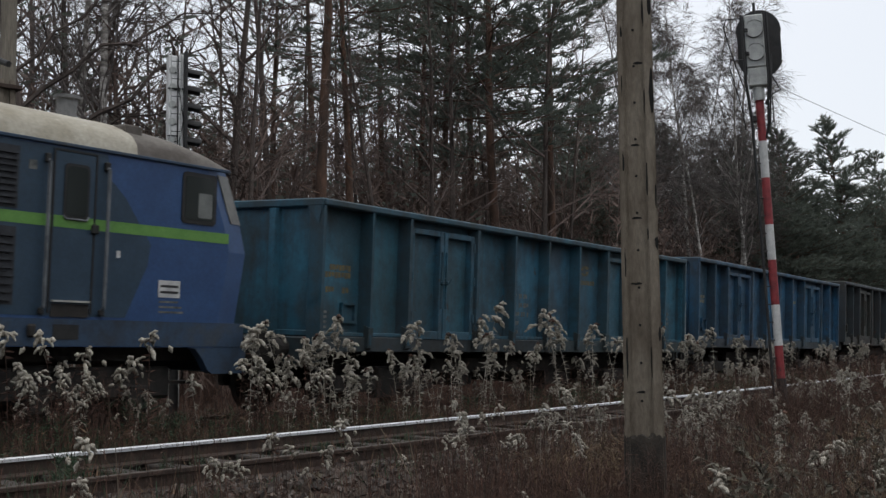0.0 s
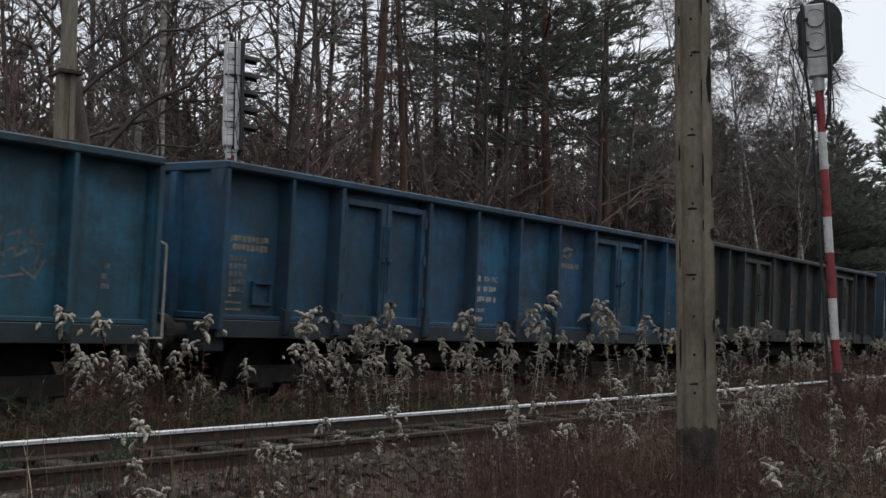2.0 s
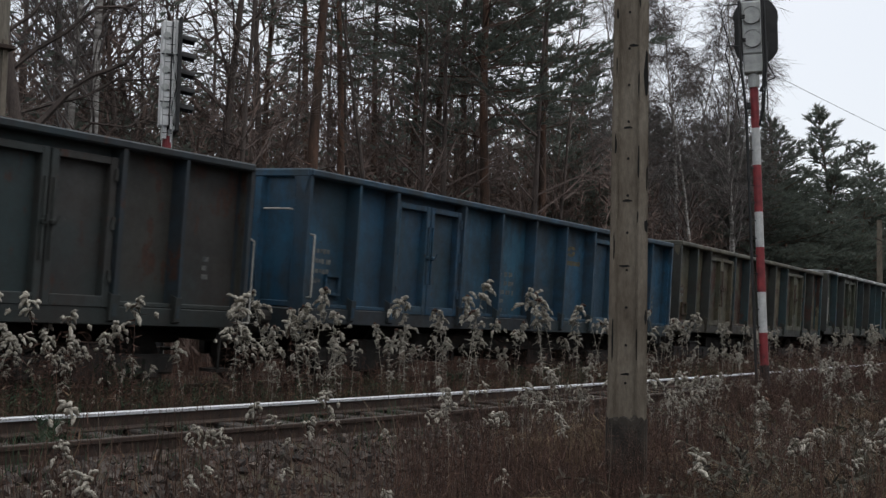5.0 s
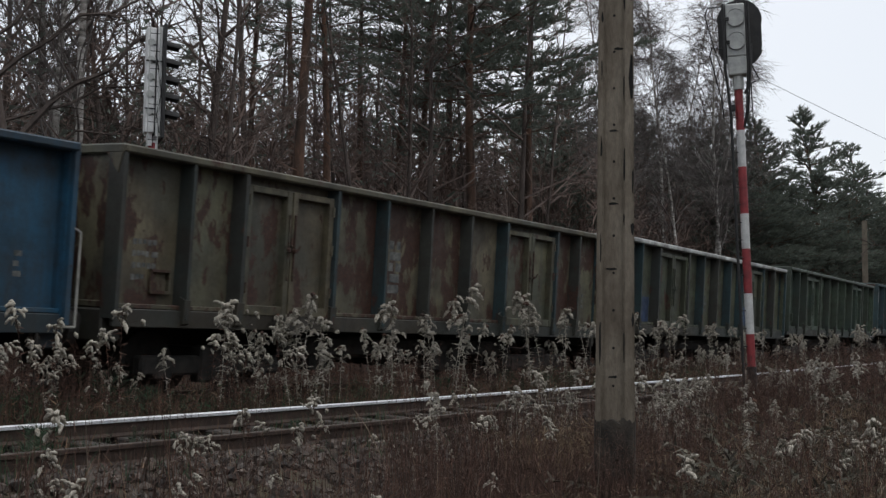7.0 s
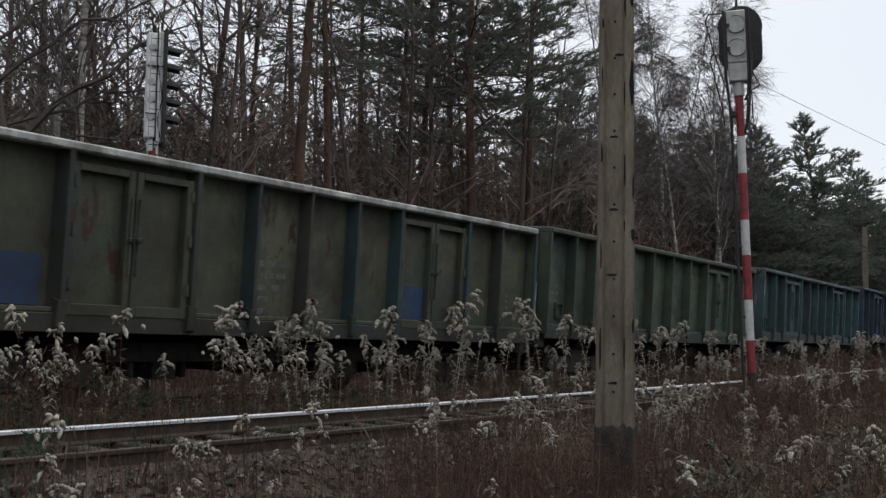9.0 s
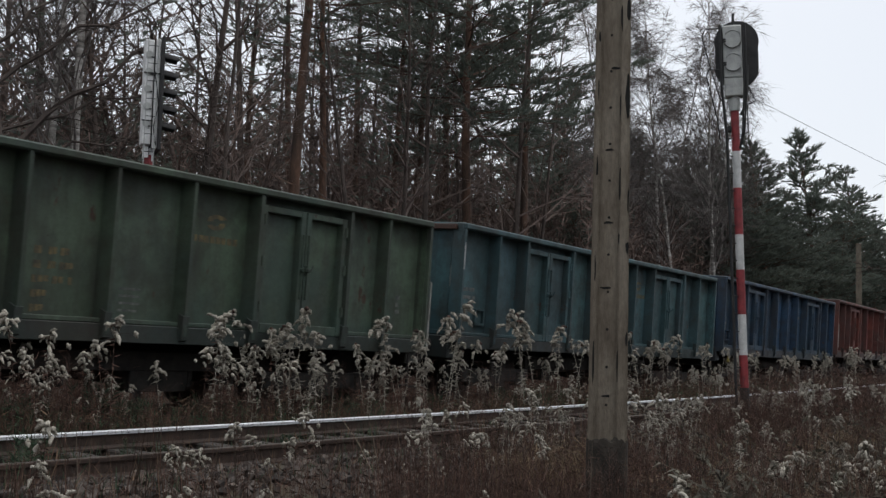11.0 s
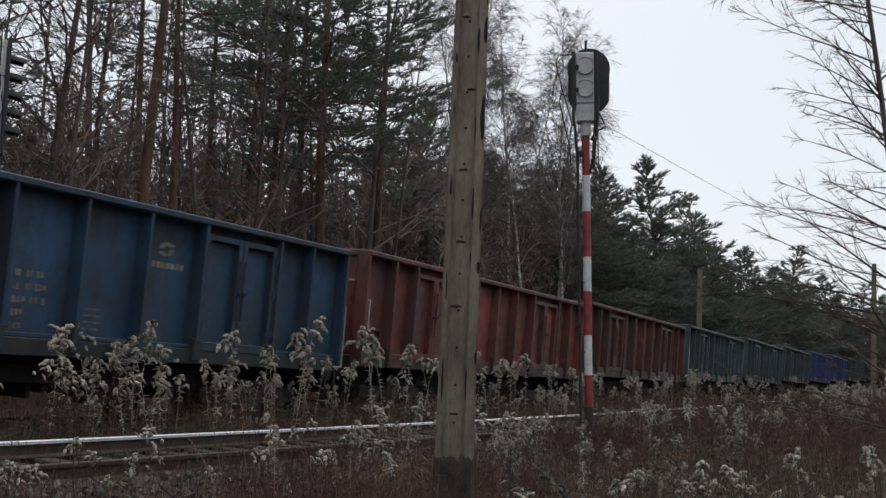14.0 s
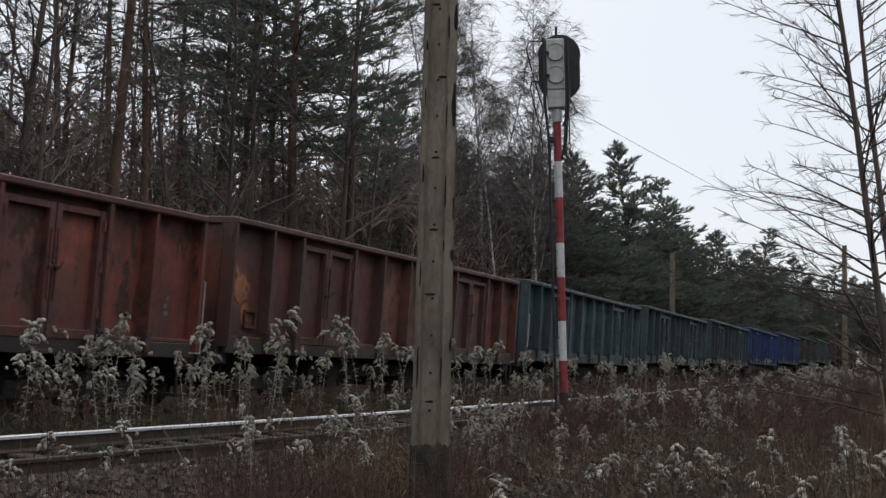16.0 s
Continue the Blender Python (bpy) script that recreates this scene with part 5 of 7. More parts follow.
def bare_tree(high, girth, low=0.25, arms=26, reach=3.2, up=0.95, droop=0.03, twigs=5, lean=0.0, bark=None, fine=None, wob=0.1, subs=5, slim=1.0, splay=0.8):
    """A leafless broadleaf tree: trunk, and a crown of limbs, branches and twigs."""
    top = new("bare_tree")
    trunk, crown = Wood(), Wood()
    pts = limb(Vector((0, 0, -0.3)), Vector((lean, 0, 1)).normalized(), high, 11, 0.05 * (1 + wob), 0.03)
    rad = [girth * (1 - 0.93 * (i / 11) ** 0.9) + (0.3 * girth if i == 0 else 0) for i in range(12)]
    trunk.tube(pts, rad, 7)
    for k in range(arms):
        t = low + (0.97 - low) * (k + rnd(0, 1)) / arms
        p, d = along(pts, t)
        ln = reach * (1.15 - 0.8 * t) * rnd(0.55, 1.25)
        r0 = max(0.012, slim * girth * (1 - 0.9 * t) * rnd(0.3, 0.5))
        arm = limb(p, tilt(d, up * rnd(0.7, 1.25), rnd(0, 6.28)), ln, 5, wob * 1.6, 0.09 - droop)
        crown.tube(arm, [r0 * (1 - 0.8 * i / 5) for i in range(6)], 4)
        for j in range(subs):
            q, e = along(arm, rnd(0.2, 1.0))
            sl = ln * rnd(0.22, 0.5)
            sub = limb(q, tilt(e, splay * rnd(0.4, 1.0), rnd(0, 6.28)), sl, 3, wob * 2, 0.07 - droop * 3)
            crown.tube(sub, [max(0.008, r0 * 0.4), max(0.007, r0 * 0.3), 0.006, 0.004], 3)
            for _ in range(twigs):
                a, g = along(sub, rnd(0.15, 1.0))
                crown.spike(a, a + tilt(g, splay * rnd(0.3, 0.95), rnd(0, 6.28)) * rnd(0.25, 0.75) * (0.5 + 0.5 * slim) + Vector((0, 0, -droop * 3 * rnd(0, 1))), 0.0065 * (0.4 + 0.6 * slim))
    hang("trunk", trunk.mesh("trunk", bark or BARK_DARK, True), top)
    hang("crown", crown.mesh("crown", fine or TWIG), top, "bare branches and twigs")
    return top


def spray(w, a, b, count, size, width):
    """Needles along the outer part of a shoot from a to b, standing forward and up."""
    d = (b - a).normalized()
    for _ in range(count):
        p = a.lerp(b, 0.2 + 0.8 * R.random() ** 0.7)
        o = d * rnd(0.5, 1.0) + Vector((rnd(-0.65, 0.65), rnd(-0.65, 0.65), rnd(-0.15, 0.85)))
        w.blade(p, p + o.normalized() * size * rnd(0.6, 1.15), width)


def pine_tree(high, girth, crown_from=0.45, whorls=15, reach=2.6, point=0.5, needles=(9, 0.26, 0.022), step=0.36, thin=0.0, loose=0.0):
    """A Scots pine: bare reddish trunk with dead stubs, and a crown of flat layered boughs with upturned tips."""
    top = new("pine_tree")
    trunk, limbs, leaf = Wood(), Wood(), Wood()
    pts = limb(Vector((0, 0, -0.3)), Vector((0, 0, 1)), high, 10, 0.035, 0.05)
    trunk.tube(pts, [girth * (1 - 0.88 * i / 10) + (0.25 * girth if i == 0 else 0) for i in range(11)], 8)
    for k in range(18):
        p, d = along(pts, rnd(0.1, crown_from))
        arm = limb(p, tilt(d, rnd(1.2, 1.75), rnd(0, 6.28)), rnd(0.4, 1.7), 3, 0.18, -0.02)
        limbs.tube(arm, [0.018, 0.014, 0.01, 0.006], 3)
        for _ in range(4):
            a, g = along(arm, rnd(0.3, 1))
            limbs.spike(a, a + tilt(g, rnd(0.4, 1), rnd(0, 6.28)) * rnd(0.2, 0.5), 0.007)
    for k in range(whorls):
        u = k / (whorls - 1)
        t = crown_from + (0.985 - crown_from) * min(1.0, u + rnd(-0.45, 0.45) / whorls)
        shape = (1 - u) ** point * (0.6 + 0.4 * min(1, u * 5))
        turn, count = rnd(0, 6.28), R.choice((4, 5, 5, 6))
        for j in range(count):
            if R.random() < thin:
                continue
            p, d = along(pts, min(0.999, max(0.02, t + rnd(-0.012, 0.012) * (1 + 3 * loose))))
            ln = max(0.4, reach * shape * rnd(0.4, 1.3))
            out = 1.58 - 0.55 * u ** 1.5 - 0.25 * loose + rnd(-0.15, 0.15) * (1 + 2.2 * loose)
            az = turn + 6.283 * j / count + rnd(-0.4, 0.4)
            arm = limb(p, Vector((math.sin(out) * math.cos(az), math.sin(out) * math.sin(az), math.cos(out))), ln, 5, 0.10, 0.02)
            limbs.tube(arm, [max(0.012, 0.03 * shape + 0.012), 0.026, 0.022, 0.016, 0.011, 0.006], 3)
            v = 0.22
            side = 1
            while v < 1.0:                     # side shoots, left and right, in one flat bough
                q, e = along(arm, v)
                turned = e.copy()
                turned.rotate(Matrix.Rotation(side * rnd(0.45, 1.0), 3, Vector((0, 0, 1))))
                turned.z = e.z * 0.5 + rnd(-0.05, 0.28) + loose * rnd(-0.55, 0.65)
                tip = q + turned.normalized() * (0.28 + 0.40 * ln * (1.1 - v)) * rnd(0.6, 1.2)
                limbs.spike(q, tip, 0.008)
                spray(leaf, q, tip, int(needles[0] * (0.55 + 1.1 * (tip - q).length)), needles[1], needles[2])
                v += step * 0.5 / ln
                side = -side
            spray(leaf, arm[-2], arm[-1] + Vector((0, 0, 0.1)), needles[0] + 3, needles[1], needles[2])
    spray(leaf, pts[-2].lerp(pts[-1], 0.5), pts[-1] + Vector((0, 0, 0.3)), 20, needles[1], needles[2])
    hang("trunk", trunk.mesh("trunk", BARK_PINE, True), top)
    hang("branchwork", limbs.mesh("branchwork", BARK_PINE), top)
    hang("needles", leaf.mesh("needles", NEEDLES), top, "dark green needle sprays")
    return top


def slender_tree(high, girth, arms):
    """A young tree with long straight rising side branches, each feathered with fine twigs."""
    top = new("bare_tree")
    trunk, crown = Wood(), Wood()
    pts = limb(Vector((0, 0, -0.3)), Vector((0, 0, 1)), high, 12, 0.012, 0.03)
    trunk.tube(pts, [girth * (1 - 0.85 * i / 12) for i in range(13)], 7)
    for k in range(arms):
        t = 0.12 + 0.85 * (k + rnd(0, 1)) / arms
        p, d = along(pts, t)
        ln = 2.75 * (1.05 - 0.65 * t) * rnd(0.6, 1.2)
        r0 = max(0.008, 0.025 * (1.1 - t) * rnd(0.6, 1.1))
        arm = limb(p, tilt(d, rnd(0.95, 1.3), rnd(0, 6.28)), ln, 9, 0.045, -0.012)
        crown.tube(arm, [r0 * (1 - 0.82 * i / 9) for i in range(10)], 4)
        for j in range(int(5 + ln * 4)):
            v = rnd(0.15, 0.98)
            q, e = along(arm, v)
            sub = limb(q, tilt(e, rnd(0.3, 0.75), rnd(0, 6.28)), ln * rnd(0.12, 0.34) * (1.25 - v), 4, 0.09, 0.015)
            crown.tube(sub, [max(0.0045, r0 * 0.4), 0.0042, 0.0036, 0.003, 0.002], 3)
            for _ in range(4):
                a, g = along(sub, rnd(0.2, 1.0))
                crown.spike(a, a + tilt(g, rnd(0.3, 0.7), rnd(0, 6.28)) * rnd(0.08, 0.26), 0.003)
    hang("trunk", trunk.mesh("trunk", BARK_DARK, True), top)
    hang("crown", crown.mesh("crown", BARK_DARK), top, "long fine side branches")
    return top


def arching_tree(az):
    """A broadleaf with long limbs that reach out along the line, and fine spreading twigs."""
    top = new("bare_tree")
    trunk, crown = Wood(), Wood()
    east = Vector((math.sin(radians(az)), -math.cos(radians(az)), 0))
    deep = Vector((math.cos(radians(az)), math.sin(radians(az)), 0))
    pts = limb(Vector((0, 0, -0.3)), (Vector((0, 0, 1)) - east * 0.12).normalized(), 12, 9, 0.06, 0.03)
    trunk.tube(pts, [0.17 * (1 - 0.8 * i / 9) for i in range(10)], 8)
    # start height, run along the line, rise, depth, thickness
    for z, run, rise_, depth, r0 in ((4.6, 3.4, 2.7, 0.2, 0.075), (5.9, 4.0, 2.2, -0.3, 0.05), (4.5, 3.6, 0.5, 0.5, 0.035), (4.3, 2.8, -0.2, -0.4, 0.03), (6.6, 3.2, 2.6, 0.6, 0.04),
                                     (5.4, -2.6, 2.6, 0.5, 0.05), (6.8, -2.4, 2.2, -0.5, 0.04), (7.6, 2.4, 2.6, -0.6, 0.035), (8.4, -1.6, 2.6, 0.2, 0.03), (5.1, 4.6, 1.2, 0.9, 0.035)):
        p = along(pts, z / 12)[0]
        end = p + east * run + deep * depth + Vector((0, 0, rise_))
        arm = [p.lerp(end, i / 8) + Vector((rnd(-0.1, 0.1), rnd(-0.1, 0.1), rnd(-0.12, 0.12) + 0.35 * math.sin(math.pi * i / 8))) * (1 if 0 < i else 0) for i in range(9)]
        crown.tube(arm, [r0 * (1 - 0.85 * i / 8) for i in range(9)], 5)
        for j in range(22):
            v = rnd(0.15, 1.0)
            q, e = along(arm, min(0.999, v))
            sub = limb(q, tilt(e, rnd(0.4, 1.1), rnd(0, 6.28)), rnd(0.6, 1.7), 5, 0.2, 0.03)
            crown.tube(sub, [max(0.009, r0 * 0.35), 0.01, 0.008, 0.007, 0.005, 0.003], 3)
            for _ in range(7):
                a, g = along(sub, rnd(0.15, 1.0))
                b = a + tilt(g, rnd(0.3, 1.0), rnd(0, 6.28)) * rnd(0.2, 0.7)
                crown.spike(a, b, 0.006)
    hang("trunk", trunk.mesh("trunk", BARK_DARK, True), top)
    hang("crown", crown.mesh("crown", BARK_DARK), top, "long arching limbs with fine twigs")
    return top


def bush(high, stems, spreadr, mat, fork=5):
    top = new("leafless_bush")
    for grp in range(1):
        w = Wood()
        for _ in range(stems):
            p = Vector((rnd(-0.3, 0.3), rnd(-0.3, 0.3), -0.1))
            arm = limb(p, Vector((rnd(-spreadr, spreadr), rnd(-spreadr, spreadr), 1)).normalized(), high * rnd(0.6, 1.1), 5, 0.14, 0.0)
            w.tube(arm, [0.012, 0.011, 0.009, 0.007, 0.005, 0.003], 3)
            for _ in range(fork + 3):
                q, e = along(arm, rnd(0.25, 1))
                sub = limb(q, tilt(e, rnd(0.3, 0.9), rnd(0, 6.28)), rnd(0.5, 1.3), 3, 0.15, 0.05)
                w.tube(sub, [0.006, 0.0055, 0.0045, 0.003], 3)
                for _ in range(7):
                    a, g = along(sub, rnd(0.1, 1))
                    w.spike(a, a + tilt(g, rnd(0.3, 0.9), rnd(0, 6.28)) * rnd(0.2, 0.6), 0.0042)
        hang("crown", w.mesh("crown", mat), top)
    return top


def plant(ob, x, y, scale, spin, label, category, group, lean=0.0, master=False, tall=None):
    m = pose(x, y, ground_z(x, y), lean, 0, spin) @ Matrix.Diagonal((scale, scale, tall or scale, 1))
    if master:
        ob.matrix_world = m
        c = ob
    else:
        c = copy_thing(ob, m)
    return tagged(c, label, category, group)


BARE = [bare_tree(15, 0.105, 0.18, 29, 3.0, 0.85, twigs=6), bare_tree(17, 0.135, 0.22, 29, 3.6, 0.95, twigs=6), bare_tree(13, 0.085, 0.12, 30, 2.6, 0.75, twigs=6), bare_tree(16, 0.10, 0.25, 30, 2.9, 1.05, 0.04)]
PINES = [pine_tree(16, 0.15, 0.5, 12, 2.5, 0.5, (10, 0.26, 0.020), thin=0.15, loose=0.3), pine_tree(17, 0.17, 0.6, 10, 2.6, 0.5, (10, 0.26, 0.020), thin=0.15, loose=0.3)]
FAR_PINES = [pine_tree(15, 0.15, 0.24, 30, 3.7, 0.68, (16, 0.30, 0.028), 0.34, 0.18, 0.8), pine_tree(14, 0.14, 0.22, 27, 3.5, 0.6, (16, 0.30, 0.028), 0.34, 0.18, 0.8), pine_tree(15, 0.14, 0.26, 28, 3.9, 0.78, (16, 0.30, 0.028), 0.34, 0.18, 0.8)]
BIG_PINE = pine_tree(19, 0.2, 0.40, 16, 5.4, 0.33, (15, 0.29, 0.023), 0.34, 0.16, 0.35)
MID_PINE = pine_tree(17, 0.17, 0.46, 13, 3.8, 0.5, (13, 0.29, 0.023), 0.35, 0.18, 0.35)
BIRCH = [bare_tree(16.5, 0.12, 0.28, 42, 3.8, 0.62, 0.09, 8, 0, BARK_BIRCH, TWIG_BIRCH, 0.1, 9), bare_tree(15, 0.10, 0.3, 42, 3.2, 0.6, 0.11, 9, 0.03, BARK_BIRCH, TWIG_BIRCH, 0.12, 10)]
BUSH = [bush(3.6, 13, 0.4, BRUSH, 5), bush(2.6, 13, 0.5, BRUSH, 5), bush(4.8, 12, 0.32, TWIG, 6)]
SIDE_TREE = slender_tree(12, 0.056, 88)
LIMB_TREE = arching_tree(51.4)
USED = set()
KINDS = {
    "bare": (BARE, "leafless dark-barked broadleaf tree at the wood's edge", "tree", "bare trees of the wood"),
    "far_pine": (FAR_PINES, "dense dark green Scots pine along the wood's edge", "pine tree", "pines of the wood"),
    "pine": (PINES, "Scots pine with dark green needle tufts and a reddish trunk", "pine tree", "pines of the wood"),
    "birch": (BIRCH, "leafless birch with pale bark and fine hanging twigs", "birch tree", "birches of the wood"),
    "bush": (BUSH, "leafless brown bush behind the railway line", "bush", "bushes along the wood")}


def grow(kind, x, y, scale=1.0, lean=0.0, tall=None):
    stock, label, cat, grp = KINDS[kind]
    ob = R.choice(stock)
    first = ob.name not in USED
    USED.add(ob.name)
    plant(ob, x, y, scale, rnd(0, 360), label, cat, grp, lean, first, tall)


def edge(x):
    """Where the wood begins beyond the line, at x along it."""
    return LATERAL + float(np.interp(x, SG, _y)) + 5.4


def by_az(az, d):
    return d * math.cos(radians(az)), d * math.sin(radians(az))


def build_wood():
    taken = []

    def free(x, y, gap):
        if all((x - a) ** 2 + (y - b) ** 2 > gap * gap for a, b in taken):
            taken.append((x, y))
            return True
        return False
    # trees that stand out: one broad pine, three birches, and the pines along the skyline
    x, y = by_az(32.0, 37.5)
    plant(BIG_PINE, x, y, 1.0, 40, "broad tall Scots pine with dark green spreading boughs", "pine tree", "pines of the wood", 0, True)
    taken.append((x, y))
    for az, d, s in ((34.8, 41, 1.05), (29.6, 42, 1.05), (33.2, 47, 1.15)):
        x, y = by_az(az, d)
        taken.append((x, y))
        plant(MID_PINE, x, y, s, 50 * az, *KINDS["pine"][1:], 0, az == 34.8)
    for k, (az, d, s) in enumerate(((24.4, 48, 1.0), (22.4, 50, 1.02), (26.4, 47, 1.0), (25.3, 52, 1.05), (23.3, 54, 1.1), (21.2, 56, 1.02), (20.6, 54, 1.05), (20.0, 58, 0.96), (21.8, 60, 1.12), (23.8, 60, 1.15), (24.9, 58, 1.18))):
        x, y = by_az(az, d)
        taken.append((x, y))
        ob = BIRCH[k % 2]
        first = ob.name not in USED
        USED.add(ob.name)
        plant(ob, x, y, s, 70 * k, *KINDS["birch"][1:], rnd(-2, 2), first)
    for k, (az, d, top) in enumerate(((18.07, 67, 13.2), (16.18, 75, 14.8), (14.53, 82, 13.7), (13.63, 87, 13.0), (12.23, 96, 12.3), (10.84, 108, 13.4), (9.93, 118, 13.5), (8.6, 135, 13.0),
                                       (7.6, 150, 13.0), (6.7, 165, 12.6), (5.6, 190, 13), (19.3, 62, 11.0), (20.2, 60, 11.5), (17.2, 72, 11.0), (15.3, 80, 11.0), (18.9, 70, 12.0))):
        x, y = by_az(az, d)
        taken.append((x, y))
        ob = FAR_PINES[(k * 2) % 3]
        first = ob.name not in USED
        USED.add(ob.name)
        high = 0.98 * top / (14 if ob is FAR_PINES[1] else 15)
        plant(ob, x, y, 1.28 * high, rnd(0, 360), *KINDS["far_pine"][1:], 0, first, high)
    for k in range(24):
        az = 5.5 + 0.62 * k + rnd(-0.2, 0.2)
        d = 72 + 1.1 * max(0.0, 21 - az) ** 1.6 + rnd(0, 8)
        x, y = by_az(az, d)
        taken.append((x, y))
        grow("far_pine", x, y, rnd(0.64, 0.8))
    for k in range(16):                        # tall growth behind the birches
        az = 19.6 + 0.62 * k + rnd(-0.2, 0.2)
        d = rnd(57, 74)
        high = d * math.tan(radians(10.2 + 0.40 * (az - 19) + rnd(-1.2, 0.6))) * 0.97
        x, y = by_az(az, d)
        taken.append((x, y))
        grow("far_pine" if k % 3 else "bare", x, y, high / 14.5, rnd(-2, 2))
    # straight trunks of the front row
    for az, d, kind in ((38.9, 31, "pine"), (37.1, 30, "bare"), (40.5, 29, "pine"), (44.0, 27, "bare"), (45.0, 28, "bare"), (42.3, 30, "bare"), (50.5, 24.5, "birch"),
                        (51.6, 25, "birch"), (35.5, 33, "bare"), (34.3, 36, "bare"), (30.2, 37, "bare"), (28.9, 40, "bare"), (48.6, 27, "bare"), (56, 25, "bare"), (41.3, 33, "bare"), (39.6, 36, "bare"), (40.3, 39, "pine"), (43.3, 35, "bare"), (38.0, 35, "bare"), (36.2, 38, "bare"), (37.4, 41, "pine"), (42.6, 40, "pine")):
        x, y = by_az(az, d)
        taken.append((x, y))
        grow(kind, x, y, rnd(0.92, 1.1), rnd(-2, 2))
    n = 0
    while n < 78:
        x, dep = rnd(2, 75), abs(R.gauss(0, 11)) + 0.5
        y = edge(x) + dep
        az = math.degrees(math.atan2(y, x))
        if not 19 < az < 62 or not free(x, y, 1.5):
            continue
        k = R.random()
        if az > 50 and k < 0.5:
            continue
        if 20 < az < 28.5:                    # lower growth before the birches
            grow("far_pine" if k < 0.6 else "bare", x, y, rnd(0.5, 0.74), rnd(-2, 2))
        else:
            grow("pine" if k < (0.09 if az > 36 else 0.2) else "bare", x, y, rnd(0.8, 1.1), rnd(-2, 2))
        n += 1
    for _ in range(22):
        x = rnd(58, 260)
        y = edge(x) + 1 + rnd(0, 16)
        if free(x, y, 2.2):
            grow(R.choice(("far_pine", "far_pine", "bare")), x, y, rnd(0.6, 0.85), rnd(-2, 2))
    for _ in range(100):
        x = rnd(5, 85)
        y = edge(x) + rnd(1.2, 10)
        if free(x, y, 0.8):
            grow("bush", x, y, rnd(0.75, 1.25))
    # slender trees on the near side, and a low-limbed tree beyond the stub pole
    for az, d, spin, lean in ((4.42, 16.0, 0, 7.6), (4.0, 17.5, 150, 5.6)):
        x, y = by_az(az, d)
        c = plant(SIDE_TREE, x, y, 1.0, 0, "slender leafless tree leaning over dead grass", "tree", "slender trees on the near side", 0, spin == 0)
        c.matrix_world = pose(x, y, ground_z(x, y), 0, 0, az) @ pose(0, 0, 0, -abs(lean), 0, 0) @ pose(0, 0, 0, 0, 0, spin)
    for az, d, sc in ((50.2, 38, 0.62), (48.8, 42, 0.68), (47.5, 40, 0.6), (49.6, 46, 0.75), (46.2, 44, 0.62)):
        grow("far_pine", *by_az(az, d), sc)
    x, y = by_az(51.6, 23.0)
    plant(LIMB_TREE, x, y, 1.0, 0, "leafless tree with long low arching limbs", "tree", "bare trees of the wood", 0, True)


build_wood()


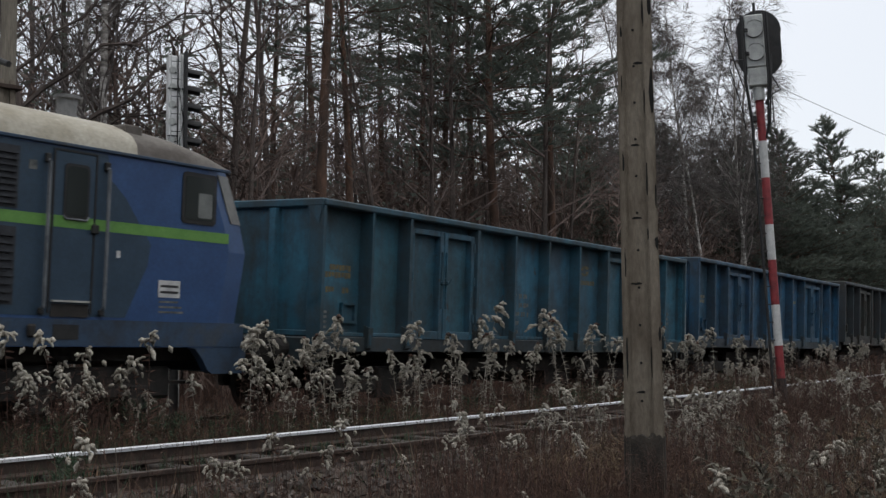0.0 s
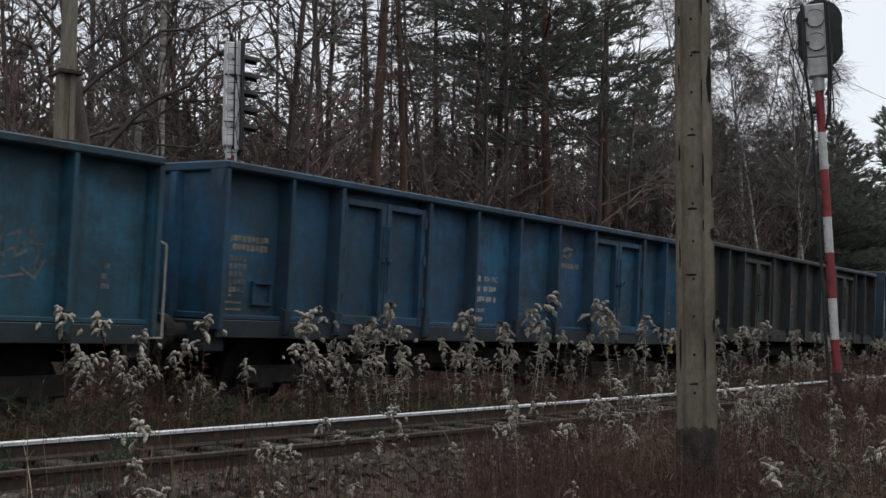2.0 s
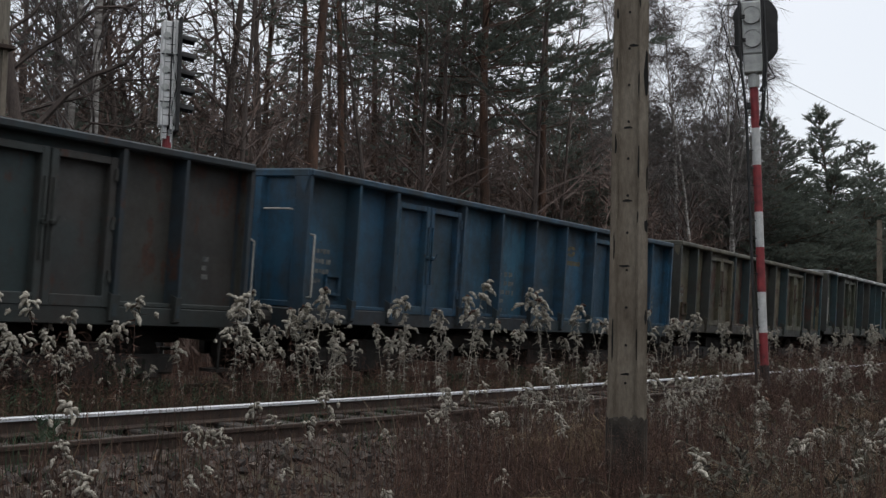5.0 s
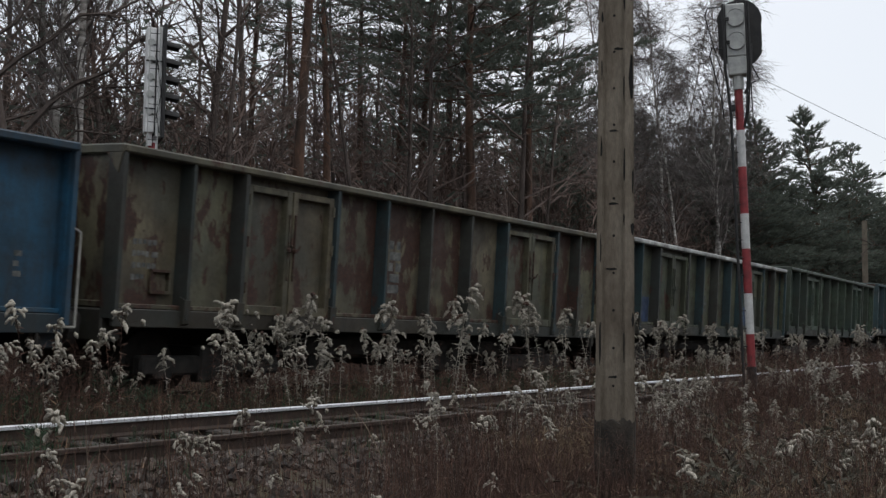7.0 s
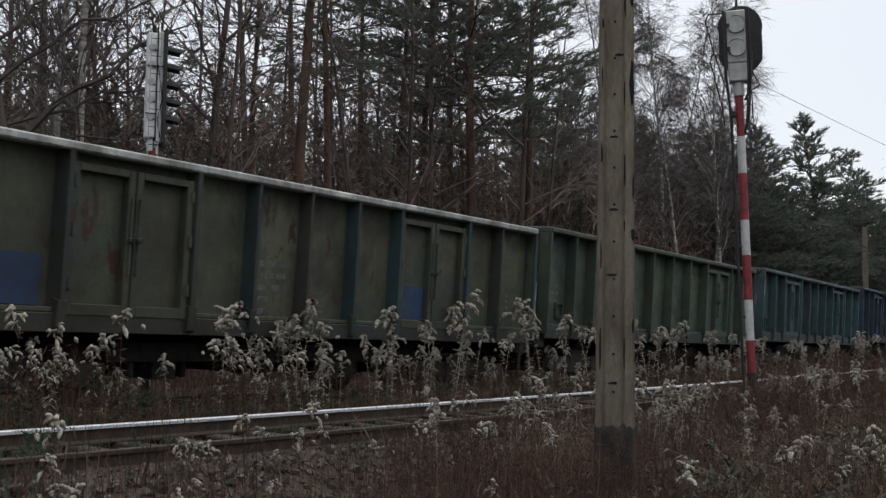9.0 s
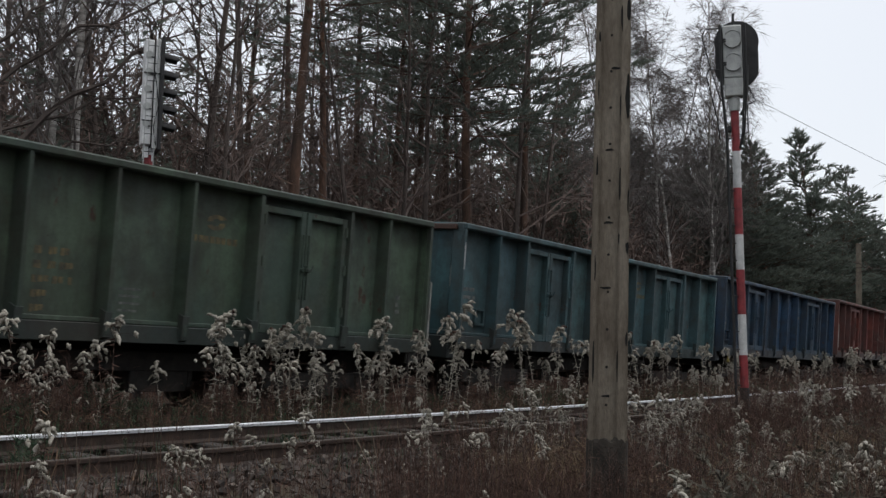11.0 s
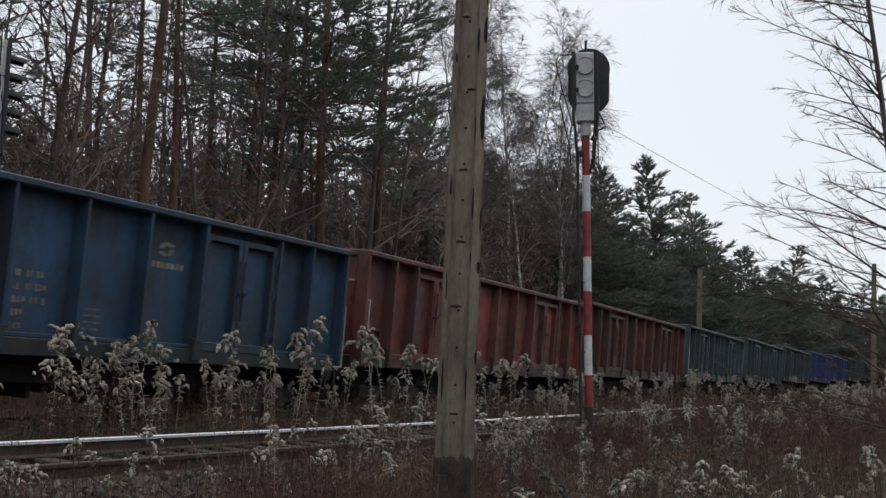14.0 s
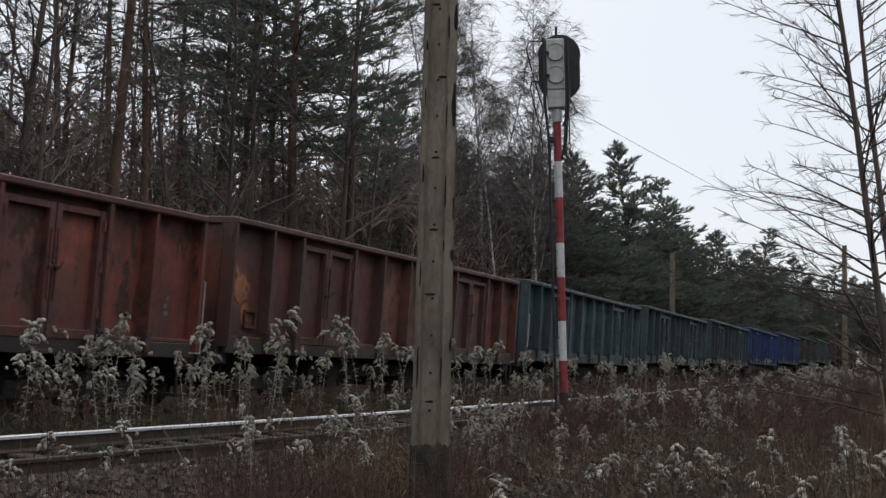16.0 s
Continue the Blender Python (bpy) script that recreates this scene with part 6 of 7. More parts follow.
def build_far_woods():
    """The wood's depth, past telling tree from tree."""
    w = Wood()
    for _ in range(1700):
        x = rnd(-15, 280) if R.random() < 0.75 else rnd(0, 60)
        y = edge(x) + 7 + 75 * R.random()
        if x > 75 and R.random() < 0.28:      # and on the near side, far along the line
            y = edge(x) - 17 - 40 * R.random()
        z = ground_z(x, y)
        high = rnd(7.5, 13.0)
        pts = limb(Vector((x, y, z - 0.3)), Vector((0, 0, 1)), high, 3, 0.05, 0.05)
        w.tube(pts, [rnd(0.07, 0.16), 0.09, 0.06, 0.02], 3)
        for _ in range(20):
            a, d = along(pts, rnd(0.1, 1))
            b = a + tilt(d, rnd(0.5, 1.2), rnd(0, 6.28)) * rnd(0.8, 2.4)
            w.blade(a, b, 0.07)
            for _ in range(4):
                c = a.lerp(b, rnd(0.25, 0.95))
                w.blade(c, c + Vector((rnd(-1, 1), rnd(-1, 1), rnd(-0.2, 1))) * 0.7, 0.055)
    for _ in range(640):                       # closing the distance, where the line bends away
        x, y = rnd(205, 430), rnd(-25, 75)
        pts = limb(Vector((x, y, ground_z(x, y) - 0.3)), Vector((0, 0, 1)), rnd(9, 14), 3, 0.05, 0.05)
        w.tube(pts, [0.16, 0.12, 0.08, 0.03], 3)
        for _ in range(60):
            a, d = along(pts, rnd(0.05, 1))
            w.blade(a, a + tilt(d, rnd(0.5, 1.2), rnd(0, 6.28)) * rnd(0.8, 2.4), 0.16)
    green = Wood()
    for _ in range(1750):                      # the depth behind the front rows, rising with the trees' age
        x = R.choice((rnd(2, 40), rnd(0, 75), rnd(75, 240)))
        y = edge(x) + 22 + 50 * R.random()
        far = math.hypot(x, y)
        pts = limb(Vector((x, y, ground_z(x, y) - 0.3)), Vector((0, 0, 1)), rnd(0.6, 1.05) * (6.5 + 0.075 * min(far, 110)), 3, 0.05, 0.05)
        k = green if R.random() < (0.3 if y / x < 0.5 else 0.1) else w
        for _ in range(95):
            a, d = along(pts, R.random() ** 1.25)
            k.blade(a, a + tilt(d, rnd(0.4, 1.3), rnd(0, 6.28)) * rnd(0.7, 2.0), rnd(0.05, 0.11))
    tagged(hang("far_woods", w.mesh("far_woods", TWIG)), "dense bare woodland fading into the distance", "woodland", kind="stuff")
    w = Wood()
    for _ in range(3000):
        x = rnd(-15, 60) if R.random() < 0.4 else rnd(40, 260)
        y = edge(x) + 1.0 + 55 * R.random() ** 1.4
        z = ground_z(x, y)
        for _ in range(8):
            a = Vector((x + rnd(-0.8, 0.8), y + rnd(-0.8, 0.8), z - 0.1))
            b = a + Vector((rnd(-0.9, 0.9), rnd(-0.9, 0.9), rnd(1.2, 5.0) * (1.1 if x < 40 else 1.5)))
            w.blade(a, b, 0.035)
            for _ in range(5):
                c = a.lerp(b, rnd(0.2, 0.95))
                w.blade(c, c + Vector((rnd(-1, 1), rnd(-1, 1), rnd(0, 1))) * 0.55, 0.026)
    for _ in range(4200):                      # brambles and shoots in the light at the wood's edge
        x = rnd(-4, 95)
        y = edge(x) + 2.2 + 3.0 * R.random()
        z = ground_z(x, y)
        a = Vector((x, y, z - 0.1))
        b = a + Vector((rnd(-0.7, 0.7), rnd(-0.7, 0.4), rnd(1.2, 5.2)))
        w.blade(a, b, 0.022)
        for _ in range(9):
            c = a.lerp(b, rnd(0.2, 0.98))
            w.blade(c, c + Vector((rnd(-1, 1), rnd(-1, 1), rnd(-0.1, 1))) * 0.5, 0.016)
    for _ in range(3200):                      # pale brown scrub before the far pines
        x = 38 + 120 * R.random() ** 1.2
        y = edge(x) + 0.3 + 5.0 * R.random()
        a = Vector((x, y, ground_z(x, y) - 0.1))
        b = a + Vector((rnd(-0.9, 0.9), rnd(-0.9, 0.9), rnd(3.0, 8.0)))
        k = 0.010 + 0.00035 * x
        w.blade(a, b, 1.6 * k)
        for _ in range(17):
            c = a.lerp(b, rnd(0.3, 0.98))
            w.blade(c, c + Vector((rnd(-1, 1), rnd(-1, 1), rnd(0.0, 1.1))) * 0.8, k)
    for _ in range(1300):                      # brown saplings of the middle storey
        x = rnd(0, 70)
        y = edge(x) + 1.5 + 30 * R.random()
        pts = limb(Vector((x, y, ground_z(x, y) - 0.2)), Vector((0, 0, 1)), rnd(4.5, 8.5), 3, 0.08, 0.05)
        w.tube(pts, [0.035, 0.03, 0.02, 0.008], 3)
        for _ in range(16):
            a, d = along(pts, rnd(0.12, 1))
            b = a + tilt(d, rnd(0.4, 0.9), rnd(0, 6.28)) * rnd(0.6, 1.7)
            w.blade(a, b, 0.028)
            for _ in range(4):
                c = a.lerp(b, rnd(0.25, 0.95))
                w.blade(c, c + Vector((rnd(-1, 1), rnd(-1, 1), rnd(0, 1))) * 0.5, 0.024)
    tagged(hang("brushwood", w.mesh("brushwood", BRUSH)), "brown brushwood under the trees", "undergrowth", kind="stuff")

    w = Wood()
    w.v, w.f = green.v, green.f
    for _ in range(600):                       # dark pines deep in the wood
        x = rnd(0, 60) if R.random() < 0.25 else rnd(50, 260)
        y = edge(x) + 3 + 45 * R.random() ** 1.6
        z = ground_z(x, y)
        high = rnd(6, 13)
        for _ in range(130):
            u = R.random() ** 0.8
            t, r = rnd(0, 6.28), (1.05 - u) * rnd(0.3, 2.6)
            p = Vector((x + r * math.cos(t), y + r * math.sin(t), z + high * (0.15 + 0.85 * u)))
            w.blade(p, p + Vector((math.cos(t), math.sin(t), rnd(-0.1, 0.6))) * (rnd(0.25, 0.5) if x < 50 else rnd(0.45, 0.85)), 0.06 if x < 50 else 0.14)
    tagged(hang("far_pines", w.mesh("far_pines", NEEDLES)), "dark pines deep in the wood", "woodland", kind="stuff")
    w = Wood()
    for _ in range(420):                       # unseen wood behind the viewer, added to block light from the low sky
        x, y = rnd(-50, 70), rnd(-32, -9)
        z = ground_z(x, y)
        pts = limb(Vector((x, y, z - 0.3)), Vector((0, 0, 1)), rnd(8, 14), 3, 0.05, 0.05)
        w.tube(pts, [rnd(0.07, 0.16), 0.09, 0.06, 0.02], 3)
        for _ in range(22):
            a, d = along(pts, rnd(0.05, 1))
            b = a + tilt(d, rnd(0.5, 1.2), rnd(0, 6.28)) * rnd(0.8, 2.6)
            w.blade(a, b, 0.12)
    tagged(hang("near_woods", w.mesh("near_woods", TWIG)), "unseen bare woodland added behind the viewer to block low sky light", "woodland", kind="stuff")


build_far_woods()

# ---- dead weeds and grass beside the line ----
FLUFF = mottled("seed_fluff", (0.25, 0.22, 0.175), (0.50, 0.46, 0.385), 22, 1.0, fine=160, bumps=0.6, per_object=0.45, c3=(0.68, 0.635, 0.55))
STALK = mottled("dead_stalk", (0.044, 0.024, 0.018), (0.138, 0.074, 0.053), 6, 0.95, fine=50, bumps=0, per_object=0.4, island=0.75)
STRAW = mottled("dead_grass", (0.048, 0.028, 0.019), (0.122, 0.080, 0.050), 0.8, 1.0, fine=6, bumps=0, island=0.55, c3=(0.070, 0.041, 0.027))


R.seed(41)


def woolly(w, pts, rad):
    """A woolly drooping plume along pts: one ragged tapering body, thickest past its middle."""
    n, rings = 6, 9
    base = len(w.v)
    for j in range(rings):
        u = j / (rings - 1)
        p, d = along(pts, min(0.999, u))
        a = d.orthogonal().normalized()
        b = d.cross(a)
        r = rad * (0.25 + 0.95 * math.sin(math.pi * (0.08 + 0.86 * u) ** 0.85))
        for k in range(n):
            t = 2 * math.pi * (k + 0.5 * (j % 2)) / n
            w.v.append(p + (a * math.cos(t) + b * math.sin(t)) * r * rnd(0.55, 1.45) + d * rnd(-0.3, 0.3) * rad)
    for j in range(rings - 1):
        for k in range(n):
            w.f.append((base + j * n + k, base + j * n + (k + 1) % n, base + (j + 1) * n + (k + 1) % n, base + (j + 1) * n + k))
    w.f += [tuple(base + k for k in range(n))[::-1], tuple(base + (rings - 1) * n + k for k in range(n))]


def goldenrod(high, arms, size=1.0, long=0.3):
    """A dead goldenrod: one stem, a pyramid of arched woolly plumes at its head."""
    top = new("dead_goldenrod")
    stem = Wood()
    bend = Vector((rnd(-0.2, 0.2), rnd(-0.2, 0.2), 1)).normalized()
    pts = limb(Vector((0, 0, -0.05)), bend, high, 7, 0.06, 0.0)
    stem.tube(pts, [0.0055, 0.005, 0.005, 0.0045, 0.004, 0.0035, 0.003, 0.002], 3)
    for _ in range(46):                        # shrivelled leaves
        a, d = along(pts, rnd(0.2, 0.9))
        b = a + tilt(d, rnd(0.8, 1.9), rnd(0, 6.28)) * rnd(0.04, 0.11)
        stem.blade(a, b + Vector((0, 0, -0.03)), rnd(0.006, 0.012))
    heads = []
    face = rnd(0, 6.28)                        # plumes hang mostly to one side
    for k in range(arms):
        head = Wood()
        u = ((k + rnd(0.1, 0.9)) / arms) ** 1.35
        a, d = along(pts, 1.0 - long * u / high if k else 0.985)
        root, a = a, a + Vector((R.gauss(0, 1), R.gauss(0, 1), 0.3)) * 0.05 * u * size
        ln = size * (0.050 + 0.040 * u) * rnd(0.55, 1.45)
        sp = face + R.gauss(0, 1.5)
        d0 = Vector((math.cos(sp) * (0.5 + 0.7 * u), math.sin(sp) * (0.5 + 0.7 * u), rnd(0.45, 1.1))).normalized()
        arm = limb(a, d0, ln * 1.5, 6, 0.14, rnd(-0.55, -0.2))
        stem.spike(root, arm[1], 0.003)
        stem.spike(arm[0], arm[3], 0.003)
        woolly(head, arm[1:], size * rnd(0.010, 0.019))
        heads.append(head)
    hang("stem", stem.mesh("stem", STALK), top)
    for head in heads:
        hang("plume", head.mesh("plume", FLUFF, True), top, "fluffy grey-white seed plume")
    return top


RODS = [goldenrod(1.25, n, z, g) for n, z, g in ((16, 1.25, 0.22), (12, 1.2, 0.17), (18, 1.2, 0.28), (9, 1.3, 0.13), (14, 1.1, 0.23), (8, 1.2, 0.11), (16, 1.1, 0.28), (13, 1.3, 0.19))]


FAR_STEM, FAR_HEAD = Wood(), Wood()
SHAPES = {}


def weed(x, y, high, joined=False):
    ob = R.choice(RODS)
    if joined or x > 12.5 or (x > 9.5 and R.random() < 0.3):     # past counting: joined
        if ob.name not in SHAPES:
            SHAPES[ob.name] = [([v.co.copy() for v in c.data.vertices], [tuple(f.vertices) for f in c.data.polygons]) for c in ob.children]
        m = pose(x, y, ground_z(x, y), rnd(-6, 6), 0, rnd(0, 360)) @ Matrix.Scale(high, 4)
        for w, (vs, fs) in zip((FAR_STEM,) + (FAR_HEAD,) * 20, SHAPES[ob.name]):
            k = len(w.v)
            w.v += [m @ v for v in vs]
            w.f += [tuple(k + i for i in f) for f in fs]
        return
    first = ob.name not in USED
    USED.add(ob.name)
    plant(ob, x, y, high, rnd(0, 360), "dead goldenrod with fluffy grey seed head", "weed", "dead goldenrod along the track", rnd(-6, 6), first)


def stand(x, y, count, spread, high, joined=False):
    """A thicket of goldenrod round a place."""
    for _ in range(count):
        weed(x + R.gauss(0, spread), y + R.gauss(0, spread * 0.6), high * rnd(0.62, 1.08), joined)


# heads that stand out between the tracks: metres along the line, height of the top, stems
STANDS = ((7.9, 0.78, 2), (8.14, 1.15, 5), (8.45, 0.98, 4), (9.0, 1.02, 4), (8.4, 0.62, 2), (9.15, 0.45, 2), (11.27, 1.36, 2), (11.55, 1.0, 2), (11.75, 1.22, 3), (12.0, 1.38, 1),
          (12.8, 1.42, 3), (12.4, 1.05, 2), (12.7, 0.95, 3), (14.5, 1.34, 3), (15.1, 1.12, 4), (16.1, 1.25, 4), (15.4, 1.22, 3), (16.55, 1.7, 1), (17.0, 1.5, 3), (17.7, 1.12, 3),
          (18.9, 1.64, 3), (19.9, 1.46, 3), (20.6, 1.2, 3), (21.8, 1.3, 4), (24.1, 1.5, 4), (25.2, 1.36, 4), (26.8, 1.46, 4), (29.0, 1.38, 5))


def build_weeds():
    for x, top, count in STANDS:
        y = LATERAL + float(np.interp(x, SG, _y)) - SPACING / 2
        for k in range(count + 2 if x < 14 else count):
            px, py = x + (R.gauss(0, 0.22) if k else 0.0), y + R.gauss(0, 0.18)
            weed(px, py, (top - ground_z(px, py)) / 1.14 * (1.0 if k == 0 else rnd(0.6, 0.98)))
    for s in (31, 33, 35.5, 38, 41, 44, 48, 52, 57, 62):
        p = on_line(s, SPACING / 2 + rnd(-0.2, 0.2))
        stand(p.x, p.y, 7, 0.7, rnd(0.95, 1.15))
    n = 0
    while n < 16:                             # near side, up to the shoulder of the near track
        x, y = 3.5 + 34 * R.random() ** 0.85, 6.8 - 4.6 * R.random() ** 1.7
        az, d = math.degrees(math.atan2(y, x)), math.hypot(x, y)
        if not 4 < az < 50 or d < 7.0 or abs(az - 25.4) < 3 and d < 12:
            continue
        stand(x, y, R.choice((2, 3, 4)), 0.5, rnd(0.62, 0.86))
        n += 1
    for az in (43.2, 40, 39, 37.2, 35.6, 34.8, 33.4, 32.2, 31.6, 30.4, 29.4, 28.2, 27.4, 24, 22.6, 21.4, 20, 17.6, 16.4):
        az, y = az + rnd(-0.4, 0.4), rnd(6.1, 7.0)      # along the edge of the near track
        stand(y / math.tan(radians(az)), y, R.choice((2, 3, 4)), 0.5, rnd(0.5, 0.74))
    for k in range(40):                       # a thick belt along the shoulder farther on, hiding the rails
        x = 20 + 62 * (k / 40) ** 1.2
        off = rnd(5.4, 8.6)
        p = on_line(x, off)
        stand(p.x, p.y, 4, 0.9, rnd(0.85, 1.12) * (1 if x < 30 else 1.15))
    for _ in range(26):                       # single low ones close by
        az, d = radians(rnd(20, 52)), rnd(6.8, 10)
        x, y = d * math.cos(az), d * math.sin(az)
        if y < 6.6 and abs(math.degrees(az) - 25.4) > 2:
            weed(x, y, rnd(0.45, 0.72))
    for _ in range(34):                       # lower ones crowding the six-foot and the near track's shoulder
        p = on_line(rnd(8, 30), SPACING / 2 + rnd(-0.6, 0.6))
        stand(p.x, p.y, 2, 0.3, rnd(0.5, 0.85), True)
        p = on_line(rnd(10.5, 26), SPACING + rnd(1.5, 2.9))
        stand(p.x, p.y, 2, 0.3, rnd(0.5, 0.95) * (0.75 if p.x < 13 else 1), True)
    # taller heads over the brambles: bearing, distance, height of the top above the eye, stems
    for az, d, top, count in ((6.0, 7.4, -0.53, 2), (5.0, 7.6, -0.50, 1), (15.1, 10, -0.30, 1), (13.6, 10.4, -0.38, 1), (10.0, 10.2, -0.42, 2), (6.6, 11, -0.40, 2), (16.6, 10.5, -0.62, 2), (9.0, 9, -0.62, 2), (12.1, 11.5, -0.5, 2)):
        for k in range(count):
            x, y = by_az(az + R.gauss(0, 0.5) * (k > 0), d + R.gauss(0, 0.1))
            weed(x, y, (ground_z(0, 0) + 1.70 + top * (1 if k == 0 else rnd(1.0, 1.25)) - ground_z(x, y)) / 1.2)
    for _ in range(44):                       # bent grey ones among the brambles
        az, d = radians(rnd(3, 20)), rnd(7.0, 17)
        stand(d * math.cos(az), d * math.sin(az), 2, 0.3, rnd(0.42, 0.72))


build_weeds()
tagged(hang("far_goldenrod_stems", FAR_STEM.mesh("far_goldenrod_stems", STALK)), "brown stems of dead goldenrod far along the line", "weeds", kind="stuff")
tagged(hang("far_goldenrod_heads", FAR_HEAD.mesh("far_goldenrod_heads", FLUFF)), "pale seed heads of dead goldenrod far along the line", "weeds", kind="stuff")


def clump(x, y):
    """How thick the growth is at a place: 0 thin to 1 thick, in patches."""
    return min(1.0, max(0.0, 0.5 + 0.9 * noise.noise((x * 0.7, y * 0.7, 2.0)) + 0.5 * noise.noise((x * 2.3, y * 2.3, 8.0))))


def stony(x, y, az):
    """The bare ballast shoulder of the near track."""
    return y > 5.1 and az > 0.58


def build_grass():
    w, g, tall, tuss, cane = Wood(), Wood(), Wood(), Wood(), Wood()
    for _ in range(30000):
        d = 2.8 + 36 * R.random() ** 1.7
        az = math.radians(rnd(0, 60))
        x, y = d * math.cos(az), d * math.sin(az)
        c = clump(x, y)
        if y > 7.4 or R.random() > 0.25 + c or stony(x, y, az) and R.random() > 0.12:
            continue
        z = ground_z(x, y)
        h = rnd(0.12, 0.62) * (0.5 + c) * (1.0 + 1.4 * max(0, 0.40 - az) / 0.40)
        a = Vector((x, y, z - 0.02))
        tip = a + Vector((rnd(-0.35, 0.35), rnd(-0.35, 0.35), h))
        w.blade(a, tip, rnd(0.003, 0.006) * (1 + d * 0.05))
    for _ in range(7000):                      # and all round, thinly
        x, y = R.gauss(0, 9), R.gauss(-1, 5)
        if y < 7.2 and not (0 < math.atan2(y, x) < 1.05 and math.hypot(x, y) > 2.8):
            a = Vector((x, y, ground_z(x, y) - 0.02))
            w.blade(a, a + Vector((rnd(-0.3, 0.3), rnd(-0.3, 0.3), rnd(0.08, 0.4))), rnd(0.003, 0.007))
    for _ in range(21000):
        d = 3.2 + 38 * R.random() ** 1.5
        az = math.radians(rnd(1, 60))
        x, y = d * math.cos(az), d * math.sin(az)
        c = clump(x + 9, y)
        if y > 7.15 or R.random() > 0.2 + c or stony(x, y, az) and R.random() > 0.16:
            continue
        z = ground_z(x, y)
        a = Vector((x, y, z - 0.02))
        high = rnd(0.32, 1.0) * (0.6 + 0.6 * c) * (1.0 + (1.0 if d > 8 else 0.3) * max(0, 0.40 - az) / 0.25)
        b = a + Vector((rnd(-0.22, 0.22), rnd(-0.22, 0.22), min(high, 1.5)))
        g.spike(a, b, rnd(0.0025, 0.005))
        for _ in range(3):
            e = a.lerp(b, rnd(0.35, 0.98))
            g.spike(e, e + Vector((rnd(-0.12, 0.12), rnd(-0.12, 0.12), rnd(-0.03, 0.15))), 0.0022)
    for k in range(8600):                      # a thin screen of stalks before the track, and round the pole's foot
        if k < 900:
            x, y = 9.03 + R.gauss(-0.35, 0.45), 4.3 + R.gauss(-0.2, 0.4)
            high = rnd(0.45, 1.0)
        elif k < 1900:                         # and the signal's
            x, y = 18.2 + R.gauss(0, 0.6), 6.25 + R.gauss(0, 0.3)
            high = rnd(0.5, 1.15)
        else:
            y = rnd(4.2, 7.1)
            turn = rnd(17, 56)
            if turn > 36 and y > 5.0 and R.random() < 0.72:
                continue
            x = y / math.tan(math.radians(turn))
            high = rnd(0.35, 0.95) * (0.55 + 0.6 * clump(x + 4, y + 2))
        a = Vector((x, y, ground_z(x, y) - 0.02))
        b = a + Vector((rnd(-0.16, 0.16), rnd(-0.16, 0.16), high))
        g.spike(a, b, rnd(0.0022, 0.0045))
        for _ in range(3):
            e = a.lerp(b, rnd(0.4, 0.98))
            g.spike(e, e + Vector((rnd(-0.1, 0.1), rnd(-0.1, 0.1), rnd(-0.02, 0.12))), 0.002)
    for _ in range(150):                      # bleached taller stems and fallen ones
        d = 4.2 + 14 * R.random()
        az = math.radians(rnd(3, 58))
        x, y = d * math.cos(az), d * math.sin(az)
        if y > 7.2:
            continue
        a = Vector((x, y, ground_z(x, y)))
        lean = rnd(0.05, 0.5) if R.random() < 0.8 else rnd(0.8, 1.8)
        t = rnd(0, 6.28)
        pts = limb(a, Vector((lean * math.cos(t), lean * math.sin(t), 1)).normalized(), rnd(0.4, 1.15), 3, 0.1, -0.03)
        tall.tube(pts, [0.0045, 0.004, 0.003, 0.0015], 3)
        for _ in range(3):
            e, q = along(pts, rnd(0.4, 1))
            tall.spike(e, e + tilt(q, rnd(0.4, 1.1), rnd(0, 6.28)) * rnd(0.05, 0.16), 0.002)
    for _ in range(11000):                     # red-brown growth along the shoulder, hiding the rails farther on
        p = on_line(21 + 95 * R.random() ** 1.4, 5.2 + 4.5 * R.random())
        a = Vector((p.x, p.y, ground_z(p.x, p.y) - 0.03))
        b = a + Vector((rnd(-0.3, 0.3), rnd(-0.3, 0.3), rnd(0.7, 1.5) * (0.65 + 0.45 * clump(p.x * 0.4, p.y * 0.4)) * min(1.0, p.x / 27)))
        g.spike(a, b, 0.007)
        for _ in range(4):
            e = a.lerp(b, rnd(0.3, 0.98))
            g.spike(e, e + Vector((rnd(-0.25, 0.25), rnd(-0.25, 0.25), rnd(-0.05, 0.25))), 0.005)
    for _ in range(6500):                      # the overgrown field farther on
        x = 18 + 90 * R.random() ** 1.5
        y = rnd(-6, 7.3) if x < 40 else edge(x) - 9.6 - 14 * R.random()
        a = Vector((x, y, ground_z(x, y) - 0.03))
        b = a + Vector((rnd(-0.3, 0.3), rnd(-0.3, 0.3), rnd(0.4, 1.15) * (0.5 + 0.6 * clump(x * 0.4, y * 0.4))))
        g.spike(a, b, 0.008)
        for _ in range(3):
            e = a.lerp(b, rnd(0.3, 0.95))
            g.spike(e, e + Vector((rnd(-0.25, 0.25), rnd(-0.25, 0.25), rnd(0, 0.25))), 0.006)
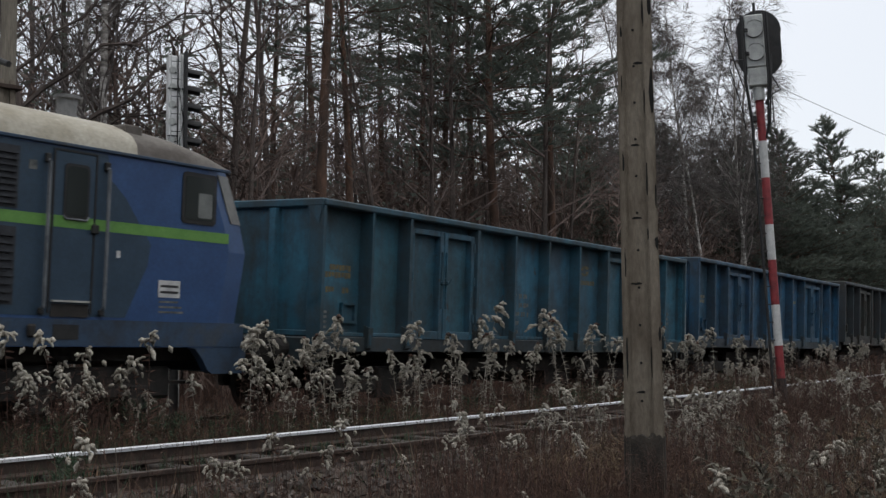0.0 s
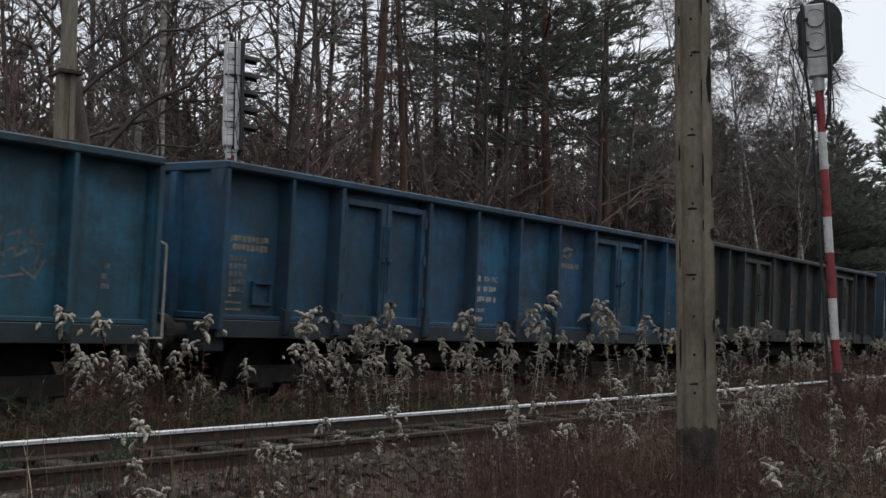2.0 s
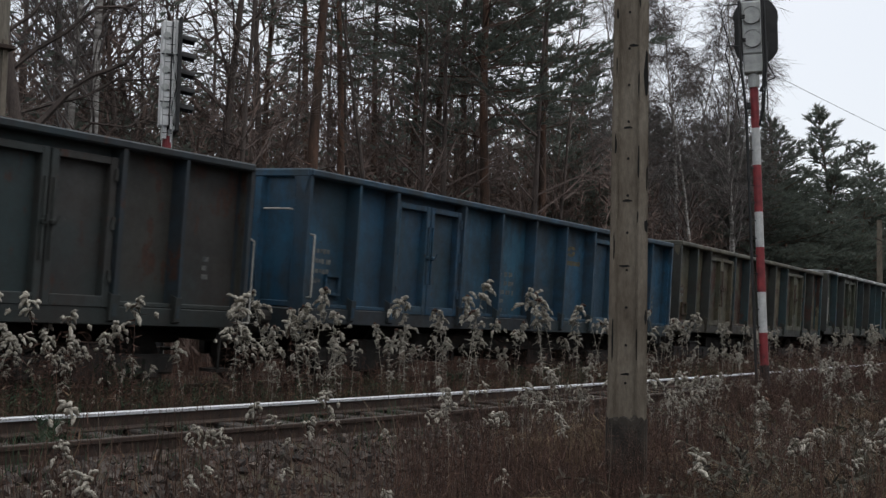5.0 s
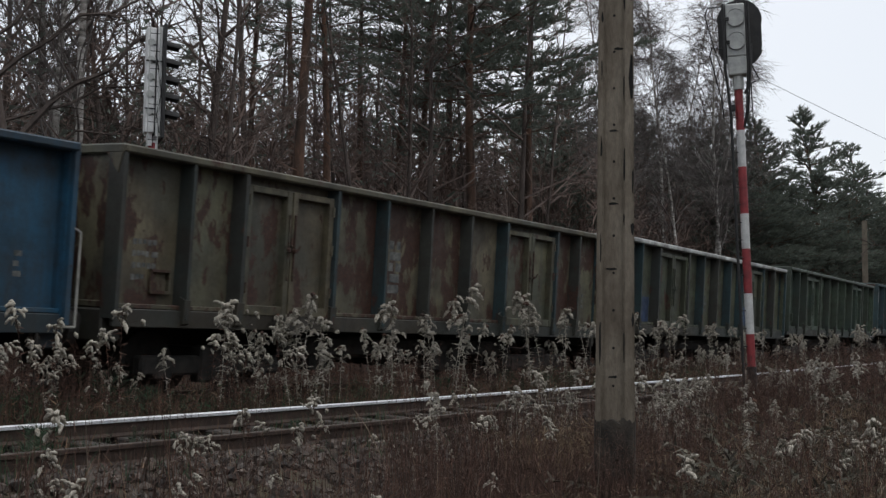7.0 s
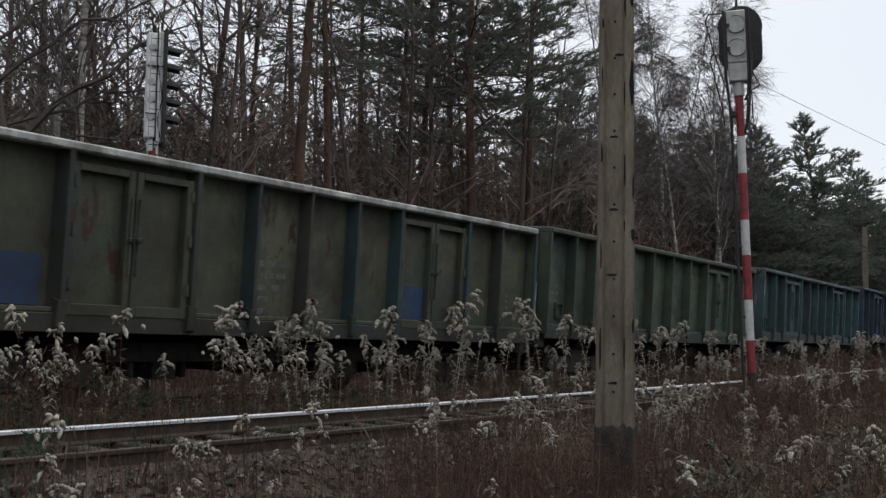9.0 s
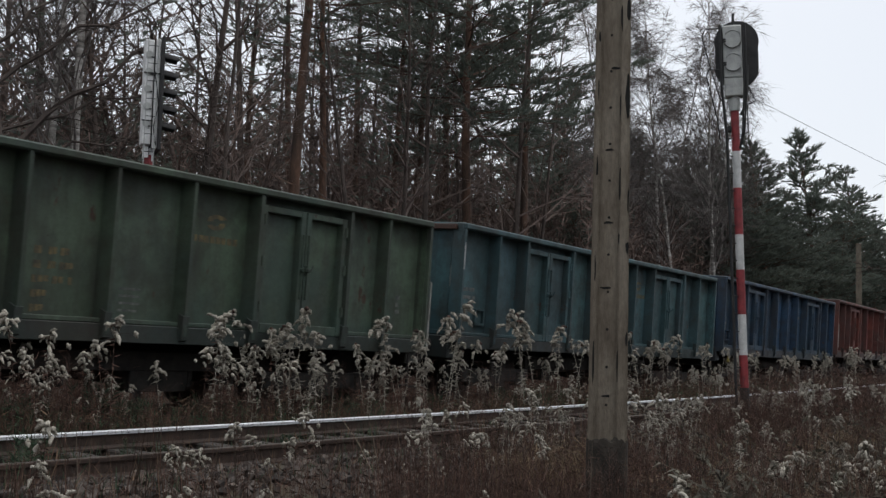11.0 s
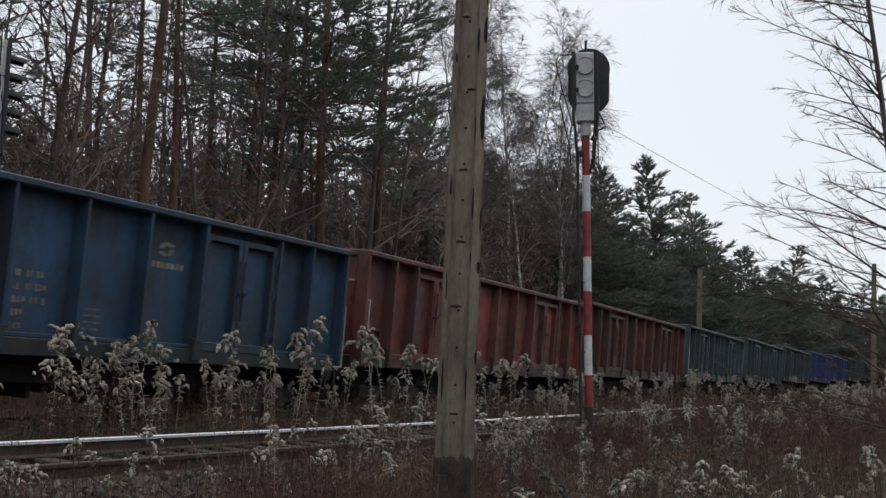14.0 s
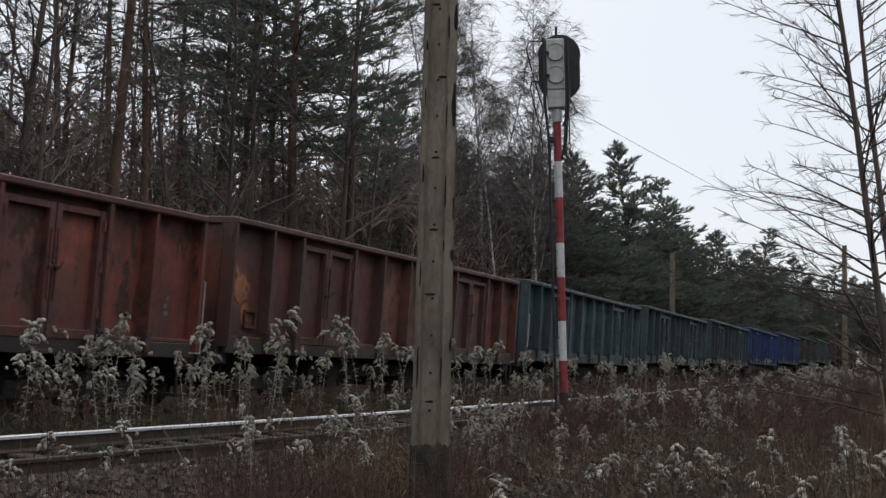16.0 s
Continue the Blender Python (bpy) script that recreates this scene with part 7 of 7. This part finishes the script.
    for k in range(230):                       # straw tussocks
        az, d = math.radians(rnd(2, 34) if k < 150 else rnd(1, 15)), 5.5 + 16 * R.random() ** 1.3
        x, y = d * math.cos(az), d * math.sin(az)
        if y > 6.2:
            continue
        size, lay = rnd(0.35, 0.7), rnd(0, 6.28)
        for _ in range(90):
            a = Vector((x + R.gauss(0, 0.13), y + R.gauss(0, 0.13), 0))
            a.z = ground_z(a.x, a.y) - 0.02
            t = lay + R.gauss(0, 1.1)
            o = Vector((math.cos(t), math.sin(t), 0)) * size * rnd(0.1, 0.75)
            mid = a + o * 0.35 + Vector((0, 0, size * rnd(0.6, 1.0)))
            tuss.blade(a, mid, 0.005)
            tuss.blade(mid, a + o * 1.25 + Vector((0, 0, size * rnd(0.3, 0.9))), 0.0035)
    for _ in range(95):                        # bramble mounds with arching canes
        az, d = math.radians(rnd(1, 21)), 8.5 + 15 * R.random()
        x, y = d * math.cos(az), d * math.sin(az)
        if y > 5.6:
            continue
        for _ in range(12):
            a = Vector((x + R.gauss(0, 0.35), y + R.gauss(0, 0.35), 0))
            a.z = ground_z(a.x, a.y) - 0.03
            t = rnd(0, 6.28)
            pts = limb(a, Vector((0.7 * math.cos(t), 0.7 * math.sin(t), 1)).normalized(), rnd(0.7, 1.6), 6, 0.08, -0.17)
            cane.tube(pts, [0.005, 0.005, 0.0045, 0.004, 0.0035, 0.003, 0.002], 3)
            for _ in range(26):
                q, e = along(pts, rnd(0.15, 1))
                cane.blade(q, q + tilt(e, rnd(0.6, 1.5), rnd(0, 6.28)) * rnd(0.04, 0.10), rnd(0.010, 0.022))
    tagged(hang("straw_tussocks", tuss.mesh("straw_tussocks", PALE_STRAW)), "bent pale straw tussocks of dead grass", "grass", kind="stuff")
    tagged(hang("brambles", cane.mesh("brambles", BRAMBLE)), "arching bramble canes with withered grey-green leaves", "brambles", kind="stuff")
    tagged(hang("dead_grass", w.mesh("dead_grass", STRAW)), "matted brown dead grass", "grass", kind="stuff")
    tagged(hang("dead_stalks", g.mesh("dead_stalks", STALK)), "thin red-brown dead weed stalks", "weeds", kind="stuff")
    tagged(hang("bleached_stems", tall.mesh("bleached_stems", BLEACHED)), "bleached tall dead stems among the weeds", "weeds", kind="stuff")


def build_track_weeds():
    """Low dead and green growth that has spread over the near track and between the tracks."""
    w, g = Wood(), Wood()
    for _ in range(20000):
        s = 3 + 42 * R.random() ** 1.4
        off = rnd(0.9, SPACING + 1.6)
        p = on_line(s, off)
        c = clump(p.x * 1.3, p.y * 2)
        if min(abs(off - SPACING - 0.7525), abs(off - SPACING + 0.7525)) < 0.09 or R.random() > c + 0.1:
            continue
        z = ground_z(p.x, p.y)
        tall_ = rnd(0.06, 0.26) * (0.5 + c) * (1.7 if off < 2.6 else 1.0)
        a = Vector((p.x, p.y, z - 0.01))
        (g if R.random() < (0.45 if s < 14 else 0.2) else w).blade(a, a + Vector((rnd(-0.12, 0.12), rnd(-0.12, 0.12), tall_)), rnd(0.004, 0.009))
    for _ in range(9000):                      # dull undergrowth filling the strip between the tracks
        s = 3 + 45 * R.random() ** 1.3
        p = on_line(s, SPACING / 2 + R.gauss(0.05, 0.28))
        c = clump(p.x * 0.8 + 3, p.y)
        a = Vector((p.x, p.y, ground_z(p.x, p.y) - 0.02))
        b = a + Vector((rnd(-0.15, 0.15), rnd(-0.15, 0.15), rnd(0.2, 0.62) * (0.55 + 0.6 * c)))
        k = g if R.random() < 0.55 * c + (0.15 if s < 16 else 0) else w
        k.blade(a, b, rnd(0.004, 0.008))
        for _ in range(3):
            e = a.lerp(b, rnd(0.3, 1))
            k.blade(e, e + Vector((rnd(-0.1, 0.1), rnd(-0.1, 0.1), rnd(-0.02, 0.1))), rnd(0.004, 0.009))
    twig = Wood()
    for _ in range(7500):                      # dark dead stalks thick between the tracks
        p = on_line(3 + 50 * R.random() ** 1.3, SPACING / 2 + R.gauss(0.0, 0.33))
        a = Vector((p.x, p.y, ground_z(p.x, p.y) - 0.02))
        b = a + Vector((rnd(-0.2, 0.2), rnd(-0.2, 0.2), rnd(0.3, 1.05) * (0.5 + 0.6 * clump(p.x * 0.9, p.y + 5))))
        twig.spike(a, b, rnd(0.0025, 0.0045))
        for _ in range(4):
            e = a.lerp(b, rnd(0.3, 1))
            twig.spike(e, e + Vector((rnd(-0.13, 0.13), rnd(-0.13, 0.13), rnd(-0.04, 0.12))), 0.0024)
    for _ in range(12000):                     # and over the bank beyond the train
        p = on_line(-4 + 60 * R.random() ** 1.2, -2.0 - 5.5 * R.random())
        a = Vector((p.x, p.y, ground_z(p.x, p.y) - 0.02))
        b = a + Vector((rnd(-0.25, 0.25), rnd(-0.25, 0.25), rnd(0.25, 1.0)))
        twig.spike(a, b, rnd(0.004, 0.007))
        for _ in range(2):
            e = a.lerp(b, rnd(0.3, 1))
            twig.spike(e, e + Vector((rnd(-0.2, 0.2), rnd(-0.2, 0.2), rnd(-0.05, 0.15))), 0.004)
    tagged(hang("track_stalks", twig.mesh("track_stalks", STALK)), "dark dead weed stalks between and beyond the tracks", "weeds", kind="stuff")
    tagged(hang("track_grass", w.mesh("track_grass", STRAW)), "short dead grass over the sleepers", "grass", kind="stuff")
    tagged(hang("track_moss", g.mesh("track_moss", GREEN)), "short dark green growth over the sleepers", "weeds", kind="stuff")


PALE_STRAW = mottled("pale_straw", (0.10, 0.070, 0.042), (0.21, 0.155, 0.095), 1.5, 1.0, fine=8, bumps=0, island=0.45)
BRAMBLE = mottled("withered_bramble", (0.050, 0.042, 0.032), (0.115, 0.105, 0.080), 3.0, 0.9, fine=30, bumps=0, island=0.6, c3=(0.075, 0.082, 0.055))
BLEACHED = mottled("bleached_stem", (0.08, 0.058, 0.042), (0.22, 0.175, 0.13), 5, 0.95, fine=50, bumps=0, island=0.5)
build_grass()


# ---- ballast stones and low green growth ----
STONE = mottled("ballast_stone", (0.030, 0.024, 0.021), (0.088, 0.074, 0.065), 9, 0.95, fine=70, bumps=0.4, c3=(0.09, 0.068, 0.054), island=0.75)
GREEN = mottled("evergreen_weed", (0.022, 0.050, 0.025), (0.05, 0.095, 0.045), 4, 0.85, fine=20, bumps=0, per_object=0.3)


def build_ballast():
    v, f = [], []
    for _ in range(10500):
        s = 3 + 37 * R.random() ** 1.5
        off = rnd(-1.7, 2.3) if R.random() < 0.4 else rnd(0.75, 3.1)
        p = on_line(s, SPACING + off)
        if abs(abs(off) - 0.7525) < 0.1:
            continue
        z = ground_z(p.x, p.y)
        r = rnd(0.025, 0.064)
        base = len(v)
        q = Vector((p.x, p.y, z + r * 0.3))
        turn = Matrix.Rotation(rnd(0, 6.28), 3, Vector((rnd(-1, 1), rnd(-1, 1), rnd(-1, 1))).normalized())
        for c in ((1, 0, 0), (-1, 0, 0), (0, 1, 0), (0, -1, 0), (0, 0, 0.8), (0, 0, -0.8), (0.6, 0.6, 0.5)):
            v.append(q + turn @ (Vector(c) * r * rnd(0.7, 1.3)))
        f += [tuple(base + i for i in t) for t in ((0, 6, 4), (6, 2, 4), (2, 1, 4), (1, 3, 4), (3, 0, 4), (2, 6, 5), (6, 0, 5), (1, 2, 5), (3, 1, 5), (0, 3, 5))]
    tagged(hang("ballast", mesh("ballast", v, f, STONE)), "loose grey-brown ballast stones round the sleepers", "ballast", kind="stuff")


build_ballast()


def green_clump(high):
    top = new("green_shrub")
    w = Wood()
    for _ in range(9):
        pts = limb(Vector((rnd(-0.15, 0.15), rnd(-0.15, 0.15), 0)), Vector((rnd(-0.3, 0.3), rnd(-0.3, 0.3), 1)).normalized(), high * rnd(0.5, 1.05), 4, 0.08, 0.02)
        for _ in range(45):
            a, d = along(pts, rnd(0.05, 1))
            w.blade(a, a + tilt(d, rnd(0.5, 1.3), rnd(0, 6.28)) * rnd(0.05, 0.13), 0.006)
    hang("foliage", w.mesh("foliage", GREEN), top, "fine dark green shoots")
    return top


def build_green():
    stock = [green_clump(0.55), green_clump(0.4)]
    seen = set()
    for k in range(62):
        s = rnd(4, 22) if k < 46 else rnd(4.5, 10)
        off = rnd(1.1, 2.0) if k % 3 else SPACING + rnd(-0.5, 0.5)
        if k % 3 == 0:
            s = rnd(4, 10.5)
        p = on_line(s, off)
        ob = stock[k % 2]
        plant(ob, p.x, p.y, (rnd(0.6, 1.2) if k < 46 else rnd(1.1, 1.7)) * (0.55 if k % 3 == 0 else 1), rnd(0, 360), "low dark green shrub growing between the tracks", "shrub", "green shrubs between the tracks", 0, ob.name not in seen)
        seen.add(ob.name)


build_green()
build_track_weeds()

SHRUB_WOOD = mottled("reddish_shrub_twigs", (0.055, 0.029, 0.022), (0.140, 0.078, 0.058), 5, 0.95, fine=40, bumps=0, per_object=0.4)


def low_shrub(high):
    top = new("leafless_shrub")
    w = Wood()
    for _ in range(13):
        pts = limb(Vector((rnd(-0.3, 0.3), rnd(-0.3, 0.3), -0.05)), Vector((rnd(-0.6, 0.6), rnd(-0.6, 0.6), 1)).normalized(), high * rnd(0.5, 1.1), 4, 0.12, 0.02)
        w.tube(pts, [0.006, 0.005, 0.004, 0.003, 0.002], 3)
        for _ in range(14):
            a, d = along(pts, rnd(0.15, 1))
            b = a + tilt(d, rnd(0.3, 0.9), rnd(0, 6.28)) * rnd(0.1, 0.32)
            w.spike(a, b, 0.003)
            for _ in range(2):
                c = a.lerp(b, rnd(0.3, 0.9))
                w.spike(c, c + Vector((rnd(-1, 1), rnd(-1, 1), rnd(0, 1))) * 0.08, 0.002)
    hang("crown", w.mesh("crown", SHRUB_WOOD), top)
    return top


def build_shrubs():
    stock = [low_shrub(0.9), low_shrub(0.7), low_shrub(1.1)]
    seen = set()
    for k in range(40):
        az, d = radians(rnd(2, 21)), 7.5 + 17 * R.random()
        x, y = d * math.cos(az), d * math.sin(az)
        if y > 6.4:
            continue
        ob = R.choice(stock)
        plant(ob, x, y, rnd(0.75, 1.2), rnd(0, 360), "leafless reddish-brown shrub among dead grass", "shrub", "shrubs on the near side", 0, ob.name not in seen)
        seen.add(ob.name)
    for ob in stock:
        if ob.name not in seen:
            plant(ob, 14, 2.2, 1.0, 0, "leafless reddish-brown shrub among dead grass", "shrub", "shrubs on the near side", 0, True)


build_shrubs()


def dead_branch(label, mat, rays, thick):
    """A dead branch stuck in the ground and leaning out; rays are (bearing, distance, height)."""
    top = new("dead_branch")
    x, y = by_az(rays[0][0], rays[0][1])
    foot = Vector((x, y, ground_z(x, y)))
    pts = [Vector((0, 0, -0.1))] + [Vector((*by_az(a, d), z)) - foot for a, d, z in rays[1:]]
    fine_pts = [along(pts, k / 16)[0] + Vector((rnd(-1, 1), rnd(-1, 1), rnd(-1, 1))) * 0.015 for k in range(16)] + [pts[-1]]
    w, t = Wood(), Wood()
    w.tube(fine_pts, [thick * (1 - 0.8 * k / 16) for k in range(17)], 6)
    for _ in range(16):
        a, d = along(fine_pts, rnd(0.3, 1))
        b = a + tilt(d, rnd(0.3, 0.9), rnd(0, 6.28)) * rnd(0.2, 0.6)
        t.spike(a, b, 0.006)
        for _ in range(3):
            c = a.lerp(b, rnd(0.3, 1))
            t.spike(c, c + tilt(d, rnd(0.3, 0.9), rnd(0, 6.28)) * rnd(0.1, 0.25), 0.004)
    hang("stem", w.mesh("stem", mat, True), top)
    hang("twig_spray", t.mesh("twig_spray", mat), top)
    top.matrix_world = pose(*foot)
    tagged(top, label, "branch", "dead branches by the slender trees")


dead_branch("bleached dead branch leaning out of the weeds", BLEACHED, ((4.9, 15.6, 0), (5.5, 15.6, 0.96), (7.5, 15.4, 1.42), (9.4, 15.0, 1.69)), 0.022)
dead_branch("dark arching dead branch beside the slender trees", BARK_DARK, ((5.0, 15.8, 0), (5.36, 15.8, 1.17), (7.0, 15.5, 1.97), (8.6, 15.2, 2.29)), 0.024)

motions()
